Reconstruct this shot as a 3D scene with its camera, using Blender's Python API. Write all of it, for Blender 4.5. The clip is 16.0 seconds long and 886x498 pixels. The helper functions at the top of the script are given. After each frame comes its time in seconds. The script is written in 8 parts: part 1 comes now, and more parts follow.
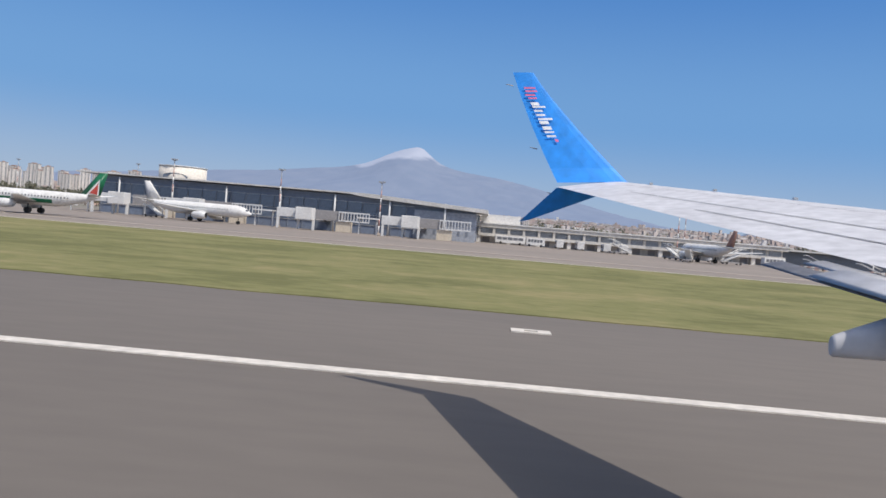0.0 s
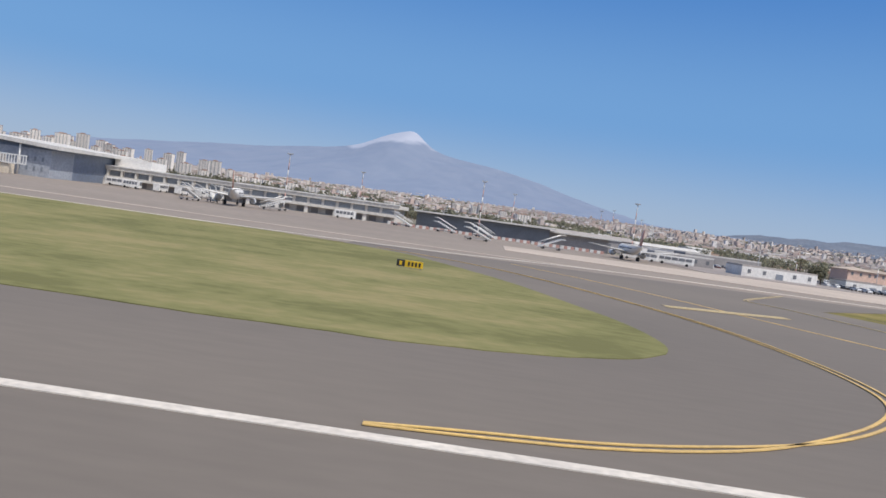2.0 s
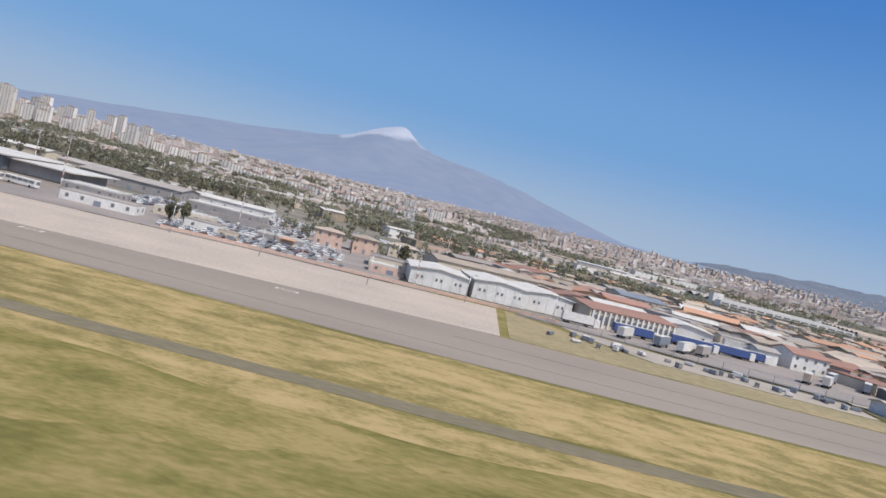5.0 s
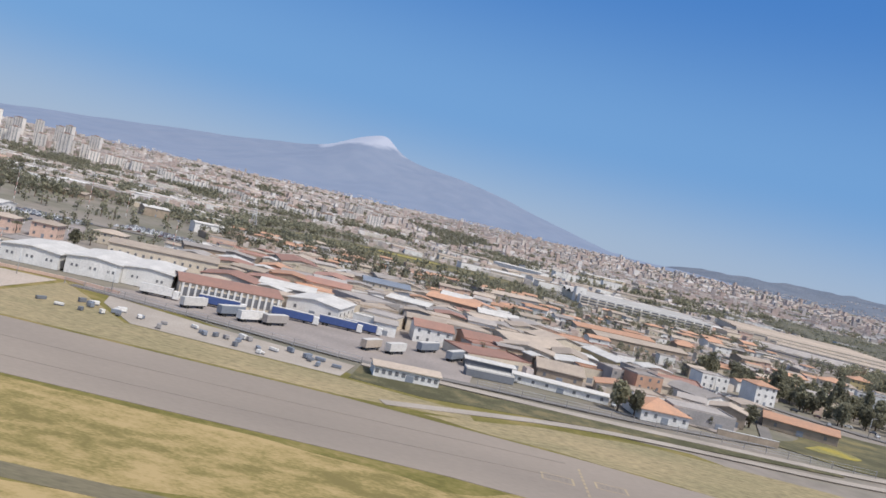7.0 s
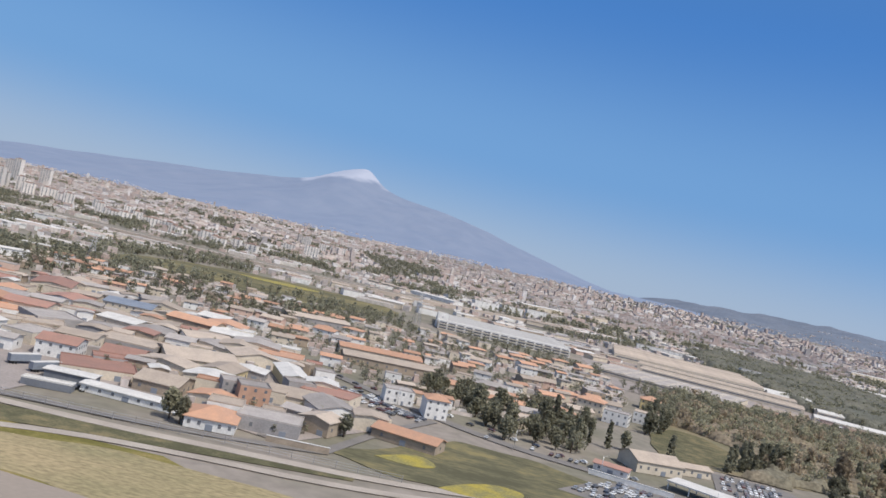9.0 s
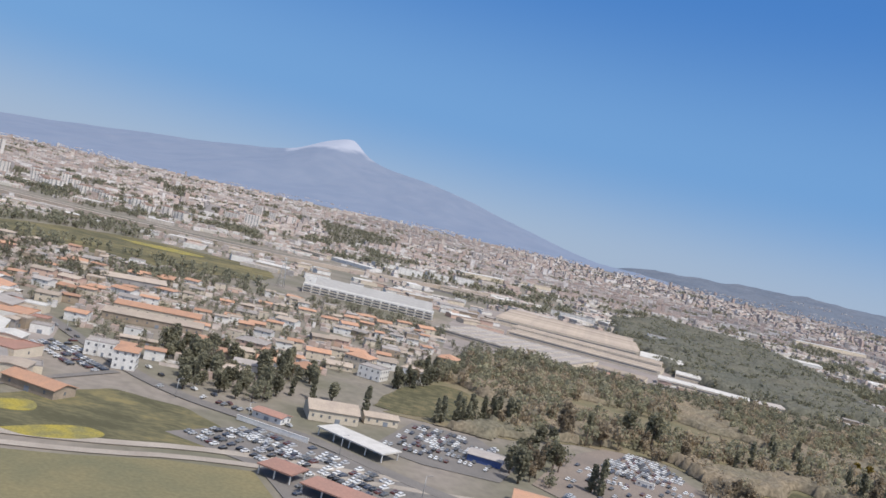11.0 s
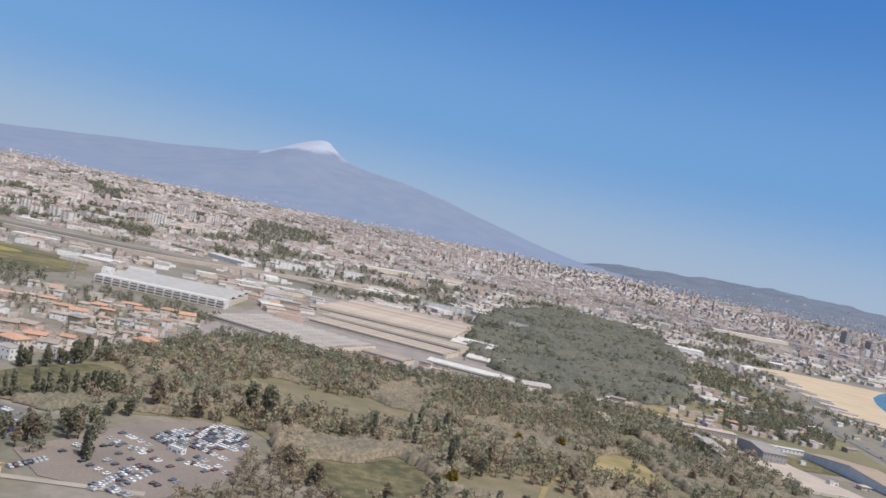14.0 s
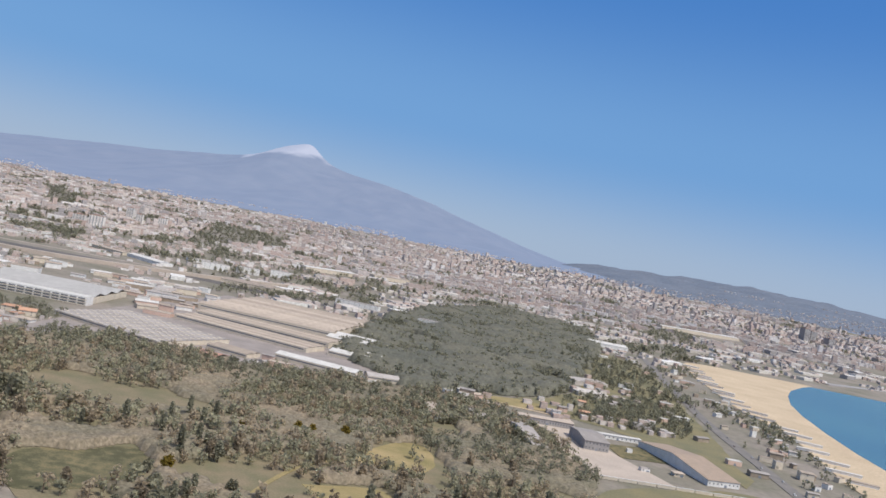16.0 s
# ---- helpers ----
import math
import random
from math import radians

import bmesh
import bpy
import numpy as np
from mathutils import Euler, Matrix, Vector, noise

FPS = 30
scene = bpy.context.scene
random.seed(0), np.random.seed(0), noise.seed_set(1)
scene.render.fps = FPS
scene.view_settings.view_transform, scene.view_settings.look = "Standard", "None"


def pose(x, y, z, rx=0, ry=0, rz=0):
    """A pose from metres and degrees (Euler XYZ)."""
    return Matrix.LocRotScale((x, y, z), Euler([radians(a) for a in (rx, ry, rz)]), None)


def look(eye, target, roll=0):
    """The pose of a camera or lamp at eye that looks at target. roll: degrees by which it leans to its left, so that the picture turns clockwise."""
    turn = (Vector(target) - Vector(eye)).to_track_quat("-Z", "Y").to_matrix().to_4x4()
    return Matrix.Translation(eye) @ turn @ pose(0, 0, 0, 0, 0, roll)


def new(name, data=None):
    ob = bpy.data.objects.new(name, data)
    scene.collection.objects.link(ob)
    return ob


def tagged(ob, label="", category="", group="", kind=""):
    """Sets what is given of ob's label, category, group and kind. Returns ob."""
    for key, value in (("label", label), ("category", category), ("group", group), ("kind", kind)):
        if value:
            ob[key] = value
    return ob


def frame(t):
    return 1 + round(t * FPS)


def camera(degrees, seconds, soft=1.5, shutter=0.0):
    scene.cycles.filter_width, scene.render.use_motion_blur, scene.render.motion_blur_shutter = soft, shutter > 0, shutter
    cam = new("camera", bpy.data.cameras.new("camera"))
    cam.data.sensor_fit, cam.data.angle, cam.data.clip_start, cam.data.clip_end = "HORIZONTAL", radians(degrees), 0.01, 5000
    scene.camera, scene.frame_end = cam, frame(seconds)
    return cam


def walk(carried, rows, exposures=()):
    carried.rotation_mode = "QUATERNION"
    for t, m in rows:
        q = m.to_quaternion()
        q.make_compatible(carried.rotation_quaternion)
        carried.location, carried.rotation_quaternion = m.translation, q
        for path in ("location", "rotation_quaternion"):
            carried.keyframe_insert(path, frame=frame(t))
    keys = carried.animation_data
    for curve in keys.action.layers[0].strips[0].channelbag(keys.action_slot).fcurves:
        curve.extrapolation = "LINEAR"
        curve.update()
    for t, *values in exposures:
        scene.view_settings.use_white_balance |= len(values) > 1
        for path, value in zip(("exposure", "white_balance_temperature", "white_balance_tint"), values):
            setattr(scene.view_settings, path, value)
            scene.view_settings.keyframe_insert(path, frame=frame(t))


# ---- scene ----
cam = camera(55.74, 16.0, soft=1.6)
PATH = [
    (0, (0.000, 0.167, 1.478), (-5.820, 99.970, -0.898), 4.75),
    (0.5, (14.493, 0.168, 1.480), (8.583, 99.950, -1.466), 5.53),
    (1, (29.001, 0.195, 1.609), (23.222, 99.957, -2.165), 6.12),
    (1.5, (43.617, 0.195, 1.825), (37.777, 99.936, -2.363), 6.83),
    (2, (58.483, 0.090, 2.341), (53.099, 99.869, -1.573), 7.94),
    (2.5, (73.480, -0.025, 2.783), (68.192, 99.790, -0.228), 9.21),
    (3, (88.540, -0.068, 3.816), (83.117, 99.766, 1.871), 10.49),
    (3.5, (103.937, -0.073, 4.863), (98.114, 99.748, 3.479), 11.98),
    (4, (119.615, -0.084, 6.325), (113.853, 99.735, 4.554), 13.00),
    (4.5, (135.298, -0.115, 8.169), (129.881, 99.713, 5.904), 13.65),
    (5, (150.900, -0.167, 10.196), (146.061, 99.648, 6.531), 13.98),
    (5.2, (157.084, -0.190, 11.013), (152.355, 99.618, 7.027), 13.96),
    (7.3, (219.239, -0.659, 20.746), (214.824, 99.227, 18.930), 13.06),
    (7.5, (225.334, -0.595, 21.804), (220.743, 99.291, 20.487), 12.97),
    (8, (240.555, -0.411, 24.481), (236.058, 99.487, 24.722), 12.87),
    (8.5, (255.845, -0.211, 27.167), (251.416, 99.686, 28.081), 12.88),
    (9, (271.253, -0.036, 29.846), (266.938, 99.858, 31.458), 12.93),
    (9.2, (277.418, 0.021, 30.928), (273.159, 99.914, 32.745), 13.02),
    (11.3, (340.708, -0.966, 41.568), (337.931, 98.975, 39.537), 12.82),
    (11.5, (346.907, -1.043, 42.547), (344.272, 98.899, 40.411), 12.63),
    (12, (362.419, -1.231, 45.056), (359.827, 98.717, 43.119), 12.45),
    (12.5, (378.071, -1.329, 47.615), (375.301, 98.627, 46.590), 12.42),
    (13, (393.701, -1.341, 49.929), (390.916, 98.619, 49.411), 12.28),
    (13.5, (409.301, -1.253, 51.975), (406.755, 98.711, 51.190), 12.12),
    (14, (424.848, -1.042, 54.050), (422.665, 98.925, 52.677), 11.87),
    (14.5, (440.357, -0.682, 56.185), (438.421, 99.287, 54.617), 11.82),
    (15, (455.853, -0.175, 58.237), (454.026, 99.796, 56.704), 11.70),
    (15.5, (471.407, 0.427, 60.167), (469.666, 100.404, 58.890), 11.60),
    (16, (486.954, 1.069, 62.059), (485.145, 101.048, 61.134), 11.25),
]
walk(cam, [(t, look(eye, target, roll)) for t, eye, target, roll in PATH])

# ---- world and sun ----
SUN_WAY = Vector((1.44, -1.12, 2.80)).normalized()
world = bpy.data.worlds.new("sky")
scene.world = world
world.use_nodes = True
sky = world.node_tree.nodes.new("ShaderNodeTexSky")
sky.sky_type = "NISHITA"
sky.sun_disc = False
sky.sun_elevation = math.asin(SUN_WAY.z)
sky.sun_rotation = math.atan2(SUN_WAY.x, SUN_WAY.y)
sky.air_density, sky.dust_density, sky.ozone_density = 1.0, 1.6, 4.0
backing = world.node_tree.nodes["Background"]
backing.inputs["Strength"].default_value = 0.05
wn, wl = world.node_tree.nodes, world.node_tree.links
# sea haze: the clear sky pales towards the horizon all round
way = wn.new("ShaderNodeTexCoord")
split = wn.new("ShaderNodeSeparateXYZ")
wl.new(way.outputs["Generated"], split.inputs["Vector"])
haze = wn.new("ShaderNodeValToRGB")
haze.color_ramp.interpolation = "EASE"
stops = haze.color_ramp.elements
stops[0].position, stops[0].color = 0.0, (5.6, 7.2, 9.6, 1)
stops[1].position, stops[1].color = 1.0, (0.5, 2.0, 6.6, 1)
stops.new(0.14).color = (2.3, 5.1, 9.8, 1)
stops.new(0.34).color = (0.85, 3.1, 8.4, 1)
wl.new(split.outputs["Z"], haze.inputs["Fac"])
blend = wn.new("ShaderNodeMix")
blend.data_type = "RGBA"
fade = wn.new("ShaderNodeMapRange")
fade.inputs["From Min"].default_value, fade.inputs["From Max"].default_value = 0.32, 0.75
fade.inputs["To Min"].default_value, fade.inputs["To Max"].default_value = 0.85, 0.2
wl.new(split.outputs["Z"], fade.inputs["Value"])
wl.new(fade.outputs["Result"], blend.inputs[0])
wl.new(sky.outputs["Color"], blend.inputs[6])
wl.new(haze.outputs["Color"], blend.inputs[7])
# bright hazy glow round the sun
toward = wn.new("ShaderNodeVectorMath")
toward.operation = "DOT_PRODUCT"
toward.inputs[1].default_value = SUN_WAY
wl.new(way.outputs["Generated"], toward.inputs[0])
near_sun = wn.new("ShaderNodeMath")
near_sun.operation = "MAXIMUM"
near_sun.inputs[1].default_value = 0.0
wl.new(toward.outputs["Value"], near_sun.inputs[0])
falloff = wn.new("ShaderNodeMath")
falloff.operation = "POWER"
falloff.inputs[1].default_value = 4.0
wl.new(near_sun.outputs["Value"], falloff.inputs[0])
glow = wn.new("ShaderNodeVectorMath")
glow.operation = "SCALE"
glow.inputs[0].default_value = (17.0, 16.2, 15.0)
wl.new(falloff.outputs["Value"], glow.inputs["Scale"])
whole = wn.new("ShaderNodeVectorMath")
whole.operation = "ADD"
wl.new(blend.outputs[2], whole.inputs[0])
wl.new(glow.outputs["Vector"], whole.inputs[1])
wl.new(whole.outputs["Vector"], backing.inputs["Color"])
sun = new("sun", bpy.data.lights.new("sun", "SUN"))
sun.data.energy, sun.data.angle, sun.data.color = 2.35, radians(0.5), (1.0, 0.95, 0.88)
sun.matrix_world = Matrix.Translation((0, -50, 300)) @ SUN_WAY.to_track_quat("Z", "Y").to_matrix().to_4x4()
scene.view_settings.exposure = 0.55

# ---- materials ----
def mat(name, color, rough=0.85, second=None, scale=1.0, fine=8.0, bump=0.2, metal=0.0, contrast=1.0, vary=0.0, island=0.0, stretch=None, grain=0.14):
    """A two-scale procedural surface: base colour drifting to the second one, fine grain and relief."""
    m = bpy.data.materials.new(name)
    m.use_nodes = True
    n, l = m.node_tree.nodes, m.node_tree.links
    b = n["Principled BSDF"]
    b.inputs["Roughness"].default_value, b.inputs["Metallic"].default_value = rough, metal
    co = n.new("ShaderNodeTexCoord")
    where = co.outputs["Object"]
    if stretch:
        mp = n.new("ShaderNodeMapping")
        mp.inputs["Scale"].default_value = stretch
        l.new(where, mp.inputs["Vector"])
        where = mp.outputs["Vector"]
    big, small = n.new("ShaderNodeTexNoise"), n.new("ShaderNodeTexNoise")
    big.inputs["Scale"].default_value, big.inputs["Detail"].default_value = scale, 5
    small.inputs["Scale"].default_value, small.inputs["Detail"].default_value = scale * fine, 4
    l.new(where, big.inputs["Vector"])
    l.new(where, small.inputs["Vector"])
    ramp = n.new("ShaderNodeValToRGB")
    second = second or tuple(c * 0.72 for c in color)
    half = 0.18 / contrast
    ramp.color_ramp.elements[0].position, ramp.color_ramp.elements[1].position = 0.5 - half, 0.5 + half
    ramp.color_ramp.elements[0].color, ramp.color_ramp.elements[1].color = (*second, 1), (*color, 1)
    l.new(big.outputs["Fac"], ramp.inputs["Fac"])
    hsv = n.new("ShaderNodeHueSaturation")
    l.new(ramp.outputs["Color"], hsv.inputs["Color"])
    value = n.new("ShaderNodeMapRange")
    value.inputs["From Min"].default_value, value.inputs["From Max"].default_value = 0.3, 0.7
    value.inputs["To Min"].default_value, value.inputs["To Max"].default_value = 1 - grain, 1 + grain
    l.new(small.outputs["Fac"], value.inputs["Value"])
    amount = value.outputs["Result"]
    for source, spread in (("Object", vary), ("Island", island)):
        if spread:
            if source == "Object":
                rnd = n.new("ShaderNodeObjectInfo").outputs["Random"]
            else:
                rnd = n.new("ShaderNodeNewGeometry").outputs["Random Per Island"]
            mr = n.new("ShaderNodeMapRange")
            mr.inputs["To Min"].default_value, mr.inputs["To Max"].default_value = 1 - spread, 1 + spread
            l.new(rnd, mr.inputs["Value"])
            mul = n.new("ShaderNodeMath")
            mul.operation = "MULTIPLY"
            l.new(amount, mul.inputs[0])
            l.new(mr.outputs["Result"], mul.inputs[1])
            amount = mul.outputs["Value"]
    l.new(amount, hsv.inputs["Value"])
    l.new(hsv.outputs["Color"], b.inputs["Base Color"])
    if bump:
        bp = n.new("ShaderNodeBump")
        bp.inputs["Strength"].default_value, bp.inputs["Distance"].default_value = bump, 0.05
        l.new(small.outputs["Fac"], bp.inputs["Height"])
        l.new(bp.outputs["Normal"], b.inputs["Normal"])
    return m


def grass_mat(name, green, olive, straw, dryness, size=0.055, stretch=(0.45, 1, 1)):
    """Rough airfield grass: broad drying patches, streaks and tufts at three scales."""
    m = bpy.data.materials.new(name)
    m.use_nodes = True
    n, l = m.node_tree.nodes, m.node_tree.links
    b = n["Principled BSDF"]
    b.inputs["Roughness"].default_value = 1.0
    b.inputs["Specular IOR Level"].default_value = 0.1
    co = n.new("ShaderNodeTexCoord")
    mp = n.new("ShaderNodeMapping")
    mp.inputs["Scale"].default_value = stretch
    l.new(co.outputs["Object"], mp.inputs["Vector"])
    total = None
    for scale, detail, weight in ((size, 5, 1.0), (size * 6, 6, 1.25), (size * 40, 4, 0.7)):
        tex = n.new("ShaderNodeTexNoise")
        tex.inputs["Scale"].default_value, tex.inputs["Detail"].default_value = scale, detail
        l.new(mp.outputs["Vector"], tex.inputs["Vector"])
        part_ = n.new("ShaderNodeMath")
        part_.operation = "MULTIPLY_ADD"
        part_.inputs[1].default_value = weight
        l.new(tex.outputs["Fac"], part_.inputs[0])
        if total:
            l.new(total, part_.inputs[2])
        else:
            part_.inputs[2].default_value = dryness - 1.475
        total = part_.outputs["Value"]
        last = tex
    ramp = n.new("ShaderNodeValToRGB")
    e = ramp.color_ramp.elements
    e[0].position, e[0].color = 0.30, (*(c * 0.8 for c in green), 1)
    e[1].position, e[1].color = 0.78, (*straw, 1)
    e.new(0.44).color = (*green, 1)
    e.new(0.56).color = (*olive, 1)
    shift = n.new("ShaderNodeMath")
    shift.operation = "ADD"
    shift.inputs[1].default_value = 0.5
    l.new(total, shift.inputs[0])
    l.new(shift.outputs["Value"], ramp.inputs["Fac"])
    l.new(ramp.outputs["Color"], b.inputs["Base Color"])
    bp = n.new("ShaderNodeBump")
    bp.inputs["Strength"].default_value, bp.inputs["Distance"].default_value = 0.7, 0.06
    l.new(last.outputs["Fac"], bp.inputs["Height"])
    l.new(bp.outputs["Normal"], b.inputs["Normal"])
    return m


def island_mat(name, colors, rough=0.9):
    """Walls of many separate houses: each island takes one of the colours."""
    m = bpy.data.materials.new(name)
    m.use_nodes = True
    n, l = m.node_tree.nodes, m.node_tree.links
    b = n["Principled BSDF"]
    b.inputs["Roughness"].default_value = rough
    geo = n.new("ShaderNodeNewGeometry")
    ramp = n.new("ShaderNodeValToRGB")
    ramp.color_ramp.interpolation = "CONSTANT"
    e = ramp.color_ramp.elements
    while len(e) < len(colors):
        e.new(0.5)
    for k, c in enumerate(colors):
        e[k].position, e[k].color = k / len(colors), (*c, 1)
    l.new(geo.outputs["Random Per Island"], ramp.inputs["Fac"])
    co = n.new("ShaderNodeTexCoord")
    noise_ = n.new("ShaderNodeTexNoise")
    noise_.inputs["Scale"].default_value, noise_.inputs["Detail"].default_value = 0.6, 4
    l.new(co.outputs["Object"], noise_.inputs["Vector"])
    mr = n.new("ShaderNodeMapRange")
    mr.inputs["From Min"].default_value, mr.inputs["From Max"].default_value = 0.3, 0.7
    mr.inputs["To Min"].default_value, mr.inputs["To Max"].default_value = 0.75, 1.15
    l.new(noise_.outputs["Fac"], mr.inputs["Value"])
    hsv = n.new("ShaderNodeHueSaturation")
    l.new(ramp.outputs["Color"], hsv.inputs["Color"])
    l.new(mr.outputs["Result"], hsv.inputs["Value"])
    l.new(hsv.outputs["Color"], b.inputs["Base Color"])
    return m


def glass_mat(name, color, rough=0.08):
    m = mat(name, color, rough, scale=0.4, bump=0.0)
    m.node_tree.nodes["Principled BSDF"].inputs["Specular IOR Level"].default_value = 0.9
    return m


M = {}
M["asphalt"] = mat("asphalt", (0.172, 0.146, 0.121), 0.9, (0.132, 0.113, 0.096), 0.07, 50, 0.06, stretch=(0.3, 1, 1), grain=0.05)
M["taxi_asphalt"] = mat("taxi_asphalt", (0.285, 0.238, 0.196), 0.9, (0.235, 0.198, 0.165), 0.08, 40, 0.05, stretch=(0.4, 1, 1), grain=0.06)
M["apron"] = mat("apron", (0.27, 0.225, 0.185), 0.9, (0.225, 0.187, 0.157), 0.07, 30, 0.1, stretch=(0.5, 1, 1))
M["concrete"] = mat("concrete", (0.47, 0.392, 0.325), 0.9, (0.39, 0.328, 0.275), 0.12, 20, 0.1)
M["taxi_mark"] = mat("taxi_mark", (0.255, 0.215, 0.175), 0.8, (0.20, 0.17, 0.142), 0.3, 20, 0.05)
M["worn_strip"] = mat("worn_strip", (0.185, 0.155, 0.100), 0.95, (0.150, 0.132, 0.080), 0.25, 14, 0.3, stretch=(0.3, 1, 1), grain=0.2)
M["line_white"] = mat("line_white", (0.68, 0.62, 0.54), 0.7, (0.55, 0.50, 0.44), 0.8, 10, 0.05)
M["faded_yellow"] = mat("faded_yellow", (0.40, 0.315, 0.20), 0.8, (0.32, 0.26, 0.175), 0.5, 10, 0.05)
M["line_pale"] = mat("line_pale", (0.56, 0.44, 0.24), 0.7, (0.46, 0.36, 0.21), 0.8, 10, 0.05)
M["line_yellow"] = mat("line_yellow", (0.66, 0.44, 0.15), 0.7, (0.50, 0.34, 0.14), 0.8, 10, 0.05)
M["grass"] = grass_mat("grass", (0.180, 0.176, 0.076), (0.203, 0.191, 0.086), (0.258, 0.222, 0.110), -0.01, 0.06, (0.7, 1, 1))
M["straw"] = grass_mat("straw", (0.235, 0.192, 0.078), (0.305, 0.236, 0.105), (0.395, 0.297, 0.148), 0.06, 0.10, (0.6, 1, 1))
M["dull_grass"] = grass_mat("dull_grass", (0.168, 0.150, 0.050), (0.200, 0.170, 0.062), (0.275, 0.215, 0.095), 0.0, 0.06, (0.6, 1, 1))
M["dry_mix"] = grass_mat("dry_mix", (0.182, 0.160, 0.054), (0.222, 0.184, 0.068), (0.305, 0.235, 0.105), 0.05, 0.075, (0.6, 1, 1))
M["meadow"] = mat("meadow", (0.152, 0.144, 0.082), 1.0, (0.212, 0.180, 0.094), 0.08, 20, 0.6, contrast=1.2)
M["lawn"] = grass_mat("lawn", (0.108, 0.104, 0.062), (0.140, 0.126, 0.074), (0.205, 0.170, 0.095), 0.02, 0.06, (1, 1, 1))
M["field"] = grass_mat("field", (0.116, 0.110, 0.068), (0.150, 0.136, 0.080), (0.225, 0.190, 0.095), 0.03, 0.03, (0.5, 1, 1))
M["rail_bed"] = mat("rail_bed", (0.135, 0.122, 0.112), 0.95, (0.100, 0.092, 0.086), 0.12, 14, 0.3, stretch=(0.2, 1, 1))
M["mustard"] = mat("mustard", (0.34, 0.275, 0.05), 1.0, (0.20, 0.18, 0.07), 0.25, 12, 0.6, contrast=1.6, grain=0.25)
M["dry"] = mat("dry", (0.34, 0.26, 0.13), 1.0, (0.20, 0.17, 0.07), 0.1, 20, 0.6)
M["scrub"] = mat("scrub", (0.215, 0.172, 0.108), 1.0, (0.150, 0.138, 0.078), 0.12, 15, 0.6, contrast=1.3)
M["dull_straw"] = mat("dull_straw", (0.315, 0.250, 0.140), 1.0, (0.230, 0.198, 0.105), 0.12, 16, 0.8, contrast=1.1, stretch=(0.5, 1, 1), grain=0.28)
M["land"] = mat("land", (0.245, 0.212, 0.180), 1.0, (0.160, 0.150, 0.108), 0.035, 12, 0.5, contrast=1.4)
M["sand"] = mat("sand", (0.53, 0.42, 0.29), 1.0, (0.45, 0.35, 0.235), 0.04, 20, 0.2)
M["road"] = mat("road", (0.20, 0.18, 0.165), 0.9, (0.15, 0.14, 0.13), 0.2, 20, 0.1)
M["lot"] = mat("lot", (0.31, 0.268, 0.244), 0.9, (0.235, 0.205, 0.188), 0.12, 20, 0.1)
M["bare_earth"] = mat("bare_earth", (0.38, 0.28, 0.155), 1.0, (0.30, 0.235, 0.11), 0.5, 10, 0.4, contrast=1.2)
M["gravel"] = mat("gravel", (0.40, 0.35, 0.30), 1.0, (0.30, 0.26, 0.22), 0.15, 30, 0.3)
M["white"] = mat("white", (0.74, 0.72, 0.69), 0.6, (0.62, 0.60, 0.57), 0.5, 10, 0.05)
M["cream"] = mat("cream", (0.62, 0.54, 0.43), 0.85, (0.52, 0.45, 0.36), 0.5, 10, 0.1)
M["pink"] = mat("pink", (0.62, 0.44, 0.35), 0.85, (0.55, 0.39, 0.32), 0.5, 10, 0.1)
M["yellow"] = mat("yellow", (0.60, 0.48, 0.25), 0.85, (0.52, 0.42, 0.24), 0.5, 10, 0.1)
M["brick"] = mat("brick", (0.47, 0.285, 0.195), 0.9, (0.39, 0.24, 0.17), 0.8, 12, 0.2)
M["stone"] = mat("stone", (0.36, 0.29, 0.22), 0.95, (0.26, 0.21, 0.16), 0.6, 10, 0.3)
M["grey"] = mat("grey", (0.33, 0.31, 0.30), 0.85, (0.26, 0.245, 0.24), 0.5, 10, 0.1)
M["dark"] = mat("dark", (0.17, 0.18, 0.20), 0.6, (0.135, 0.145, 0.165), 0.5, 10, 0.05)
M["slate"] = mat("slate", (0.235, 0.26, 0.30), 0.5, (0.19, 0.21, 0.245), 0.4, 10, 0.05)
M["roof_tile"] = mat("roof_tile", (0.48, 0.270, 0.172), 0.9, (0.40, 0.240, 0.165), 0.7, 10, 0.4, vary=0.2)
M["roof_red"] = mat("roof_red", (0.36, 0.198, 0.152), 0.85, (0.30, 0.178, 0.140), 0.4, 10, 0.2, vary=0.15)
M["roof_tan"] = mat("roof_tan", (0.43, 0.355, 0.285), 0.85, (0.35, 0.29, 0.24), 0.4, 10, 0.2, vary=0.2)
M["roof_grey"] = mat("roof_grey", (0.37, 0.335, 0.31), 0.85, (0.30, 0.27, 0.25), 0.4, 10, 0.2, vary=0.2)
M["roof_blue"] = mat("roof_blue", (0.40, 0.385, 0.37), 0.85, (0.34, 0.33, 0.315), 0.3, 10, 0.1)
M["roof_brown"] = mat("roof_brown", (0.36, 0.27, 0.205), 0.85, (0.30, 0.235, 0.18), 0.4, 10, 0.2)
M["roof_white"] = mat("roof_white", (0.61, 0.585, 0.55), 0.75, (0.50, 0.48, 0.45), 0.5, 10, 0.1)
M["metal"] = mat("metal", (0.55, 0.55, 0.55), 0.45, (0.45, 0.45, 0.45), 1.0, 8, 0.05, metal=0.6)
M["steel_white"] = mat("steel_white", (0.70, 0.69, 0.67), 0.5, (0.6, 0.59, 0.57), 1.0, 8, 0.05)
M["red"] = mat("red", (0.50, 0.07, 0.05), 0.6, scale=1.0)
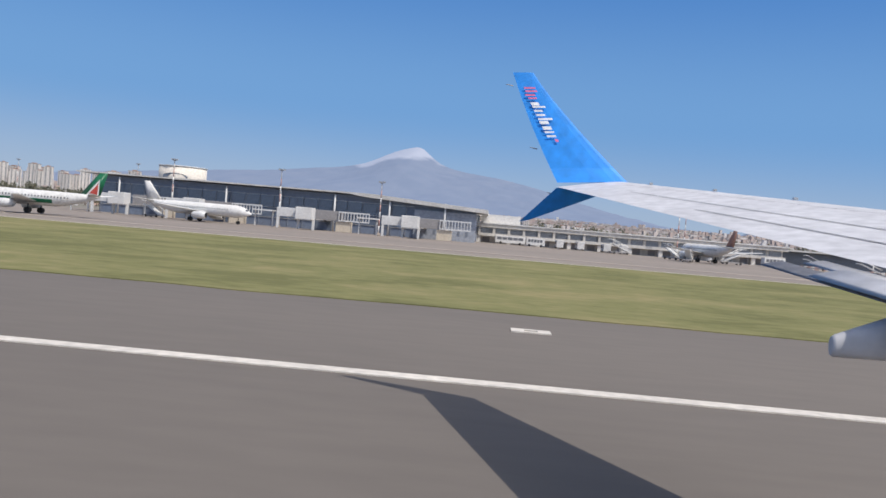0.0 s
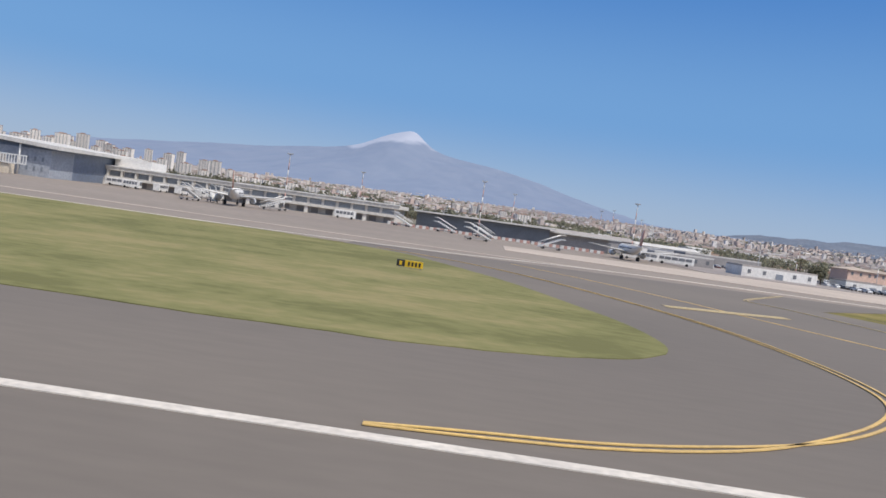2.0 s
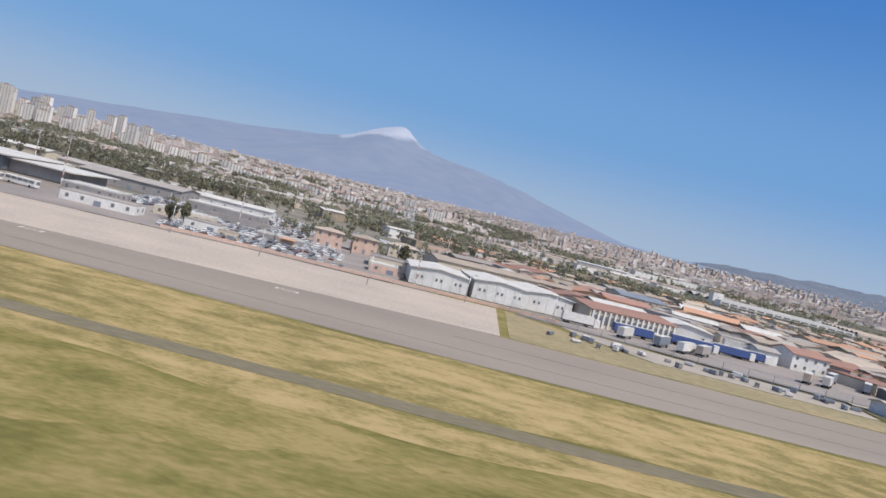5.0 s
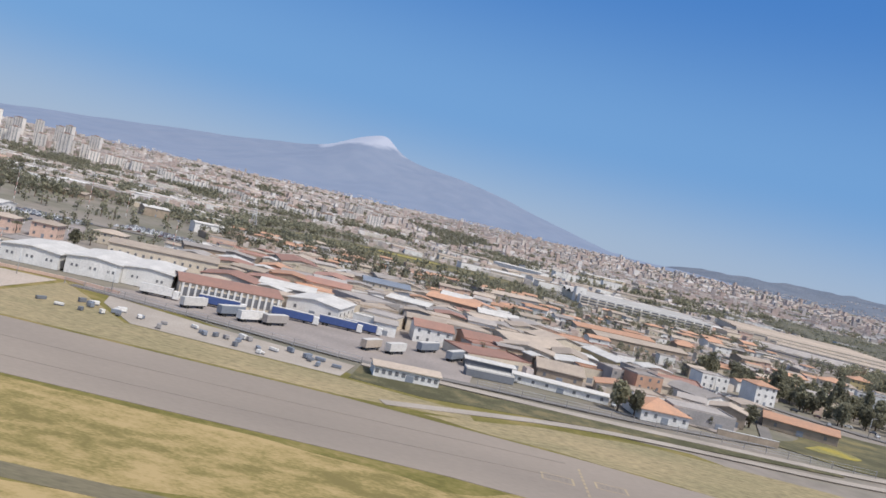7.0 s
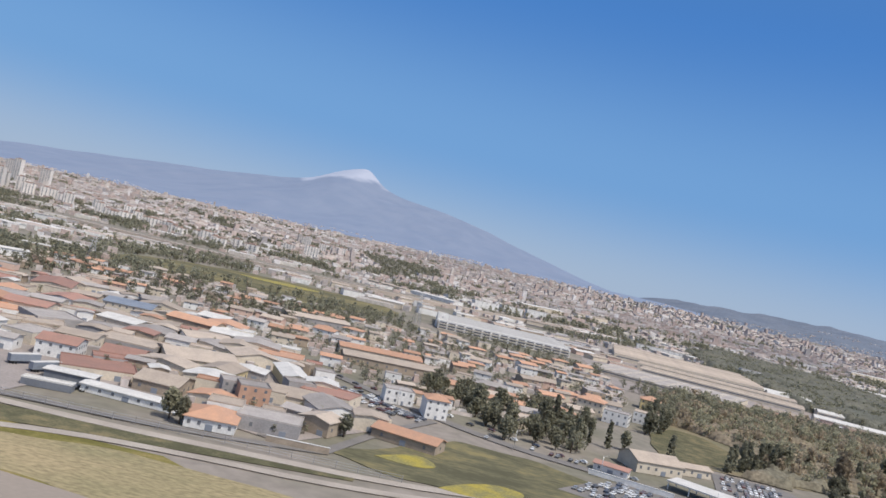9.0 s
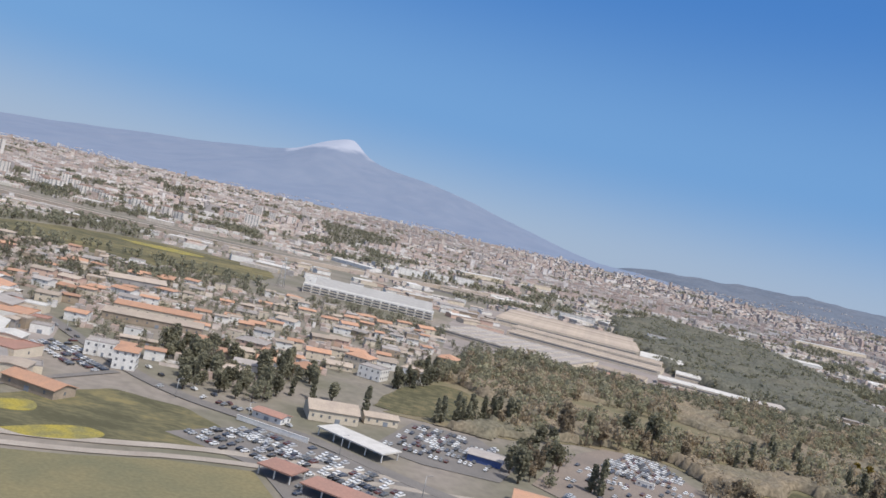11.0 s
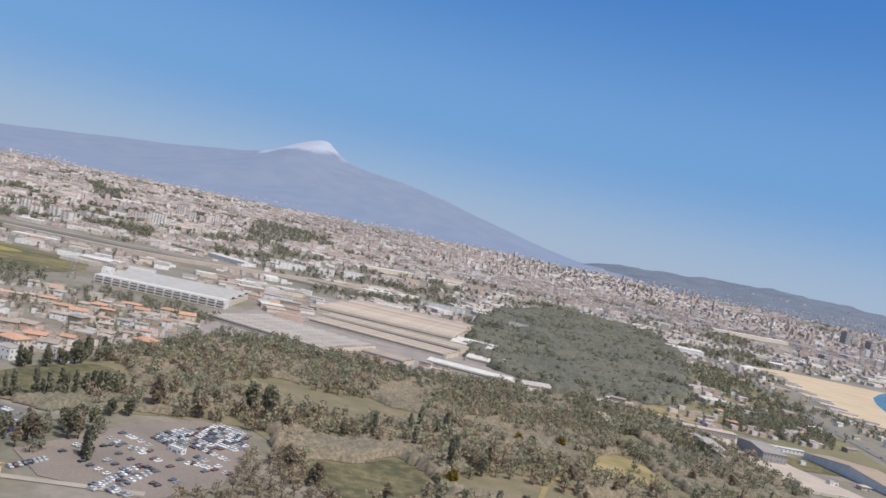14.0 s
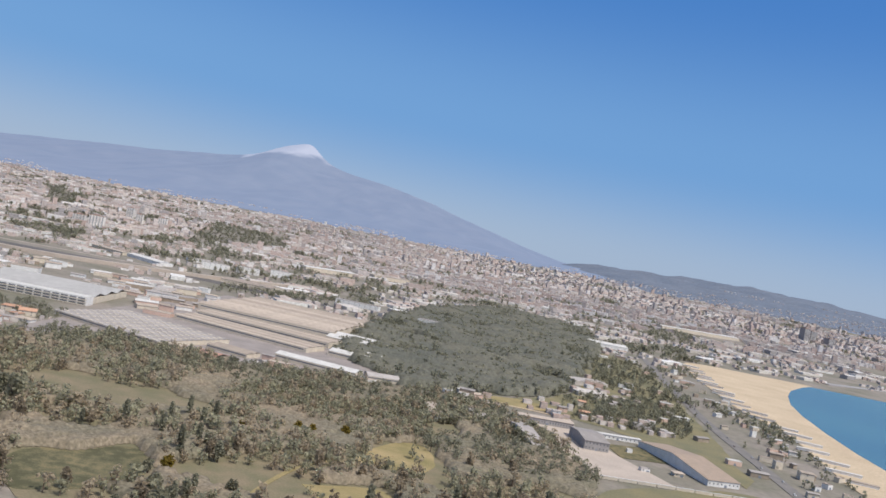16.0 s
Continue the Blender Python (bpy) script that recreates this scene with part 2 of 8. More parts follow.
M["green"] = mat("green", (0.015, 0.16, 0.075), 0.4, (0.012, 0.13, 0.06), 0.5)
M["blue"] = mat("blue", (0.06, 0.10, 0.27), 0.5, (0.05, 0.085, 0.22), 0.5)
M["sign_yellow"] = mat("sign_yellow", (0.75, 0.48, 0.02), 0.5, scale=2.0)
M["black"] = mat("black", (0.02, 0.02, 0.022), 0.6, scale=2.0)
M["tyre"] = mat("tyre", (0.025, 0.025, 0.026), 0.9, scale=3.0)
M["facade"] = mat("facade", (0.17, 0.205, 0.27), 0.4, (0.14, 0.17, 0.23), 0.3, 10, 0.03)
M["facade_glass"] = glass_mat("facade_glass", (0.13, 0.165, 0.225), 0.12)
M["end_grey"] = mat("end_grey", (0.34, 0.365, 0.41), 0.7, (0.29, 0.31, 0.35), 0.4, 8, 0.05)
M["pale_stone"] = mat("pale_stone", (0.66, 0.62, 0.56), 0.85, (0.56, 0.52, 0.47), 0.3, 10, 0.1)
M["mast_red"] = mat("mast_red", (0.56, 0.33, 0.28), 0.6, scale=1.0)
M["ribbon_glass"] = glass_mat("ribbon_glass", (0.27, 0.29, 0.32), 0.2)
M["earth_lot"] = mat("earth_lot", (0.245, 0.200, 0.168), 0.95, (0.19, 0.158, 0.136), 0.1, 20, 0.2)
M["pane"] = glass_mat("pane", (0.19, 0.195, 0.21), 0.2)
M["bark"] = mat("bark", (0.16, 0.12, 0.09), 0.95, scale=2.0)
M["thicket"] = mat("thicket", (0.150, 0.136, 0.096), 1.0, (0.215, 0.172, 0.120), 0.04, 30, 1.0, contrast=1.4, grain=0.4)
M["wood_canopy"] = mat("wood_canopy", (0.098, 0.100, 0.080), 1.0, (0.128, 0.122, 0.092), 0.03, 30, 1.0, contrast=1.2, grain=0.4)
# wooded hills tinted blue-grey: distance haze is painted into their base colour
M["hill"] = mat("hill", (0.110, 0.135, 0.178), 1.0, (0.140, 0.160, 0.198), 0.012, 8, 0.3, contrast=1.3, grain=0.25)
M["leaf"] = mat("leaf", (0.298, 0.282, 0.192), 0.9, (0.258, 0.246, 0.170), 0.5, 6, 0.5, vary=0.3, island=0.16)
M["leaf_dark"] = mat("leaf_dark", (0.265, 0.255, 0.180), 0.9, (0.215, 0.208, 0.148), 0.5, 6, 0.5, vary=0.25, island=0.16)
M["leaf_brown"] = mat("leaf_brown", (0.355, 0.290, 0.205), 0.9, (0.300, 0.247, 0.176), 0.5, 6, 0.5, vary=0.25, island=0.16)
M["leaf_gold"] = mat("leaf_gold", (0.28, 0.19, 0.04), 0.9, (0.18, 0.14, 0.03), 0.5, 6, 0.5, island=0.3)
M["city"] = island_mat("city", [(0.60, 0.53, 0.49), (0.46, 0.40, 0.37), (0.72, 0.68, 0.65), (0.46, 0.375, 0.335), (0.56, 0.455, 0.405), (0.38, 0.35, 0.335), (0.62, 0.55, 0.49), (0.50, 0.39, 0.34)])
M["city_hall"] = island_mat("city_hall", [(0.60, 0.56, 0.50), (0.50, 0.45, 0.40), (0.70, 0.68, 0.64)])
M["city_hall_roof"] = island_mat("city_hall_roof", [(0.55, 0.50, 0.45), (0.42, 0.38, 0.35), (0.66, 0.64, 0.61), (0.45, 0.37, 0.32)])
M["city_roof"] = island_mat("city_roof", [(0.40, 0.32, 0.275), (0.42, 0.38, 0.355), (0.37, 0.265, 0.215), (0.47, 0.435, 0.40), (0.35, 0.32, 0.30), (0.41, 0.33, 0.285)])
M["tower"] = mat("tower", (0.80, 0.75, 0.69), 0.85, (0.68, 0.62, 0.56), 0.05, 12, 0.05, vary=0.18)


def water_mat():
    m = mat("water", (0.045, 0.125, 0.180), 0.25, (0.065, 0.165, 0.205), 0.01, 60, 0.35)
    return m


M["water"] = water_mat()


def let_light_through(m, share):
    """Leaves: part of the light goes through them."""
    n, l = m.node_tree.nodes, m.node_tree.links
    b, out = n["Principled BSDF"], n["Material Output"]
    back = n.new("ShaderNodeBsdfTranslucent")
    l.new(b.inputs["Base Color"].links[0].from_socket, back.inputs["Color"])
    mix = n.new("ShaderNodeMixShader")
    mix.inputs[0].default_value = share
    b.inputs["Specular IOR Level"].default_value = 0.1
    l.new(b.outputs[0], mix.inputs[1])
    l.new(back.outputs[0], mix.inputs[2])
    l.new(mix.outputs[0], out.inputs["Surface"])


for n_ in ("leaf", "leaf_dark", "leaf_brown", "leaf_gold"):
    let_light_through(M[n_], 0.5)


def mountain_mat():
    """Far blue-grey slopes with snow above a ragged line; distance haze is painted in as bluish colour and emission."""
    m = bpy.data.materials.new("far_mountain")
    m.use_nodes = True
    n, l = m.node_tree.nodes, m.node_tree.links
    b = n["Principled BSDF"]
    b.inputs["Roughness"].default_value = 1.0
    co = n.new("ShaderNodeTexCoord")
    mp = n.new("ShaderNodeMapping")
    mp.inputs["Scale"].default_value = (1.0, 0.25, 2.2)
    l.new(co.outputs["Object"], mp.inputs["Vector"])
    rough = n.new("ShaderNodeTexNoise")
    rough.inputs["Scale"].default_value, rough.inputs["Detail"].default_value = 0.011, 10
    l.new(mp.outputs["Vector"], rough.inputs["Vector"])
    depth = n.new("ShaderNodeAttribute")
    depth.attribute_name = "snow"
    edge = n.new("ShaderNodeMath")
    edge.operation = "MULTIPLY_ADD"
    edge.inputs[1].default_value = 70.0
    l.new(rough.outputs["Fac"], edge.inputs[0])
    l.new(depth.outputs["Fac"], edge.inputs[2])
    snow = n.new("ShaderNodeMapRange")
    snow.inputs["From Min"].default_value, snow.inputs["From Max"].default_value = 18.0, 52.0
    snow.inputs["To Max"].default_value = 0.62
    l.new(edge.outputs["Value"], snow.inputs["Value"])
    # bluish slope tones carry part of the painted haze
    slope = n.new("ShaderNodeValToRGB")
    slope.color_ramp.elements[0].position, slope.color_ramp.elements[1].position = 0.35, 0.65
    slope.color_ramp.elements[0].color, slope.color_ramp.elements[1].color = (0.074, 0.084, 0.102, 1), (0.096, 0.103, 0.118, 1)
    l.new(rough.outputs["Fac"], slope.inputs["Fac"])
    mix = n.new("ShaderNodeMix")
    mix.data_type = "RGBA"
    mix.inputs[7].default_value = (0.36, 0.35, 0.36, 1)
    l.new(snow.outputs["Result"], mix.inputs[0])
    l.new(slope.outputs["Color"], mix.inputs[6])
    l.new(mix.outputs[2], b.inputs["Base Color"])
    # even blue emission imitates haze in front of the slopes; nothing here shines
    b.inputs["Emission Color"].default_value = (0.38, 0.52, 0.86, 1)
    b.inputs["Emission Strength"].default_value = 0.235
    return m


M["mountain"] = mountain_mat()

# ---- building tools ----
def mesh_of(name, bm, material):
    me = bpy.data.meshes.new(name)
    bm.to_mesh(me)
    bm.free()
    for m in material if isinstance(material, (list, tuple)) else [material]:
        me.materials.append(m)
    return me


def part(name, bm, material, parent=None, label=""):
    ob = new(name, mesh_of(name, bm, material))
    ob.parent = parent
    if label:
        ob["label"] = label
    return ob


def share(name, data, parent, x=0, y=0, z=0, rz=0, s=(1, 1, 1)):
    """One more object on an existing mesh."""
    ob = new(name, data)
    ob.parent = parent
    ob.matrix_basis = pose(x, y, z, 0, 0, rz) @ Matrix.Diagonal((*s, 1))
    return ob


def thing(name, label, category, m=None, group="", kind=""):
    ob = new(name)
    ob.empty_display_size = 0.1
    if m is not None:
        ob.matrix_basis = m
    return tagged(ob, label, category, group, kind)


def box(bm, x0, x1, y0, y1, z0, z1, mi=0, bevel=0.0):
    v = [bm.verts.new(p) for p in ((x0, y0, z0), (x1, y0, z0), (x1, y1, z0), (x0, y1, z0), (x0, y0, z1), (x1, y0, z1), (x1, y1, z1), (x0, y1, z1))]
    fs = [bm.faces.new([v[i] for i in q]) for q in ((3, 2, 1, 0), (4, 5, 6, 7), (0, 1, 5, 4), (1, 2, 6, 5), (2, 3, 7, 6), (3, 0, 4, 7))]
    for f in fs:
        f.material_index = mi
    if bevel:
        es = {e for f in fs for e in f.edges}
        bmesh.ops.bevel(bm, geom=list(es), offset=bevel, segments=2, affect="EDGES", profile=0.6)
    return v


def boxes(*rows, bevel=0.0):
    bm = bmesh.new()
    for r in rows:
        box(bm, *r, bevel=bevel)
    return bm


def tube(bm, a, b, r0, r1=None, n=8, mi=0, cap=True):
    a, b = Vector(a), Vector(b)
    q = (b - a).to_track_quat("Z", "Y")
    rings = []
    for p, r in ((a, r0), (b, r0 if r1 is None else r1)):
        rings.append([bm.verts.new(p + q @ Vector((r * math.cos(2 * math.pi * k / n), r * math.sin(2 * math.pi * k / n), 0))) for k in range(n)])
    for k in range(n):
        f = bm.faces.new((rings[0][k], rings[0][(k + 1) % n], rings[1][(k + 1) % n], rings[1][k]))
        f.material_index, f.smooth = mi, True
    if cap:
        bm.faces.new(rings[0][::-1]).material_index = mi
        bm.faces.new(rings[1]).material_index = mi
    return bm


def tubes(*rows):
    bm = bmesh.new()
    for r in rows:
        tube(bm, *r)
    return bm


def loft(sections, mi=0, close=True, smooth=True):
    """A skin over rings of points, closed at both ends."""
    bm = bmesh.new()
    rings = [[bm.verts.new(p) for p in s] for s in sections]
    for a, b in zip(rings, rings[1:]):
        n = len(a)
        for k in range(n):
            f = bm.faces.new((a[k], a[(k + 1) % n], b[(k + 1) % n], b[k]))
            f.smooth = smooth
    if close:
        bm.faces.new(rings[0][::-1])
        bm.faces.new(rings[-1])
    bmesh.ops.recalc_face_normals(bm, faces=bm.faces)
    return bm


def slab(points, z0, z1):
    """An upright-sided sheet over an outline of (x, y)."""
    bm = bmesh.new()
    top = [bm.verts.new((x, y, z1)) for x, y in points]
    low = [bm.verts.new((x, y, z0)) for x, y in points]
    bm.faces.new(top)
    n = len(points)
    for k in range(n):
        bm.faces.new((low[k], low[(k + 1) % n], top[(k + 1) % n], top[k]))
    bmesh.ops.recalc_face_normals(bm, faces=bm.faces)
    bmesh.ops.triangulate(bm, faces=[f for f in bm.faces if len(f.verts) > 4], quad_method="BEAUTY", ngon_method="EAR_CLIP")
    return bm


def ribbon(points, width, z0, z1, soft=0):
    """A strip of even width along a line of (x, y), rounded by cutting its corners."""
    for _ in range(soft):
        out = [points[0]]
        for (ax, ay), (bx, by) in zip(points, points[1:]):
            out += [(ax * 0.75 + bx * 0.25, ay * 0.75 + by * 0.25), (ax * 0.25 + bx * 0.75, ay * 0.25 + by * 0.75)]
        points = out + [points[-1]]
    bm = bmesh.new()
    rows = []
    for k, (x, y) in enumerate(points):
        ax, ay = points[max(k - 1, 0)]
        bx, by = points[min(k + 1, len(points) - 1)]
        d = Vector((bx - ax, by - ay)).normalized() * width / 2
        rows.append([bm.verts.new(p) for p in ((x - d.y, y + d.x, z0), (x - d.y, y + d.x, z1), (x + d.y, y - d.x, z1), (x + d.y, y - d.x, z0))])
    for a, b in zip(rows, rows[1:]):
        for k in range(3):
            bm.faces.new((a[k], a[k + 1], b[k + 1], b[k]))
    bmesh.ops.recalc_face_normals(bm, faces=bm.faces)
    return bm


def structure(name, bm, material, label, category):
    return tagged(part(name, bm, material), label, category, kind="structure")


def rise(x, y):
    """Height of the land: flat plain, rising gently inland."""
    k = min(max((y - 650) / 2300, 0), 1)
    return 62 * k * k * (3 - 2 * k) * (1.0 - 0.25 * min(max(-x / 1500, 0), 1))


def inside(x, y, poly):
    hit = False
    for (ax, ay), (bx, by) in zip(poly, poly[1:] + poly[:1]):
        if (ay > y) != (by > y) and x < (bx - ax) * (y - ay) / (by - ay) + ax:
            hit = not hit
    return hit

# ---- the land, the sea and the far mountain ----
def land_sheet():
    xs = np.concatenate([np.linspace(-4600, -600, 26), np.linspace(-500, 1300, 37), np.linspace(1450, 4600, 22)])
    ys = np.concatenate([np.linspace(-900, 600, 16), np.linspace(680, 3000, 40), np.linspace(3200, 4700, 8)])
    bm = bmesh.new()
    grid = [[bm.verts.new((x, y, rise(x, y) - 0.12)) for x in xs] for y in ys]
    for a, b in zip(grid, grid[1:]):
        for k in range(len(a) - 1):
            bm.faces.new((a[k], a[k + 1], b[k + 1], b[k])).smooth = True
    return bm


structure("ground", land_sheet(), M["land"], "wide plain of dry earth, scrub and built-up land", "ground")


def smooth_step(a, b, v):
    k = min(max((v - a) / (b - a), 0.0), 1.0)
    return k * k * (3 - 2 * k)


def crest(x):
    """Height of the far skyline: a broad snow-capped volcano falling to low hills by the coast."""
    u = x + 482
    flank = 345 * math.exp(-((u / 1290) ** 2.3)) if u > 0 else 345 - 0.100 * -u
    peak = 110 * math.exp(-(((20 - u) / 260) ** 2.2 if u < 20 else ((u - 20) * 2.4 / 260) ** 1.6))
    hills = 92 + 26 * math.sin(x / 420.0) + 30 * smooth_step(1300, 2900, x)
    return max(flank + peak, hills * smooth_step(900, 1500, x))


def snow_depth(x):
    """How far the snow reaches down from the crest: deep below the summit, a thin streak along both ridges."""
    return 128 * smooth_step(-900, -620, x) * (1 - smooth_step(-500, -330, x)) + 15 * smooth_step(-500, -420, x) * (1 - smooth_step(-330, -230, x)) + 9 * smooth_step(-90, -20, x) * (1 - smooth_step(60, 120, x)) - 22


def mountain():
    xs = np.concatenate([np.linspace(-3300, -1000, 92), np.linspace(-990, 200, 150), np.linspace(215, 3300, 130)])
    bm = bmesh.new()
    snow = bm.verts.layers.float.new("snow")
    rows = []
    for s in np.concatenate([np.linspace(0, 0.84, 26), np.linspace(0.85, 1, 24)]):
        row = []
        for x in xs:
            hill = smooth_step(1000, 1500, x)
            far = 4780 - 0.00004 * (x + 480) ** 2 - 900 * hill
            near = 2050 - 150 * hill
            y = near + (far - near) * s
            ridge = noise.fractal(Vector((x * 0.004, y * 0.0016, 2.0)), 0.9, 2.1, 6)
            z = rise(x, near) * (1 - s) + crest(x) * s ** 1.55 + ridge * (16 * s * (1 - s) * 4 + 5)
            z = max(z, rise(x, y) + 1) - (30 if s == 0 else 0)
            v = bm.verts.new((x, y, z))
            v[snow] = snow_depth(x) - crest(x) * (1 - s ** 1.55)
            row.append(v)
        rows.append(row)
    for a, b in zip(rows, rows[1:]):
        for k in range(len(a) - 1):
            bm.faces.new((a[k], a[k + 1], b[k + 1], b[k])).smooth = True
    return bm


def coast_hills():
    """Low wooded hills behind the city, falling to the coast."""
    xs = np.linspace(620, 3400, 140)
    rows = []
    bm = bmesh.new()
    for s in np.linspace(0, 1, 16):
        row = []
        for x in xs:
            y = 1950 + 1150 * s + 120 * math.sin(x / 260.0) * s
            bumps = 2.0 * noise.fractal(Vector((x * 0.005, y * 0.005, 9.0)), 0.9, 2.1, 5)
            top = (104 + 10 * math.sin(x / 210.0)) * smooth_step(560, 1080, x)
            row.append(bm.verts.new((x, y, rise(x, 1950) * (1 - s) - 6 * (s == 0) + top * s ** 0.8 + 7 * bumps * math.sqrt(s))))
        rows.append(row)
    for a, b in zip(rows, rows[1:]):
        for k in range(len(a) - 1):
            bm.faces.new((a[k], a[k + 1], b[k + 1], b[k])).smooth = True
    return bm


structure("hills", coast_hills(), M["hill"], "low wooded hills behind the city, coloured hazy blue", "hills")
structure("backdrop", mountain(), M["mountain"], "far volcano with a snow-capped summit and coastal hills, haze-blue by colour and glow", "mountain")

# sea and beach
SHORE = [(690, -300), (688, 200), (688, 300), (689, 369), (692, 411), (699, 461), (709, 516), (722, 567), (740, 617), (761, 664), (790, 712), (824, 760), (880, 805), (954, 850)]
SEA = SHORE + [(1060, 905), (1200, 1080), (1500, 1300), (2400, 1600), (4500, 2200), (4500, -800), (700, -800)]
structure("water", slab(SEA, -0.2, 0.12), M["water"], "calm blue sea off the sandy beach", "sea")
SAND = [(640, -300), (648, 200), (652, 326), (660, 375), (668, 420), (664, 497), (670, 560), (674, 612), (688, 703), (700, 730), (750, 756), (809, 775), (862, 800), (900, 822)]
BEACH = SAND + [(x + 3, y - 2) for x, y in SHORE[::-1]][1:]
structure("beach", slab(BEACH, -0.2, 0.17), M["sand"], "wide curved beach of pale golden sand", "beach")

# ---- airfield ground ----
def patch(name, points, z, material, label, category):
    return structure(name, slab(points, z - 0.1, z - 0.045), material, label, category)


def strip(name, points, width, z, material, label, category, soft=0):
    return structure(name, ribbon(points, width, z - 0.1, z - 0.045, soft), material, label, category)


def rounded(points, times=3):
    """Cuts the corners of an open outline."""
    for _ in range(times):
        out = [points[0]]
        for (ax, ay), (bx, by) in zip(points, points[1:]):
            out += [(ax * 0.75 + bx * 0.25, ay * 0.75 + by * 0.25), (ax * 0.25 + bx * 0.75, ay * 0.25 + by * 0.75)]
        points = out + [points[-1]]
    return points


def wavy(points, amount):
    """A closed outline with its corners cut and a ragged edge."""
    loop = rounded(list(points) + [points[0]], 4)
    return [(x + amount * noise.noise(Vector((x * 0.11, y * 0.11, 1.0))), y + amount * noise.noise(Vector((x * 0.11, y * 0.11, 5.0)))) for x, y in loop[:-1]]


def ragged(points, step, amount):
    """An open outline cut into short pieces with an uneven edge."""
    out = []
    for (ax, ay), (bx, by) in zip(points, points[1:]):
        n = max(1, int(math.hypot(bx - ax, by - ay) / step))
        for k in range(n):
            x, y = ax + (bx - ax) * k / n, ay + (by - ay) * k / n
            out.append((x, y + amount * (noise.noise(Vector((x * 0.9, y * 0.9, 3.0))) + noise.noise(Vector((x * 0.17, y * 0.17, 8.0))))))
    return out + [points[-1]]


FIELD = [(112, 350), (150, 344), (190, 347), (218, 356), (244, 398), (232, 448), (208, 464), (160, 468), (126, 446), (104, 400)]
patch("airfield_grass", [(-400, -60), (300, -60), (300, 60), (262, 84), (240, 99), (200, 97), (160, 116), (150, 116), (100, 80), (-400, 60)], 0.0, M["dull_grass"], "dull olive grass with drier patches", "grass")
patch("dry_grass", ragged([(83, 45), (83.6, 32), (87, 23), (92, 17.4), (104, 17.2), (116, 17.3), (126, 22), (138, 28), (152, 34), (140, 41), (83, 45)], 0.5, 1.1)[:-1], 0.008, M["dry_mix"], "drying patchy grass by the runway exit", "grass")
patch("straw_band", wavy([(84, 44.5), (120, 44.6), (160, 45.0), (203, 48.5), (212, 58), (214, 63), (190, 64), (150, 62), (96, 61.5)], 1.2), 0.012, M["straw"], "band of dry straw-coloured grass", "grass")
patch("straw_band", wavy([(84, 40), (96, 38.5), (120, 39.5), (150, 37.5), (185, 40), (203, 42), (205, 46.6), (160, 42.9), (120, 42.6), (84, 42.5)], 1.6), 0.012, M["straw"], "band of dry straw-coloured grass", "grass")
patch("straw_band", wavy([(210, 62), (220, 67), (240, 78), (258, 84), (268, 78), (262, 66), (246, 54), (228, 50), (214, 54)], 2.2), 0.014, M["straw"], "dry grass beyond the taxiway", "grass")
patch("straw_band", wavy([(206, 17), (300, 17), (300, 60), (280, 70), (240, 52), (214, 50), (200, 38)], 2.5), 0.013, M["dull_straw"], "dull tan grass towards the runway's end", "grass")
patch("straw_band", wavy([(208, 86), (226, 82.5), (242, 80), (258, 76), (266, 84), (262, 95), (254, 96), (240, 97.5), (226, 95), (214, 89)], 1.2), 0.017, M["dull_straw"], "dull tan grass between taxiway and perimeter track", "grass")
patch("apron", [(-400, 50), (56, 50), (90, 62), (116, 62), (154, 63), (154, 76), (100, 92), (100, 132), (-400, 132)], 0.02, M["apron"], "grey-brown apron and parallel taxiway", "apron")
patch("runway", [(-400, -16.8), (300, -16.8), (300, 16.8), (100, 16.8)] + rounded([(97, 16.9), (90.5, 17.0), (87.9, 18.6), (84.8, 24.9), (82, 31.3), (79.9, 38.4), (78.6, 44), (77, 47)]) + [(90, 63), (50, 52), (50, 16.2), (-400, 15.8)], 0.03, M["asphalt"], "dark grey asphalt runway with a curved exit", "runway")
patch("grass", [(-400, 16.0)] + ragged([(-30, 16.0), (20, 16.0), (40, 15.6)] + rounded([(50, 14.9), (55, 14.8), (59.6, 15.5), (63.0, 18.4), (63.0, 23.2), (61.4, 29), (59.2, 36), (56.2, 42), (53.5, 47), (46, 50.4)]), 0.6, 0.16) + [(30, 50.4), (-400, 50)], 0.05, M["grass"], "mown green grass strip beside the runway", "grass")
patch("taxiway", [(92, 62.5), (150, 63), (190, 65), (212, 66), (230, 64.5), (248, 62), (262, 63), (266, 68), (262, 74), (250, 78.4), (238, 80.6), (224, 82.6), (200, 84.5), (154, 83.5), (92, 80)], 0.04, M["taxi_asphalt"], "worn asphalt taxiway running to the runway's end", "taxiway")
patch("service_strip", [(84, 42.4), (120, 42.5), (160, 42.8), (205, 46.4), (205, 48.6), (160, 45.1), (120, 44.7), (82, 44.6)], 0.03, M["worn_strip"], "narrow asphalt strip through the dry grass", "road")
patch("concrete_pad", [(60, 77), (90, 74), (106, 75.8), (127, 79.6), (154.5, 84), (154.3, 112.6), (135, 109.8), (120, 108), (105, 103.5), (90, 100), (60, 92)], 0.06, M["concrete"], "pale concrete parking pad", "pavement")
patch("verge", [(155.5, 84.4), (200, 85.3), (214, 88), (213, 92), (198, 94), (172, 95), (164, 104), (155.5, 113)], 0.03, M["dull_straw"], "dry grass verge by the taxiway", "grass")
patch("gravel_yard", [(165, 104.5), (172.5, 95.4), (198, 94.7), (198.5, 103), (178, 106), (163, 110.5)], 0.05, M["gravel"], "pale gravel strip strewn with scrap", "yard")
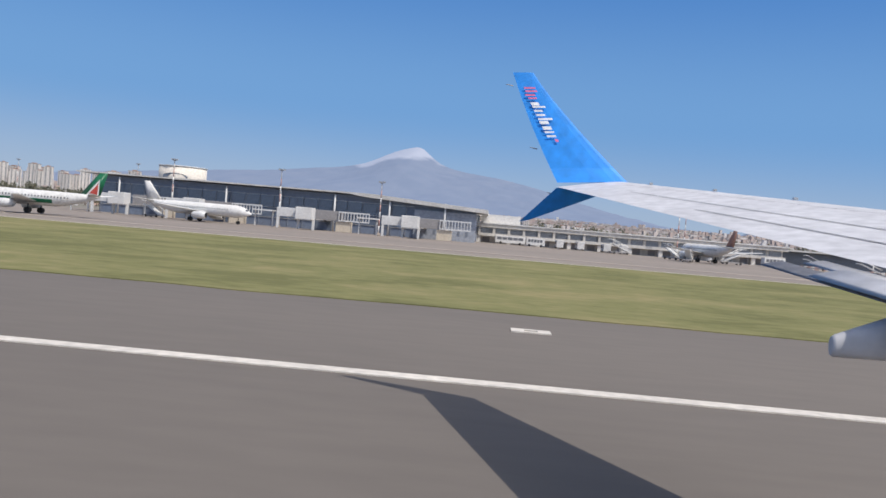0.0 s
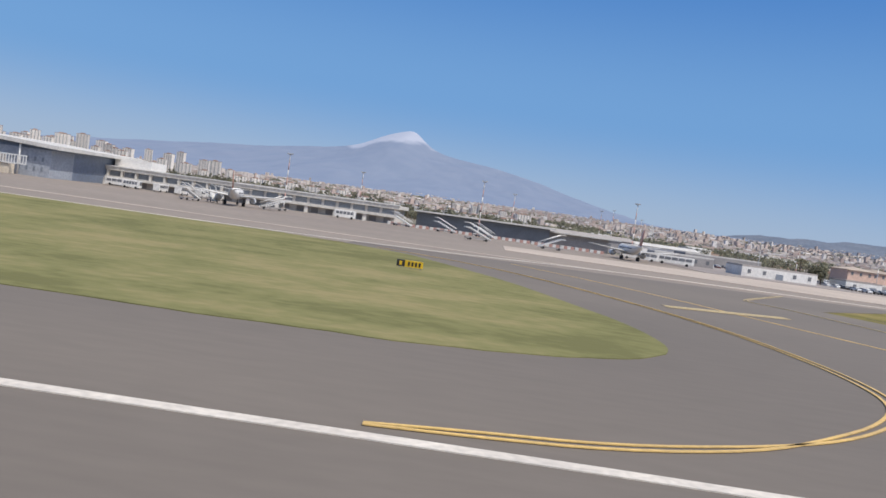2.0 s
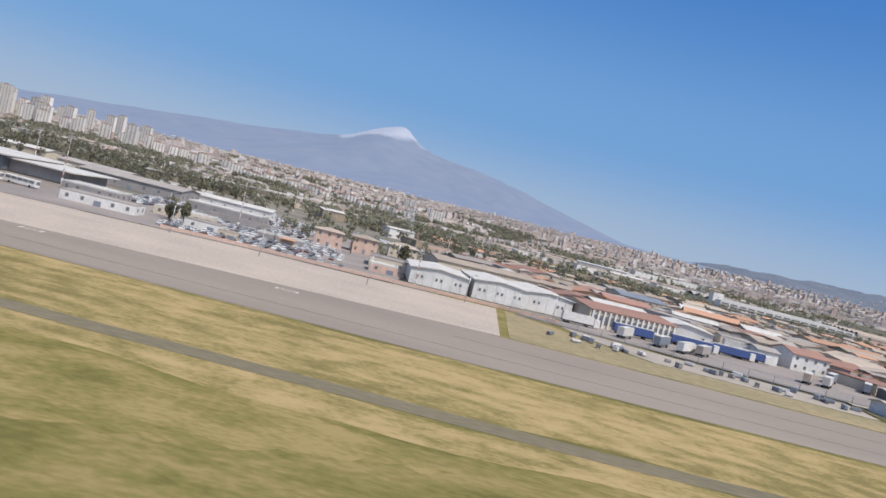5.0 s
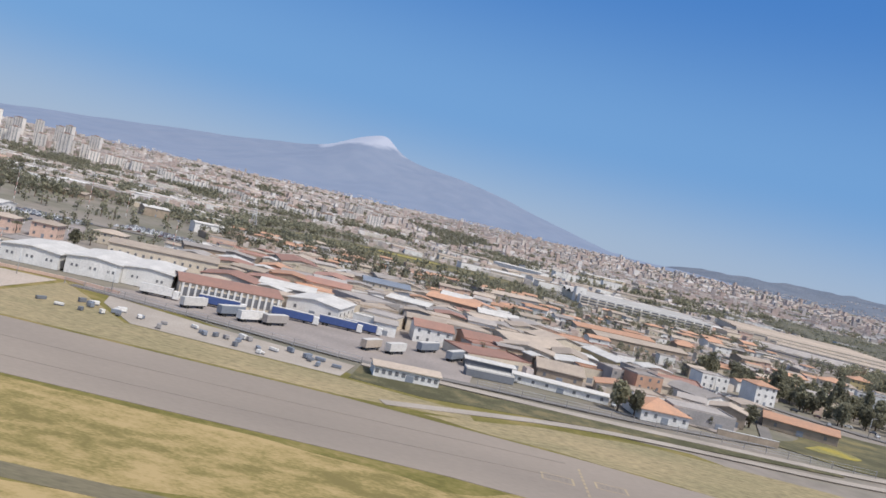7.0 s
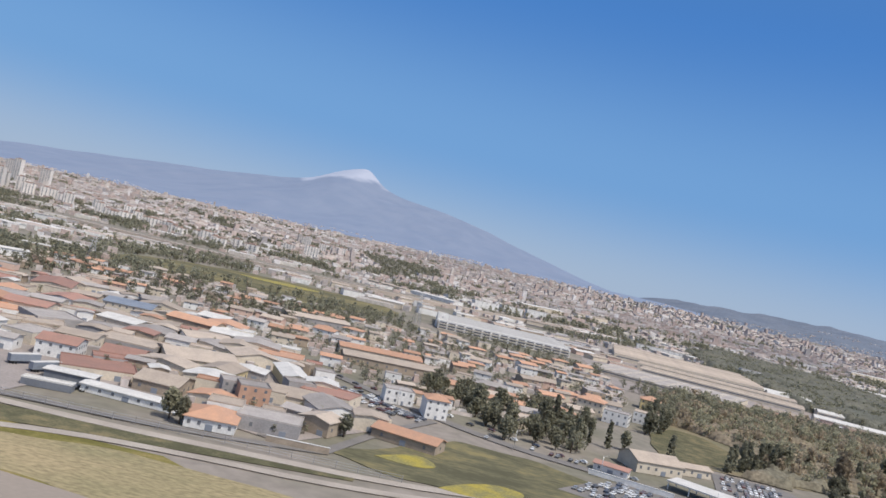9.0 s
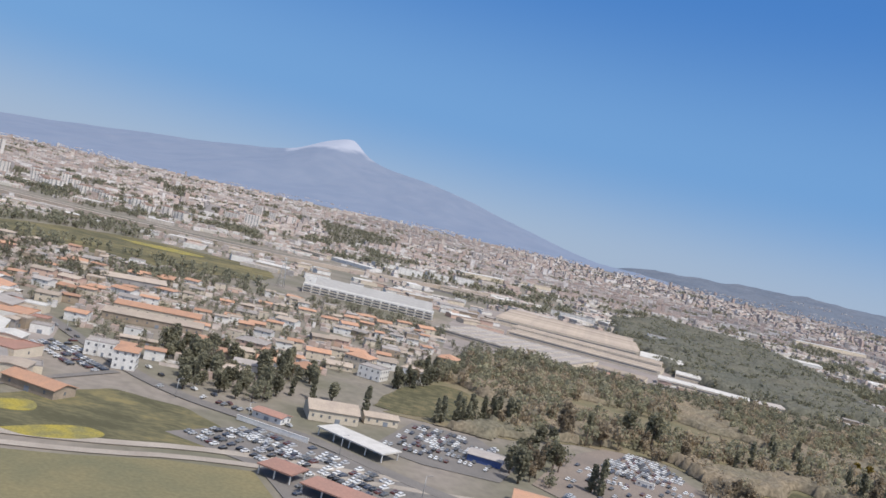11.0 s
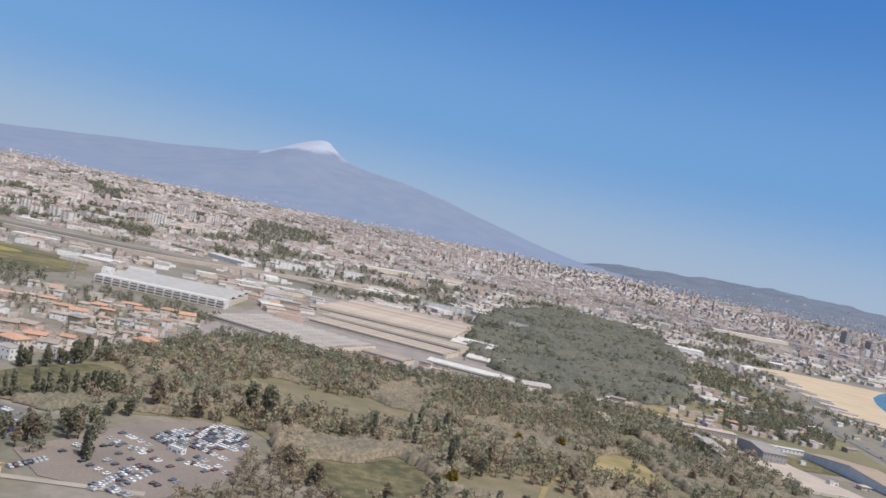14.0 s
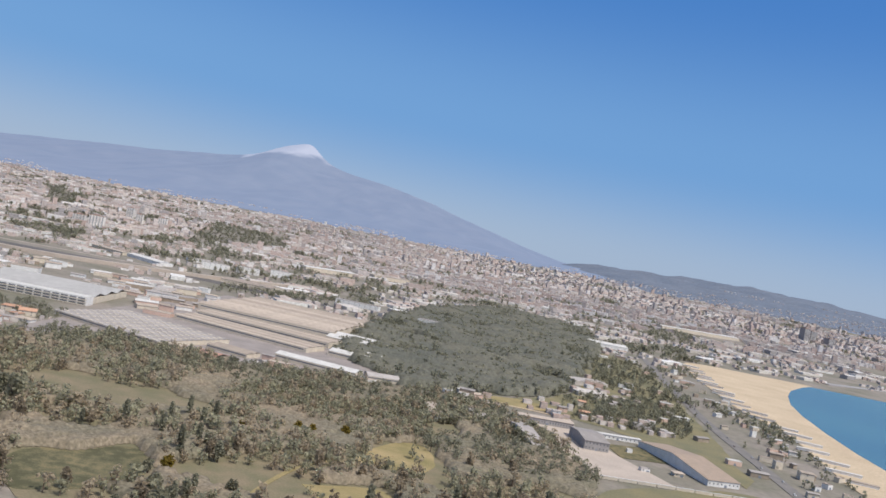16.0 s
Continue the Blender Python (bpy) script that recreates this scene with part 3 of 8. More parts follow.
patch("green_verge", [(199, 95), (208, 94), (226, 99.5), (246, 104), (262, 107.5), (262, 109), (238, 107), (216, 104), (199, 104)], 0.05, M["lawn"], "dark green grass beside the perimeter track", "grass")

# painted marks
def mark(name, points, width, z, material, label, soft=0):
    return structure(name, ribbon(points, width, z - 0.06, z - 0.045, soft), material, label, "marking")


mark("runway_line", [(-400, 8.4), (50, 8.42), (60, 8.62), (72, 8.72), (80, 9.0), (86, 9.3), (120, 10.2)], 0.25, 0.046, M["line_white"], "worn white runway edge line")
mark("exit_line", [(60, 4.8), (66, 5.6), (69.8, 6.6), (72.1, 9.8), (73.5, 12.8), (74.4, 16.5), (74.6, 19.5), (73.4, 24.5), (70.2, 32), (66, 42.7), (60, 52)], 0.17, 0.041, M["line_yellow"], "yellow taxiway centre line curving off the runway", 2)
mark("exit_line", [(84, 8.6), (79.5, 12), (77.3, 15.1), (75, 20.2), (73.4, 24.5)], 0.14, 0.043, M["line_yellow"], "yellow taxiway centre line", 2)
for k in (0.0, 0.22):
    mark("loop_line", [(57.4, 9.0 + 0.3 * k), (58.5, 9.15 + k), (60.2, 9.5 + k), (62.1, 10.5 + k), (63.5 + k, 11.9), (65.1 + k, 13.8), (66.3 + k, 16), (66.7 + k, 18.4), (66.7 + k, 21.3), (66.2 + k, 26), (64.8 + k, 31.5), (61.2 + k, 40), (57.4 + k, 45.5), (52 + k, 49)], 0.065, 0.055, M["line_yellow"], "double yellow taxiway edge line", 2)
for k in (0.0, 0.2):
    mark("edge_line", [(89.2 + k, 12.7), (87.4 + k, 13.9), (85.4 + k, 15.6), (82.9 + k, 19.0), (80.5 + k, 23.2), (78.3 + k, 28.3), (76.2 + k, 34.8), (74.1 + k, 44.5), (72.4 + k, 46.5), (74 + k, 50), (79.4 + k, 60.7)], 0.06, 0.06, M["line_pale"], "double yellow edge line of the exit", 2)
for k in (0.0, 0.55):
    mark("hold_line", [(65.7, 33.5 + k), (68.6, 34.9 + k), (71.6, 36.6 + k)], 0.26, 0.06, M["line_pale"], "pale yellow holding line across the exit")
mark("kerb", rounded([(79.0, 46), (79.75, 39), (81.9, 31.5), (84.65, 25), (87.7, 18.7), (90.4, 17.1), (97, 17.0)], 3) + [(300, 16.9)], 0.05, 0.085, M["taxi_mark"], "thin pale concrete kerb at the edge of the exit")
mark("apron_line", [(-400, 50.3), (28, 50.5), (42, 50.8), (55, 54), (63, 60), (74, 64.5), (90, 65.5)], 0.5, 0.05, M["line_white"], "pale apron edge line", 1)
mark("apron_line", [(-400, 60.5), (56, 60.5), (76, 63.6), (90, 66)], 1.3, 0.045, M["concrete"], "pale concrete joint strip across the apron", 1)
mark("taxi_line", [(100, 67), (154, 68.5), (190, 70), (222, 74)], 0.10, 0.06, M["taxi_mark"], "faded taxiway centre line", 1)
mark("taxi_line", [(150, 75.5), (186, 76.4), (223, 79.5)], 0.14, 0.06, M["taxi_mark"], "pale worn line along the taxiway", 1)


def frame_mark(x, y, w, d, label, material="line_white"):
    """A hollow painted rectangle."""
    bm = boxes((x - w / 2, x + w / 2, y - d / 2, y - d / 2 + 0.12, -0.02, 0.004), (x - w / 2, x + w / 2, y + d / 2 - 0.12, y + d / 2, -0.02, 0.004),
               (x - w / 2, x - w / 2 + 0.2, y - d / 2 + 0.12, y + d / 2 - 0.12, -0.02, 0.004), (x + w / 2 - 0.2, x + w / 2, y - d / 2 + 0.12, y + d / 2 - 0.12, -0.02, 0.004))
    return structure("painted_frame", bm, M[material], label, "marking")


for x, y in ((0.71, 13.3), (22.2, 13.0), (42.8, 13.5), (46.3, 13.4), (47.6, 14.05)):
    frame_mark(x, y, 0.62, 0.42, "pale painted frame round a ground light")
for x, y in ((133.8, 77.6), (110, 74.8), (92.4, 66)):
    frame_mark(x, y, 2.2, 1.0, "faded pale frame on the taxiway")
for x, y in ((221.6, 73.4), (226.6, 74.4)):
    frame_mark(x, y, 3.0, 2.0, "yellowish painted frame at the taxiway's end", "faded_yellow")
    structure("painted_letters", boxes(*[(x - 1.0 + 0.55 * k, x - 0.65 + 0.55 * k, y - 0.55, y + 0.55, -0.02, 0.002) for k in range(4)]), M["taxi_mark"], "faded painted letters inside the frame", "marking")
structure("dashed_line", boxes(*[(223.95, 224.2, 69.0 + 1.1 * k, 69.7 + 1.1 * k, -0.02, 0.003) for k in range(9)]), M["faded_yellow"], "dashed pale line across the taxiway's end", "marking")

for points_ in ([(110.6, 20.3), (111.5, 21.0), (112.6, 20.3), (113.8, 20.1), (114.6, 18.6), (113.2, 18.3), (112.2, 18.9), (111.2, 19.6), (110.6, 20.3)], [(114.9, 18.4), (116.2, 18.6), (117.4, 17.9), (115.8, 17.6), (114.9, 18.4)], [(107.2, 18.9), (108.6, 19.2), (109.4, 18.6), (108.0, 18.3), (107.2, 18.9)]):
    patch("bare_earth", ragged(points_, 0.2, 0.28)[:-1], 0.014, M["bare_earth"], "bare pinkish earth worn through the dry grass", "earth")


# perimeter tracks and roads
ROADS = (
    ("perimeter_track", [(204, 86.5), (212, 91), (225.5, 98.3), (240, 101.5), (262, 103.5), (285, 112), (300, 122), (330, 130), (380, 142)], 1.9, "gravel", "pale perimeter track"),
    ("perimeter_track", [(199, 105.5), (214, 105.6), (232, 106.2), (246, 108), (268, 110.5), (284, 117), (300, 127), (330, 134)], 2.2, "gravel", "pale perimeter road beside the fence"),
    ("road", [(157, 112), (175, 110.5), (199, 106), (214, 109.5), (236, 111.2), (256, 118)], 2.0, "road", "grey service road behind the airfield"),
    ("road", [(200, 232), (241, 192), (270, 164), (284, 154), (297, 149.5), (312, 146), (336, 130), (350, 127), (400, 120)], 3.4, "road", "grey main road lined with parked cars"),
    ("road", [(256, 118), (262, 140), (270, 160)], 1.8, "road", "grey side road"),
    ("road", [(247, 119), (246, 132), (242, 150), (236, 185)], 1.8, "road", "grey side street among workshops"),
    ("road", [(-40, 160), (60, 168), (100, 200), (140, 215), (200, 232)], 3.0, "road", "grey approach road"),
    ("coast_road", [(672, 830), (645, 628), (631, 496), (622, 410), (619, 326), (616, 250), (610, 100)], 5.5, "road", "two-lane coast road with traffic"),
    ("railway", [(-300, 640), (-100, 605), (40, 590), (123, 592), (190, 596), (240, 606), (300, 614), (360, 606), (430, 600)], 16.0, "rail_bed", "dark railway yard tracks"),
    ("railway", [(-260, 660), (0, 622), (123, 614), (164, 625), (206, 630), (249, 634), (284, 632), (340, 622)], 6.0, "gravel", "pale ballast of railway tracks"),
    ("viaduct", [(-300, 640), (-120, 590), (40, 562), (156, 558), (197, 561), (231, 572), (280, 606), (320, 640), (360, 690)], 4.6, "concrete", "pale elevated road"),
    ("park_path", [(452, 170), (453, 180), (454.6, 193), (458, 207), (466, 222), (480, 236)], 1.3, "dry", "sandy path through the park"),
    ("yard_path", [(497, 345), (520, 352), (545, 349)], 2.0, "sand", "sandy path behind the barracks"),
)
for k_, (n_, pts_, w_, m_, lab_) in enumerate(ROADS):
    if n_ == "viaduct":
        structure(n_, ribbon(pts_, w_, -0.1, 2.4, 2), M[m_], lab_, n_)
    else:
        strip(n_, pts_, w_, 0.10 + 0.004 * k_, M[m_], lab_, n_.replace("_", " "), 2)

PATCHES = (
    ("field", [(256, 120), (262, 126), (273, 146), (279, 148.5), (297, 142), (304, 130), (290, 121), (270, 112.5)], "field", "green meadow with yellow flowers"),
    ("field", FIELD, "field", "open dark green field with yellow flowers"),
    ("car_park_ground", [(291, 130), (297, 139), (304, 145), (323, 138), (338, 128), (348, 120), (352, 108), (320, 104), (308, 123.5)], "road", "grey asphalt car park"),
    ("car_park_ground", [(322, 150), (328, 176), (342, 176), (350, 160), (346, 146), (332, 146)], "road", "grey asphalt car park"),
    ("car_park_ground", [(352, 150), (361, 178), (372, 194), (382, 196), (389, 178), (390, 154), (382, 140), (362, 140)], "earth_lot", "reddish-grey earth car park"),
    ("car_park_ground", [(84, 100), (105, 104.5), (120, 109), (140, 112), (140, 128), (134, 150), (120, 195), (78, 195), (84, 150)], "lot", "grey car park behind the fence"),
    ("truck_yard", [(157, 111), (199, 107), (213, 110), (214, 128), (190, 142), (182, 130), (160, 118)], "lot", "grey truck yard"),
    ("industrial_ground", [(150, 150), (182, 132), (214, 128), (250, 118), (262, 142), (244, 188), (205, 228), (150, 235)], "lot", "paved ground between workshops"),
    ("lawn", [(402, 172), (402, 181), (413, 189), (420, 199), (428, 190), (432, 177), (424, 167), (413, 155)], "lawn", "dark green lawn in the park"),
    ("dry_patch", [(471, 222), (476, 250), (490, 258), (494, 224)], "dry", "dry straw-coloured clearing"),
    ("dry_patch", [(462, 196), (482, 205), (486, 190), (470, 180)], "dry", "dry earth clearing"),
    ("scrub_patch", [(385, 240), (399, 256), (424, 251), (436, 241), (420, 239), (401, 225), (388, 226)], "scrub", "reddish-brown clearing in the park"),
    ("park_ground", [(322, 180), (340, 290), (362, 330), (414, 322), (473, 338), (512, 342), (532, 306), (542, 254), (520, 150), (440, 130), (400, 170), (386, 200), (360, 190), (345, 178)], "scrub", "park ground of brown undergrowth"),
    ("wood_ground", [(436, 400), (439, 576), (471, 765), (555, 930), (632, 840), (618, 682), (560, 440), (545, 395), (506, 362), (478, 341)], "leaf_dark", "dark wooded ground"),
    ("barracks_yard", [(517, 320), (526, 286), (540, 261), (570, 266), (556, 296), (546, 330), (546, 348), (524, 334)], "concrete", "pale paved barracks yard"),
    ("barracks_lawn", [(554, 313), (573, 320), (577, 300), (557, 294)], "lawn", "green lawn in the barracks"),
    ("barracks_verge", [(592, 345), (604, 350), (606, 300), (598, 285)], "meadow", "green verge beside the barracks block"),
    ("factory_ground", [(330, 305), (396, 300), (462, 340), (470, 372), (448, 530), (345, 545), (330, 400)], "lot", "paved factory ground"),
    ("lawn", [(318, 184), (322, 210), (334, 233), (344, 216), (338, 190), (328, 181)], "lawn", "open green slope beside the tree row"),
    ("scrub_patch", [(560, 345), (606, 300), (616, 400), (640, 620), (600, 690), (570, 450), (545, 395), (512, 362)], "meadow", "rough green ground between wood and coast road"),
    ("scrub_patch", [(500, 140), (612, 140), (614, 290), (560, 258), (542, 250), (524, 190)], "meadow", "rough green ground below the barracks"),
    ("flower_patch", [(263, 123), (269, 131), (273, 125), (268, 121.5)], "mustard", "patch of yellow wild flowers"),
    ("flower_patch", [(273, 114), (279, 123), (286, 122), (284, 117), (278, 113)], "mustard", "patch of yellow wild flowers"),
    ("flower_patch", [(150, 440), (176, 452), (196, 446), (190, 430), (160, 428)], "mustard", "far patch of yellow wild flowers"),
    ("rough_grass", [(262, 60), (300, 58), (330, 66), (345, 95), (340, 108), (318, 104), (308, 121), (296, 117), (285, 110), (268, 102), (262, 86)], "meadow", "rough olive grass outside the perimeter track"),
    ("sandy_lot", [(508, 352), (540, 352), (545, 368), (515, 372)], "dry", "dry yellowish lot"),
)
for k_, (n_, pts_, m_, lab_) in enumerate(PATCHES):
    patch(n_, wavy(pts_, min(2.5, 0.05 * (max(p[0] for p in pts_) - min(p[0] for p in pts_)))) if n_ in ("field", "lawn", "dry_patch", "scrub_patch", "flower_patch", "sandy_lot", "park_ground", "wood_ground") else pts_, 0.05 + 0.003 * k_ - (0.06 if n_ in ("park_ground", "wood_ground", "factory_ground", "rough_grass") else 0), M[m_], lab_, n_.replace("_", " "))

# ---- kinds of things ----
def gable_roof(w, d, h, pitch, over, along):
    """A pitched roof with thickness; along: 'x' or 'y' for its ridge."""
    if along == "y":
        bm = gable_roof(d, w, h, pitch, over, "x")
        bmesh.ops.rotate(bm, verts=bm.verts, cent=(0, 0, 0), matrix=Matrix.Rotation(math.pi / 2, 3, "Z"))
        return bm
    x, y, t = w / 2 + over, d / 2 + over, 0.12
    z1 = h + pitch * d
    ring = [(-y, h), (0, z1), (y, h), (y, h + t), (0, z1 + t), (-y, h + t)]
    bm = bmesh.new()
    a = [bm.verts.new((-x, p, q)) for p, q in ring]
    b = [bm.verts.new((x, p, q)) for p, q in ring]
    for k in range(6):
        bm.faces.new((a[k], a[(k + 1) % 6], b[(k + 1) % 6], b[k]))
    for v in (a, b):
        bm.faces.new((v[0], v[1], v[4], v[5]))
        bm.faces.new((v[1], v[2], v[3], v[4]))
    bmesh.ops.recalc_face_normals(bm, faces=bm.faces)
    return bm


def gable_walls(w, d, h, pitch, along):
    if along == "y":
        bm = gable_walls(d, w, h, pitch, "x")
        bmesh.ops.rotate(bm, verts=bm.verts, cent=(0, 0, 0), matrix=Matrix.Rotation(math.pi / 2, 3, "Z"))
        return bm
    ring = [(-d / 2, 0), (-d / 2, h), (0, h + pitch * d), (d / 2, h), (d / 2, 0)]
    bm = bmesh.new()
    a = [bm.verts.new((-w / 2, p, q)) for p, q in ring]
    b = [bm.verts.new((w / 2, p, q)) for p, q in ring]
    for k in range(4):
        bm.faces.new((a[k], a[k + 1], b[k + 1], b[k]))
    bm.faces.new(a)
    bm.faces.new(b)
    bmesh.ops.recalc_face_normals(bm, faces=bm.faces)
    return bm


def hip_roof(w, d, h, pitch, over):
    x, y = w / 2 + over, d / 2 + over
    r = max(x - y, 0.05)
    z = h + pitch * d
    bm = bmesh.new()
    low = [bm.verts.new((a * x, b * y, h - 0.06)) for a, b in ((-1, -1), (1, -1), (1, 1), (-1, 1))]
    mid = [bm.verts.new((a * x, b * y, h + 0.04)) for a, b in ((-1, -1), (1, -1), (1, 1), (-1, 1))]
    p, q = bm.verts.new((-r, 0, z)), bm.verts.new((r, 0, z))
    bm.faces.new(low[::-1])
    for k in range(4):
        bm.faces.new((low[k], low[(k + 1) % 4], mid[(k + 1) % 4], mid[k]))
    bm.faces.new((mid[0], mid[1], q, p))
    bm.faces.new((mid[1], mid[2], q))
    bm.faces.new((mid[2], mid[3], p, q))
    bm.faces.new((mid[3], mid[0], p))
    return bm


def parapet_roof(w, d, h):
    t = 0.12
    return boxes((-w / 2 + t, w / 2 - t, -d / 2 + t, d / 2 - t, h - 0.05, h + 0.03),
                 (-w / 2, w / 2, -d / 2, -d / 2 + t, h, h + 0.22), (-w / 2, w / 2, d / 2 - t, d / 2, h, h + 0.22),
                 (-w / 2, -w / 2 + t, -d / 2 + t, d / 2 - t, h, h + 0.22), (w / 2 - t, w / 2, -d / 2 + t, d / 2 - t, h, h + 0.22))


WINDOW = mesh_of("window", boxes((-0.22, 0.22, -0.03, 0.02, 0, 0.55)), M["pane"])
SILL = mesh_of("sill", boxes((-0.27, 0.27, -0.07, 0.0, -0.05, 0.0)), M["white"])
DOOR = mesh_of("door", boxes((-0.5, 0.5, -0.04, 0.02, 0, 1.0)), M["slate"])


def openings(ob, w, d, h, storeys, step, doors=1, sides="fr", sills=False):
    """Windows with sills and doors on the front and the right side."""
    for side in sides:
        width, n = (w, max(1, int(w / step))) if side == "f" else (d, max(1, int(d / step)))
        for s in range(storeys):
            for k in range(n):
                u = (k + 0.5) / n * width - width / 2
                z = (s + 0.38) * h / storeys
                where = dict(x=u, y=-d / 2 - 0.01, rz=0) if side == "f" else dict(x=w / 2 + 0.01, y=u, rz=90)
                if side == "f" and s == 0 and doors and k == n // 2:
                    share("door", DOOR, ob, z=0.0, s=(0.5 if storeys > 1 else 1.0, 1, min(0.9, 0.62 * h / storeys)), **where)
                    continue
                win = share("window", WINDOW, ob, z=z, s=(1, 1, min(1.0, h / storeys / 1.4)), **where)
                if sills:
                    share("sill", SILL, win)


def building(name, label, category, x, y, w, d, h, rz=0, wall="cream", roof="gable", cover="roof_tan", pitch=0.16, along="x", storeys=1, step=2.2, doors=1, sides="fr", group="", sills=False):
    ob = thing(name, label, category, pose(x, y, rise(x, y) - 0.04, 0, 0, rz), group)
    if roof == "gable":
        part("wall", gable_walls(w, d, h, pitch, along), M[wall], ob)
        part("roof", gable_roof(w, d, h, pitch, 0.25, along), M[cover], ob)
    else:
        part("wall", boxes((-w / 2, w / 2, -d / 2, d / 2, 0, h)), M[wall], ob)
        part("roof", hip_roof(w, d, h, pitch, 0.3) if roof == "hip" else parapet_roof(w, d, h), M[cover], ob)
    if step:
        openings(ob, w, d, h, storeys, step, doors, sides, sills)
    return ob


def tower_block(name, label, x, y, w, d, h, rz=0, wall="tower"):
    """A tall block of flats with balcony bands, roof house and dark window bays."""
    ob = thing(name, label, "apartment tower", pose(x, y, rise(x, y), 0, 0, rz), "apartment towers")
    part("wall", boxes((-w / 2, w / 2, -d / 2, d / 2, 0, h)), M[wall], ob)
    part("roof", boxes((-w / 2 - 0.15, w / 2 + 0.15, -d / 2 - 0.15, d / 2 + 0.15, h, h + 0.35), (-w * 0.22, w * 0.15, -d * 0.3, d * 0.3, h + 0.35, h + 1.5)), M["city_roof"], ob)
    n = max(4, int(h / 1.25))
    bays = max(2, int(w / 3))
    for k in range(bays):
        u = (k + 0.5) / bays * w - w / 2
        bm = bmesh.new()
        for s in range(n):
            z = (s + 0.3) * h / n
            box(bm, u - w / bays * 0.15, u + w / bays * 0.15, -d / 2 - 0.06, -d / 2 + 0.02, z, z + 0.55 * h / n)
        bay = tagged(part("window_bay", bm, M["pane"], ob), kind="stuff")
        bm = bmesh.new()
        for s in range(n):
            z = (s + 0.2) * h / n
            box(bm, u - w / bays * 0.36, u + w / bays * 0.36, -d / 2 - 0.45, -d / 2, z - 0.1, z + 0.22)
        tagged(part("balcony", bm, M["white"], bay), kind="stuff")
    return ob


def leaf_sprays(centres, outward, size, seed):
    """Small ragged four-cornered leaf sprays at the given points, facing roughly outwards: corner points and faces."""
    rng = np.random.default_rng(seed)
    n = len(centres)
    nor = outward + rng.normal(0, 0.55, (n, 3))
    nor /= np.linalg.norm(nor, axis=1, keepdims=True) + 1e-9
    side = np.cross(nor, rng.normal(0, 1, (n, 3)))
    side /= np.linalg.norm(side, axis=1, keepdims=True) + 1e-9
    across = np.cross(nor, side)
    k = size[:, None]
    corners = [centres + k * (side * (a * rng.uniform(0.6, 1.3, (n, 1))) + across * (b * rng.uniform(0.6, 1.3, (n, 1)))) for a, b in ((-0.8, -0.3), (0.2, -0.8), (0.9, 0.25), (-0.15, 0.9))]
    return np.stack(corners, 1).reshape(-1, 3), np.arange(4 * n).reshape(-1, 4)


def crown_sprays(bases, heights, count, wide, seed):
    """Leaf sprays for many trees at once, in lobes round each trunk's top."""
    rng = np.random.default_rng(seed)
    n = len(bases)
    lobes = 9
    turn = rng.uniform(0, 6.283, (n, lobes))
    reach = wide * np.sqrt(rng.uniform(0, 1, (n, lobes))) * 0.75
    lift = rng.uniform(0.17, 0.80, (n, lobes)) * (1 - 0.8 * reach)
    which = rng.integers(0, lobes, (n, count))
    row = np.arange(n)[:, None]
    ball = rng.normal(0, 1, (n, count, 3))
    ball /= np.linalg.norm(ball, axis=2, keepdims=True)
    radius = wide * 0.56 * rng.uniform(0.55, 1.0, (n, count, 1))
    local = np.stack([np.cos(turn) * reach, np.sin(turn) * reach, lift], 2)[row, which] + ball * radius * np.array((1, 1, 0.85))
    tall = np.asarray(heights)[:, None, None]
    centres = (np.asarray(bases)[:, None, :] + local * tall).reshape(-1, 3)
    size = (np.asarray(heights)[:, None] * rng.uniform(0.05, 0.10, (n, count)) * math.sqrt(60 / count)).reshape(-1)
    return leaf_sprays(centres, ball.reshape(-1, 3) + np.array((0, 0, 0.25)), size, seed + 1)


def crown_points(kind, h, rnd, n):
    for _ in range(n):
        if kind == "cypress":
            t = rnd.uniform(0.06, 1.0)
            r = 0.15 * h * (1 - t) ** 0.6 * rnd.uniform(0.35, 1)
            a = rnd.uniform(0, 6.28)
            yield (r * math.cos(a), r * math.sin(a), h * t), h * 0.085
        elif kind == "pine":
            r, a = 0.46 * h * math.sqrt(rnd.uniform(0, 1)), rnd.uniform(0, 6.28)
            yield (r * math.cos(a), r * math.sin(a), h * (0.84 + rnd.uniform(-0.08, 0.12) - 0.4 * (r / h) ** 2)), h * 0.09
        elif kind == "palm":
            a, r = rnd.uniform(0, 6.28), rnd.uniform(0, 0.3) * h
            yield (r * math.cos(a), r * math.sin(a), h * 0.95 - 0.9 * r * r / h), h * 0.07
        else:
            while True:
                p = Vector((rnd.uniform(-1, 1), rnd.uniform(-1, 1), rnd.uniform(-1, 1)))
                if 0.25 < p.length < 1:
                    break
            lump = 0.75 + 0.4 * noise.noise(p * 1.7 + Vector((h, n, 0)))
            wide = 0.25 if kind == "tall" else 0.36
            yield (p.x * wide * h * lump, p.y * wide * h * lump, h * 0.54 + p.z * 0.42 * h * lump), h * (0.075 if kind == "tall" else 0.085)


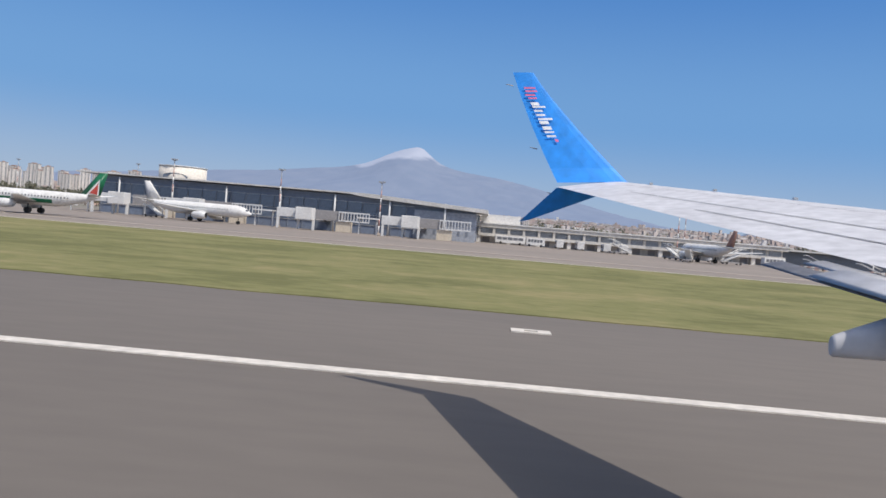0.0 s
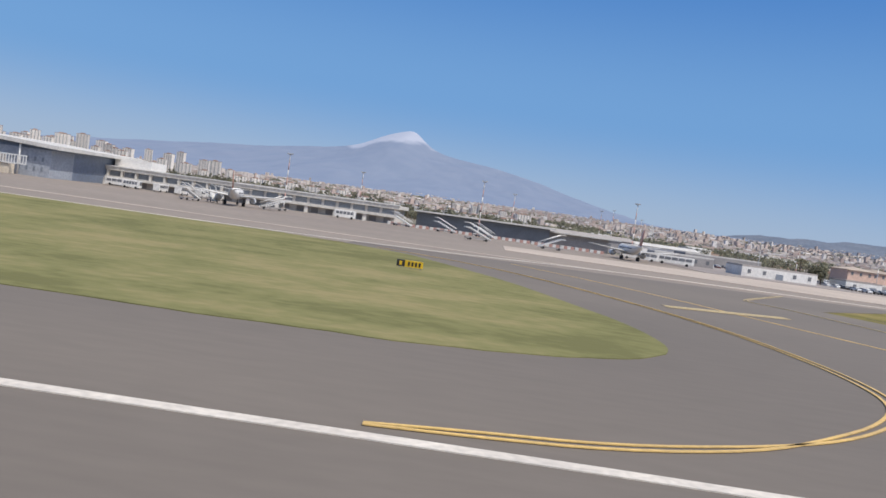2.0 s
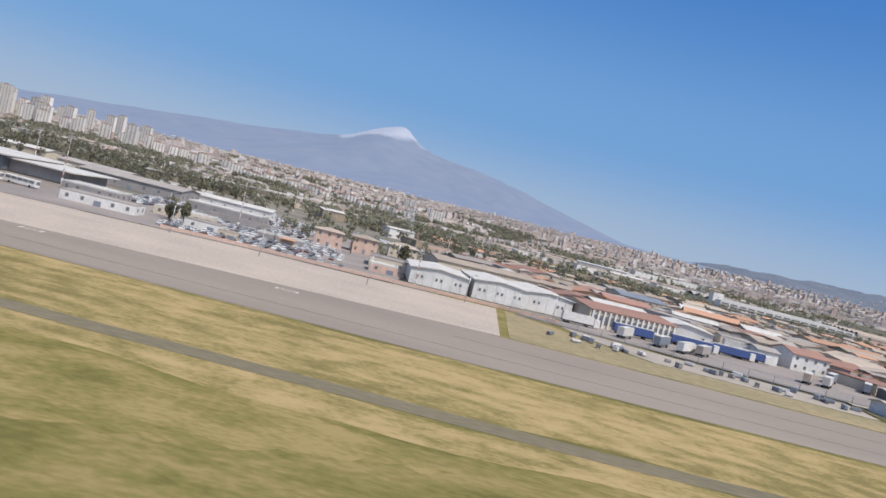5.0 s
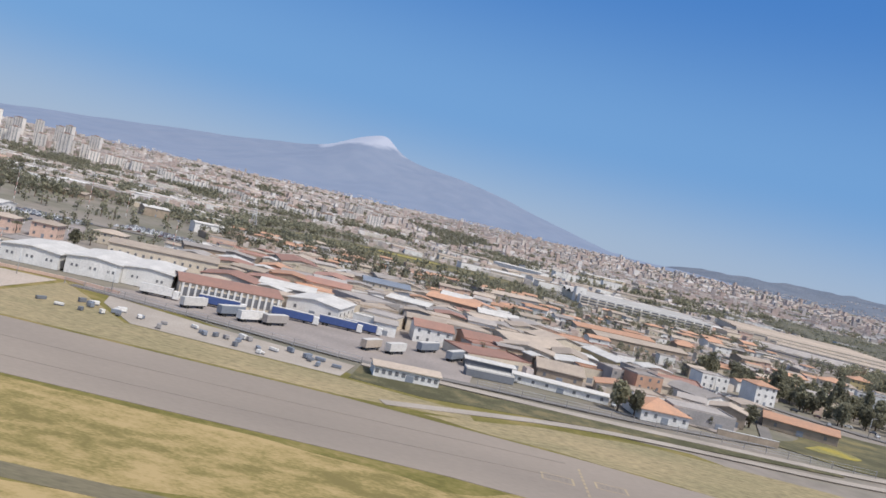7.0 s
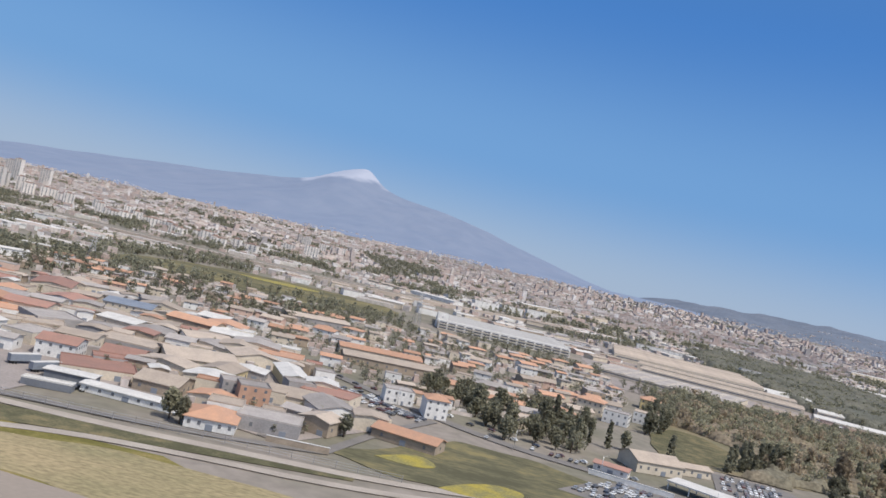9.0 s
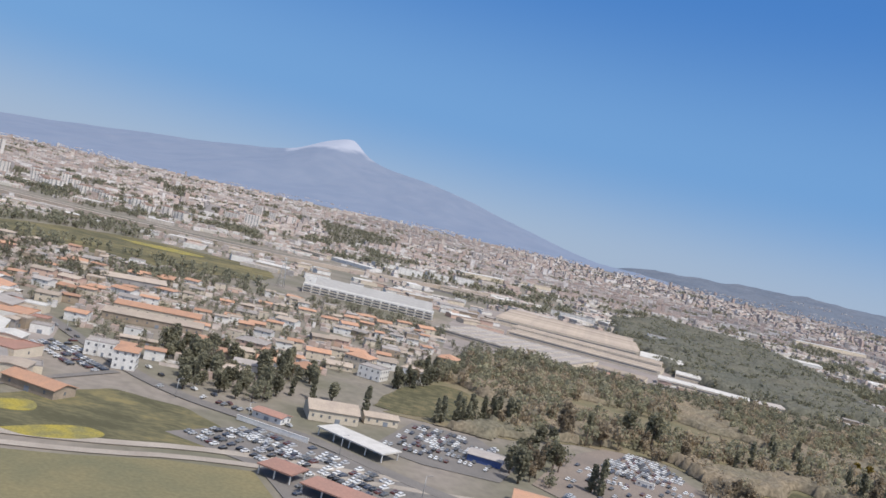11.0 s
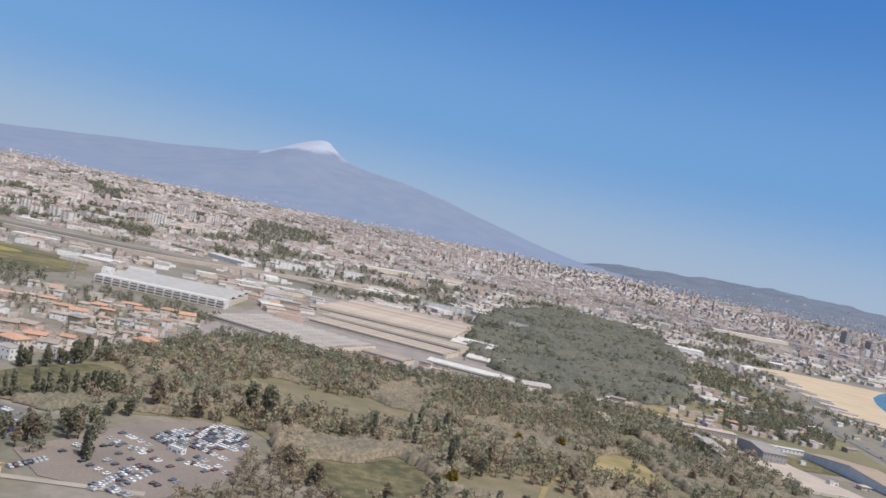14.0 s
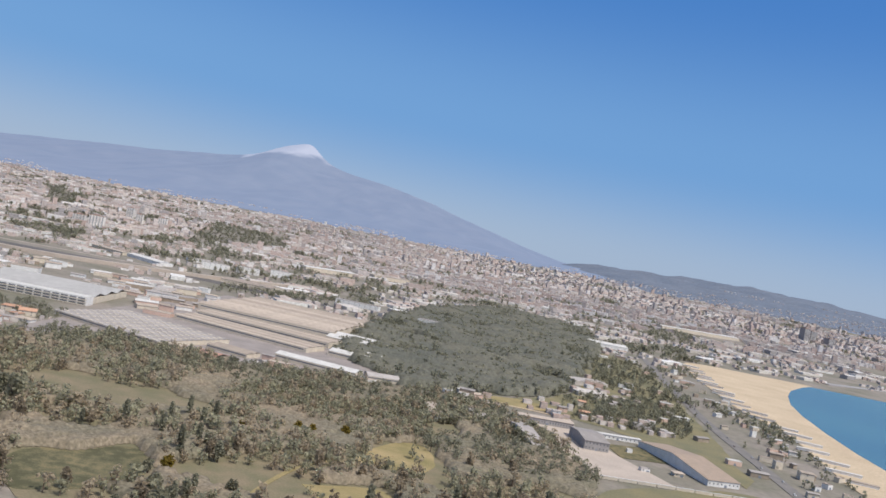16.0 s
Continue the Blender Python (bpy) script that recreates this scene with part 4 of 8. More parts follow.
def tree_meshes(kind, h, leaf, seed, n=95):
    rnd = random.Random(seed)
    bm = bmesh.new()
    bare = {"cypress": 0.1, "pine": 0.8, "palm": 0.93}.get(kind, 0.34)
    tube(bm, (0, 0, -0.05), (0.02 * h, 0, h * bare), 0.035 * h, 0.018 * h, 7)
    for k in range(0 if kind in ("cypress", "palm") else 6):
        a = 6.28 * k / 6 + rnd.uniform(-0.4, 0.4)
        tube(bm, (0.02 * h * k / 6, 0, h * bare * rnd.uniform(0.6, 0.98)), (0.22 * h * math.cos(a), 0.22 * h * math.sin(a), h * (bare + rnd.uniform(0.08, 0.28))), 0.014 * h, 0.005 * h, 5)
    trunk = mesh_of("trunk", bm, M["bark"])
    rng = np.random.default_rng(seed)
    centres, ways, sizes = [], [], []
    for c, r in crown_points(kind, h, rnd, n):
        ball = rng.normal(0, 1, (7, 3))
        ball /= np.linalg.norm(ball, axis=1, keepdims=True)
        centres.append(np.array(c) + ball * r * rng.uniform(0.5, 1.05, (7, 1)))
        ways.append(ball + np.array((0, 0, 0.25)))
        sizes.append(r * rng.uniform(0.45, 0.85, 7))
    verts, faces = leaf_sprays(np.concatenate(centres), np.concatenate(ways), np.concatenate(sizes), seed)
    crown = bpy.data.meshes.new("crown")
    crown.from_pydata(verts.tolist(), [], faces.tolist())
    crown.materials.append(M[leaf])
    return trunk, crown


TREES = {
    "round": ("bushy grey-green broadleaf tree with an uneven crown", [tree_meshes("round", 4.2, "leaf", 1), tree_meshes("round", 4.8, "leaf", 2)]),
    "dark": ("dense dark green tree with an uneven crown", [tree_meshes("round", 4.6, "leaf_dark", 3), tree_meshes("tall", 6.0, "leaf_dark", 4)]),
    "tall": ("tall slender eucalyptus with thin brownish foliage", [tree_meshes("tall", 6.6, "leaf", 5, 80), tree_meshes("tall", 6.0, "leaf_brown", 6, 70)]),
    "cypress": ("dark narrow cypress tree", [tree_meshes("cypress", 5.2, "leaf_dark", 7, 80)]),
    "pine": ("umbrella pine with a flat dark crown", [tree_meshes("pine", 5.0, "leaf_dark", 8, 80)]),
    "gold": ("golden-leaved tree in the park", [tree_meshes("round", 4.6, "leaf_gold", 9)]),
    "brown": ("bare brownish tree with thin twigs", [tree_meshes("round", 4.2, "leaf_brown", 10, 75), tree_meshes("tall", 4.8, "leaf_brown", 11, 75)]),
    "palm": ("date palm with a tufted crown", [tree_meshes("palm", 3.4, "leaf", 12, 40)]),
}


def tree(kind, x, y, s=1.0, group=""):
    label, forms = TREES[kind]
    rnd = random.Random(int(x * 13 + y * 7))
    trunk, crown = rnd.choice(forms)
    ob = thing("tree", label, "tree", pose(x, y, rise(x, y), 0, 0, rnd.uniform(0, 360)) @ Matrix.Diagonal((s, s, s * rnd.uniform(0.85, 1.15), 1)), group)
    share("trunk", trunk, ob)
    share("crown", crown, ob)
    return ob


# parked cars
def car_form(paint):
    bm = bmesh.new()
    ring = lambda y: [(-0.88, y, 0.16), (-0.90, y, 0.34), (-0.80, y, 0.40), (-0.42, y * 0.97, 0.42), (-0.2, y * 0.8, 0.61), (0.36, y * 0.8, 0.62), (0.70, y * 0.93, 0.42), (0.88, y, 0.38), (0.90, y, 0.16)]
    a = [bm.verts.new(p) for p in ring(-0.36)]
    b = [bm.verts.new(p) for p in ring(0.36)]
    n = len(a)
    for k in range(n):
        bm.faces.new((a[k], b[k], b[(k + 1) % n], a[(k + 1) % n]))
    bm.faces.new(a)
    bm.faces.new(b[::-1])
    bmesh.ops.recalc_face_normals(bm, faces=bm.faces)
    body = mesh_of("body", bm, paint)
    glass = bmesh.new()
    low = [glass.verts.new(p) for p in ((-0.43, -0.345, 0.43), (0.69, -0.345, 0.43), (0.69, 0.345, 0.43), (-0.43, 0.345, 0.43))]
    top = [glass.verts.new(p) for p in ((-0.22, -0.298, 0.59), (0.38, -0.298, 0.59), (0.38, 0.298, 0.59), (-0.22, 0.298, 0.59))]
    for k in range(4):
        glass.faces.new((low[k], low[(k + 1) % 4], top[(k + 1) % 4], top[k]))
    return body, mesh_of("glasshouse", glass, M["pane"])


PAINTS = [("white", (0.75, 0.75, 0.74)), ("white", (0.70, 0.70, 0.70)), ("silver", (0.42, 0.43, 0.44)), ("dark grey", (0.08, 0.085, 0.09)), ("black", (0.02, 0.02, 0.022)), ("dark blue", (0.05, 0.06, 0.085)), ("dark red", (0.11, 0.04, 0.035)), ("grey", (0.22, 0.225, 0.23)), ("white", (0.72, 0.72, 0.71)), ("silver", (0.48, 0.48, 0.49))]
CARS = [(n_, *car_form(mat("paint_" + n_.replace(" ", "_"), c_, 0.3, tuple(v * 0.9 for v in c_), 0.5, 5, 0.0))) for n_, c_ in PAINTS]
WHEEL = mesh_of("wheel", tubes(((0, -0.06, 0), (0, 0.06, 0), 0.15, 0.15, 10)), M["tyre"])


def car(x, y, rz, rnd, group="parked cars", where="parked in rows", z=0.10):
    name, body, glass = rnd.choice(CARS)
    ob = thing("car", "%s car %s" % (name, where), "car", pose(x, y, rise(x, y) + z - 0.10, 0, 0, rz) @ Matrix.Diagonal((0.86, 0.86, 0.9, 1)), group)
    share("body", body, ob, z=0.0)
    share("glasshouse", glass, ob)
    for a in (-0.55, 0.55):
        for b in (-0.33, 0.33):
            share("wheel", WHEEL, ob, a, b, 0.15)
    return ob


def lorry(x, y, rz, paint, length=5.2, cab=True):
    ob = thing("lorry_trailer", "%s box trailer parked in the truck yard" % paint.replace("roof_", "").replace("_", " "), "lorry", pose(x, y, 0.01, 0, 0, rz), "parked lorries")
    part("box_body", boxes((-length / 2, length / 2, -0.5, 0.5, 0.45, 1.55), bevel=0.02), M[paint], ob)
    part("top", boxes((-length / 2, length / 2, -0.5, 0.5, 1.55, 1.6)), M["roof_white"], ob)
    part("chassis", boxes((-length / 2, length / 2, -0.25, 0.25, 0.28, 0.45)), M["black"], ob)
    for u in (-0.38, -0.28, 0.3):
        for v in (-0.42, 0.42):
            share("wheel", WHEEL, ob, u * length, v, 0.18, s=(1.2, 1.6, 1.2))
    if cab:
        c = part("cab", boxes((length / 2 + 0.1, length / 2 + 0.95, -0.48, 0.48, 0.2, 1.35), bevel=0.06), M["white"], ob)
        part("windscreen", boxes((length / 2 + 0.94, length / 2 + 0.97, -0.42, 0.42, 0.75, 1.2)), M["pane"], c)
    return ob

# ---- the airport ----
def terminal():
    """Long dark glass terminal under a bowed white-edged roof."""
    x0, x1, y0, y1, h = -54.0, -2.5, 112.0, 140.0, 4.3
    ob = thing("terminal", "long dark glass airport terminal with a white-edged bowed roof", "terminal", pose(0, 0, 0.02))
    bm = bmesh.new()
    line = [(x0, -0.3), (x1, -0.3)] + [(x0 + (x1 - x0) * t, h + 0.72 - 0.9 * max(0, t - 0.72) / 0.28) for t in (1.0, 0.93, 0.86, 0.79, 0.72, 0.0)]
    front, back = ([bm.verts.new((x, y, z)) for x, z in line] for y in (y0, y1))
    bm.faces.new(front)
    bm.faces.new(back[::-1])
    for k in range(len(line)):
        bm.faces.new((front[k], back[k], back[(k + 1) % len(line)], front[(k + 1) % len(line)]))
    bmesh.ops.recalc_face_normals(bm, faces=bm.faces)
    part("wall", bm, M["facade"], ob)
    bm = bmesh.new()
    n = 40
    rows = []
    for k in range(n + 1):
        t = k / n
        x = x0 - 3 + (x1 + 3.0 - x0 + 1.5) * t
        z = h + 0.75 - 0.9 * max(0, t - 0.72) / 0.28
        deep = 0.16 + 0.34 * smooth_step(0.66, 0.72, t)
        rows.append([bm.verts.new(p) for p in ((x, y0 - 1.3, z + 0.26 - deep), (x, y0 - 1.3, z + 0.28), (x, y1, z + 0.5), (x, y1, z + 0.1))])
    for a, b in zip(rows, rows[1:]):
        for k in range(4):
            bm.faces.new((a[k], a[(k + 1) % 4], b[(k + 1) % 4], b[k]))
    bm.faces.new(rows[0])
    bm.faces.new(rows[-1][::-1])
    bmesh.ops.recalc_face_normals(bm, faces=bm.faces)
    part("roof", bm, M["roof_white"], ob, "white-edged bowed roof")
    pane = mesh_of("glass_pane", boxes((-0.92, 0.92, -0.06, 0.0, 0, 1.5)), M["facade_glass"])
    low = mesh_of("glass_pane_low", boxes((-0.92, 0.92, -0.06, 0.0, 0, 1.15)), M["facade_glass"])
    for k in range(21):
        share("glass_pane", pane, ob, x0 + 1.2 + 2.0 * k, y0 - 0.02, 2.55)
        share("glass_pane", low, ob, x0 + 1.2 + 2.0 * k, y0 - 0.02, 1.2)
    post = mesh_of("column", tubes(((0, 0, 0), (0, 0, h + 0.6), 0.13, 0.13, 8)), M["steel_white"])
    for k in range(7):
        share("column", post, ob, x0 + 3 + 7.4 * k, y0 - 0.9, -0.1)
    part("end_block", boxes((x1 - 8.2, x1 + 0.05, y0 - 0.35, y0 + 6, -0.1, 3.75)), M["end_grey"], ob, "grey panelled end block with small windows")
    win = mesh_of("slot_window", boxes((-0.15, 0.15, -0.05, 0.02, 0, 0.6)), M["slate"])
    for k in range(7):
        for z in (0.75, 2.05):
            share("slot_window", win, ob, x1 - 7.5 + 1.08 * k, y0 - 0.37, z)
    for z in (1.12, 2.48, 4.1):
        part("transom", boxes((x0 + 0.2, x1 - 8.3, y0 - 0.12, y0 + 0.02, z - 0.035, z + 0.035)), M["metal"], ob)
    rod = mesh_of("mullion", boxes((-0.04, 0.04, -0.13, 0.0, 0.1, 4.2)), M["slate"])
    for k in range(22):
        share("mullion", rod, ob, x0 + 0.2 + 2.0 * k, y0 - 0.0, 0)
    return ob


terminal()


M["drum_cream"] = mat("drum_cream", (0.76, 0.69, 0.60), 0.85, (0.68, 0.62, 0.54), 0.4, 8, 0.1)


def drum():
    ob = thing("rooftop_drum", "round cream drum on the terminal with a long oval opening", "rooftop drum", pose(-57.2, 150, 4.4))
    part("wall", tubes(((0, 0, 0), (0, 0, 4.3), 4.2, 4.2, 40)), M["drum_cream"], ob)
    bm = bmesh.new()
    ring = []
    for s in (0.0, -0.35):
        ring.append([bm.verts.new((2.3 * math.cos(a), -math.sqrt(4.2 ** 2 - (2.3 * math.cos(a)) ** 2) - 0.05 + s * 0.1, 2.45 + 0.62 * math.sin(a))) for a in np.linspace(0, 2 * math.pi, 24, endpoint=False)])
    for k in range(24):
        bm.faces.new((ring[0][k], ring[0][(k + 1) % 24], ring[1][(k + 1) % 24], ring[1][k]))
    bm.faces.new(ring[1])
    part("opening", bm, M["slate"], ob, "dark oval opening")
    part("rim", tubes(((0, 0, 4.3), (0, 0, 4.45), 4.3, 4.3, 40)), M["white"], ob)
    return ob


drum()


def jet_bridge(x, y=101.5, rz=0):
    ob = thing("jet_bridge", "grey passenger boarding bridge with white railings", "jet bridge", pose(x, y, 0.03, 0, 0, rz), "boarding bridges")
    part("tunnel", boxes((-1.1, 3.0, 5.2, 6.4, 1.35, 2.6), bevel=0.05), M["grey"], ob)
    part("walkway", boxes((-0.65, 0.65, 0.6, 10.4, 1.25, 1.4)), M["grey"], ob)
    bm = boxes((2.6, 6.6, 5.0, 5.12, 2.45, 2.6), (2.6, 6.6, 5.0, 5.12, 1.35, 1.5))
    for k in range(11):
        box(bm, 2.6 + 0.39 * k, 2.7 + 0.39 * k, 5.0, 5.1, 1.5, 2.45)
    part("railing", bm, M["steel_white"], ob, "white barred side panel")
    part("cabin", boxes((-1.7, 0.4, -0.6, 1.3, 1.2, 2.7), bevel=0.08), M["white"], ob)
    part("glazed_arm", boxes((-4.2, -1.5, 0.2, 1.2, 1.4, 2.5), bevel=0.05), M["steel_white"], ob)
    for a, b in ((-4.0, 0.3), (-1.6, 0.9), (0.4, 0.4), (2.6, 5.8), (3.6, 5.8)):
        part("leg", boxes((a - 0.14, a + 0.14, b - 0.14, b + 0.14, -0.02, 1.4)), M["steel_white"], ob)
    part("plinth", boxes((2.3, 4.2, 5.2, 6.6, -0.02, 1.3)), M["cream"], ob)
    part("canopy", boxes((-7.2, -4.6, 0.2, 1.6, 1.9, 2.05)), M["white"], ob)
    for a in (-7.0, -4.8):
        part("canopy_leg", boxes((a - 0.07, a + 0.07, 0.8, 0.95, -0.02, 1.9)), M["steel_white"], ob)
    return ob


for x_ in (-46.0, -36.5, -22.5, -9.5):
    jet_bridge(x_)


def mast(x, y, h=8.2):
    ob = thing("floodlight_mast", "tall red-and-white banded apron floodlight mast", "light mast", pose(x, y, 0.02), "apron masts")
    part("base", boxes((-0.25, 0.25, -0.25, 0.25, 0, 0.25)), M["concrete"], ob)
    n = 7
    for k in range(n):
        part("pole_band", tubes(((0, 0, 0.25 + (h - 0.25) * k / n), (0, 0, 0.25 + (h - 0.25) * (k + 1) / n), 0.105 - 0.007 * k, 0.098 - 0.007 * k, 8)), M["white" if k % 2 == 0 else "mast_red"], ob)
    crown = part("head_frame", tubes(((0, 0, h), (0, 0, h + 0.12), 0.06, 0.34, 8)), M["grey"], ob)
    for k in range(6):
        a = k * math.pi / 3
        part("floodlight", boxes((0.36 * math.cos(a) - 0.09, 0.36 * math.cos(a) + 0.09, 0.36 * math.sin(a) - 0.09, 0.36 * math.sin(a) + 0.09, h + 0.1, h + 0.28)), M["metal"], crown)
    return ob


for x_, y_, h_ in ((-27.8, 107, 7.2), (-14.7, 107, 6.6), (-42, 107, 7.4), (-70, 160, 9.0), (27.0, 125, 8.2), (34, 152, 8.0), (56.5, 128, 8.2), (62, 158, 8.0), (80.8, 134, 8.2), (109, 141, 5.4), (86, 218, 9.0), (93, 246, 10.5), (102.3, 252, 9.0), (142.5, 117.5, 4.4), (143, 185, 7.0), (-100, 170, 8.5)):
    mast(x_, y_, h_)


def old_terminal():
    """Long low concrete terminal with a bay front."""
    x0, x1, y0, h = -2.2, 43.5, 128.0, 2.7
    ob = thing("old_terminal", "long low beige concrete terminal with dark window bays", "terminal", pose(0, 0, 0.02))
    part("wall", boxes((x0, x1, y0 + 0.8, y0 + 14, -0.2, h - 0.4)), M["pale_stone"], ob)
    part("roof_band", boxes((x0 - 0.6, x1 + 0.6, y0 + 0.1, y0 + 14.4, h - 0.4, h + 0.2), bevel=0.04), M["pale_stone"], ob)
    part("roof_lip", boxes((x0 - 0.7, x1 + 0.7, y0 - 0.05, y0 + 0.25, h + 0.15, h + 0.32)), M["white"], ob)
    part("balcony", boxes((x0, x1, y0 - 0.5, y0 + 0.8, 0.98, 1.12), (x0, x1, y0 - 0.5, y0 - 0.4, 1.12, 1.42)), M["pale_stone"], ob, "pale concrete balcony band")
    pane = mesh_of("window_bay", boxes((-0.92, 0.92, -0.04, 0.02, 0, 0.95)), M["ribbon_glass"])
    pier = mesh_of("pier", boxes((-0.16, 0.16, -0.55, 0.0, 1.12, h - 0.4)), M["pale_stone"])
    slim = mesh_of("window_post", boxes((-0.05, 0.05, -0.08, 0.0, 1.12, h - 0.4)), M["white"])
    low = mesh_of("low_opening", boxes((-0.55, 0.55, -0.04, 0.02, 0, 0.8)), M["grey"])
    foot = mesh_of("ground_pier", boxes((-0.3, 0.3, -1.1, 0.0, -0.1, 0.98)), M["pale_stone"])
    n = 20
    for k in range(n):
        u = x0 + (x1 - x0) * (k + 0.5) / n
        share("window_bay", pane, ob, u, y0 + 0.79, 1.30)
        share("low_opening", low, ob, u, y0 + 0.79, 0.05)
        share("pier" if k < 9 else "window_post", pier if k < 9 else slim, ob, u - 1.14, y0 + 0.78, 0.0)
        if k % 2 == 0:
            share("ground_pier", foot, ob, u - 1.14, y0 + 0.78, 0.0)
    part("annex", boxes((-2.0, 4.0, y0 + 2, y0 + 8, h + 0.3, h + 1.6)), M["white"], ob)
    return ob


old_terminal()


def dark_hall():
    ob = thing("dark_hall", "long low black hall with a thin white roof edge", "hall", pose(0, 0, 0.02))
    part("wall", boxes((46, 68, 138, 158, 0, 2.5)), M["dark"], ob)
    part("roof", boxes((45.5, 69, 137, 159, 2.5, 2.75)), M["roof_white"], ob)
    part("annex", boxes((68, 78, 140, 156, 0, 2.1)), M["grey"], ob)
    part("annex_roof", boxes((67.5, 80, 139, 157, 2.1, 2.3)), M["roof_white"], ob)
    return ob


dark_hall()


def hangar(x, y, w, d, h, rz, label, bays):
    """White barrel-topped hangar: low pitched roof over a panelled wall with small paired windows."""
    ob = building("hangar", label, "hangar", x, y, w, d, h, rz, "white", "gable", "roof_white", 0.055, "y", 1, 0)
    win = mesh_of("window", boxes((-0.16, 0.16, -0.03, 0.02, 0, 0.4)), M["pane"])
    for k in range(bays):
        u = (k + 0.5) / bays * w - w / 2
        for s in (-0.35, 0.35):
            share("window", win, ob, u + s, -d / 2 - 0.01, h * 0.45)
    rib = mesh_of("wall_rib", boxes((-0.04, 0.04, -0.05, 0.0, 0, h)), M["steel_white"])
    for k in range(int(w / 1.4)):
        share("wall_rib", rib, ob, -w / 2 + 0.7 + 1.4 * k, -d / 2 - 0.002, 0)
    return ob


hangar(144.6, 127.5, 8.6, 14, 2.3, 8, "white panelled hangar with a low curved roof", 3)
hangar(153.3, 129.5, 8.0, 15, 2.6, 10, "white panelled hangar with paired small windows", 3)
hangar(160.6, 131.5, 7.4, 14, 2.6, 12, "white panelled hangar with a lit gable end", 2)


def airliner(label, x, y, rz, length, tail, belly="white", fin_flash=None):
    """A twin-jet: fuselage, swept wings, fin, tailplane, engines and gear."""
    ob = thing("airliner", label, "aircraft", pose(x, y, 0.05, 0, 0, rz), "parked airliners")
    r = length * 0.054
    secs = []
    for t in np.linspace(0, 1, 22):
        u = (t - 0.5) * length
        k = min(1, math.sqrt(max(0.001, t / 0.13))) if t < 0.13 else (1 if t < 0.66 else max(0.05, 1 - ((t - 0.66) / 0.34) ** 1.5 * 0.93))
        up = r * 0.75 * max(0, (t - 0.66) / 0.34) ** 1.4 - r * 0.25 * max(0, 1 - t / 0.13) ** 2
        secs.append([(-u, r * k * math.cos(a), r * 2.0 + up + r * k * math.sin(a)) for a in np.linspace(0, 2 * math.pi, 18, endpoint=False)])
    part("fuselage", loft(secs), M["white"], ob)
    if belly != "white":
        for low, high in ((1.03, 1.20), (1.80, 1.97)):
            band = [[(-u, r * 1.012 * math.cos(a), r * 2.0 + r * 1.012 * math.sin(a)) for a in np.linspace(math.pi * low, math.pi * high, 5)] for u in np.linspace(-0.36, 0.17, 6) * length]
            bm = bmesh.new()
            g = [[bm.verts.new(p) for p in s] for s in band]
            for a, b in zip(g, g[1:]):
                for k in range(4):
                    bm.faces.new((a[k], a[k + 1], b[k + 1], b[k])).smooth = True
            part("side_stripe", bm, M[belly], ob)

    def plane(name, root, tip, chord0, chord1, thick, material, upright=False):
        secs = []
        for (px, py, pz), c in ((root, chord0), (tip, chord1)):
            ring = []
            for s, w in ((0, 0), (0.2, 0.5), (0.55, 0.42), (1, 0.03), (0.55, -0.42), (0.2, -0.5)):
                ring.append((px - s * c, py + (w * thick * c if upright else 0), pz + (0 if upright else w * thick * c)))
            secs.append(ring)
        return part(name, loft(secs), M[material], ob)

    for s in (-1, 1):
        plane("wing", (length * 0.14, s * r * 0.6, r * 1.5), (-length * 0.12, s * length * 0.46, r * 2.3), length * 0.2, length * 0.05, 0.11, "steel_white")
        plane("tailplane", (-length * 0.40, s * r * 0.3, r * 2.7), (-length * 0.49, s * length * 0.18, r * 3.0), length * 0.1, length * 0.045, 0.09, "steel_white")
        e = part("engine", loft([[(length * q, s * length * 0.16 + length * rr * math.cos(a), r * 1.05 + length * rr * math.sin(a)) for a in np.linspace(0, 2 * math.pi, 14, endpoint=False)] for q, rr in ((0.16, 0.022), (0.155, 0.030), (0.10, 0.033), (0.05, 0.026), (0.03, 0.016))]), M["steel_white"], ob)
        part("intake", tubes(((length * 0.158, s * length * 0.16, r * 1.05), (length * 0.163, s * length * 0.16, r * 1.05), length * 0.021, length * 0.021, 12)), M["black"], e)
        part("main_gear", tubes(((-length * 0.02, s * length * 0.085, 0.2), (-length * 0.02, s * length * 0.085, r * 1.2), 0.06, 0.06, 6), ((-length * 0.02, s * length * 0.085 - 0.2, 0.22), (-length * 0.02, s * length * 0.085 + 0.2, 0.22), 0.24, 0.24, 12)), M["tyre"], ob)
    part("nose_gear", tubes(((length * 0.38, 0, 0.18), (length * 0.38, 0, r * 1.2), 0.05, 0.05, 6), ((length * 0.38, -0.14, 0.2), (length * 0.38, 0.14, 0.2), 0.2, 0.2, 12)), M["tyre"], ob)
    fin = plane("fin", (-length * 0.335, 0, r * 2.75), (-length * 0.47, 0, r * 2.75 + length * 0.165), length * 0.15, length * 0.06, 0.08, tail, True)
    if fin_flash:
        for s in (-1, 1):
            y_ = s * length * 0.0068
            bm = bmesh.new()
            v = [bm.verts.new((-length * a, y_, r * 2.8 + length * b)) for a, b in ((0.385, 0.005), (0.475, 0.005), (0.478, 0.12), (0.45, 0.085))]
            bm.faces.new(v if s < 0 else v[::-1])
            part("fin_flash", bm, M["white"], fin)
            bm = bmesh.new()
            v = [bm.verts.new((-length * a, y_ * 1.12, r * 2.8 + length * b)) for a, b in ((0.40, 0.006), (0.465, 0.006), (0.47, 0.095), (0.455, 0.07))]
            bm.faces.new(v if s < 0 else v[::-1])
            part("fin_flash", bm, M[fin_flash], fin)
    win = bmesh.new()
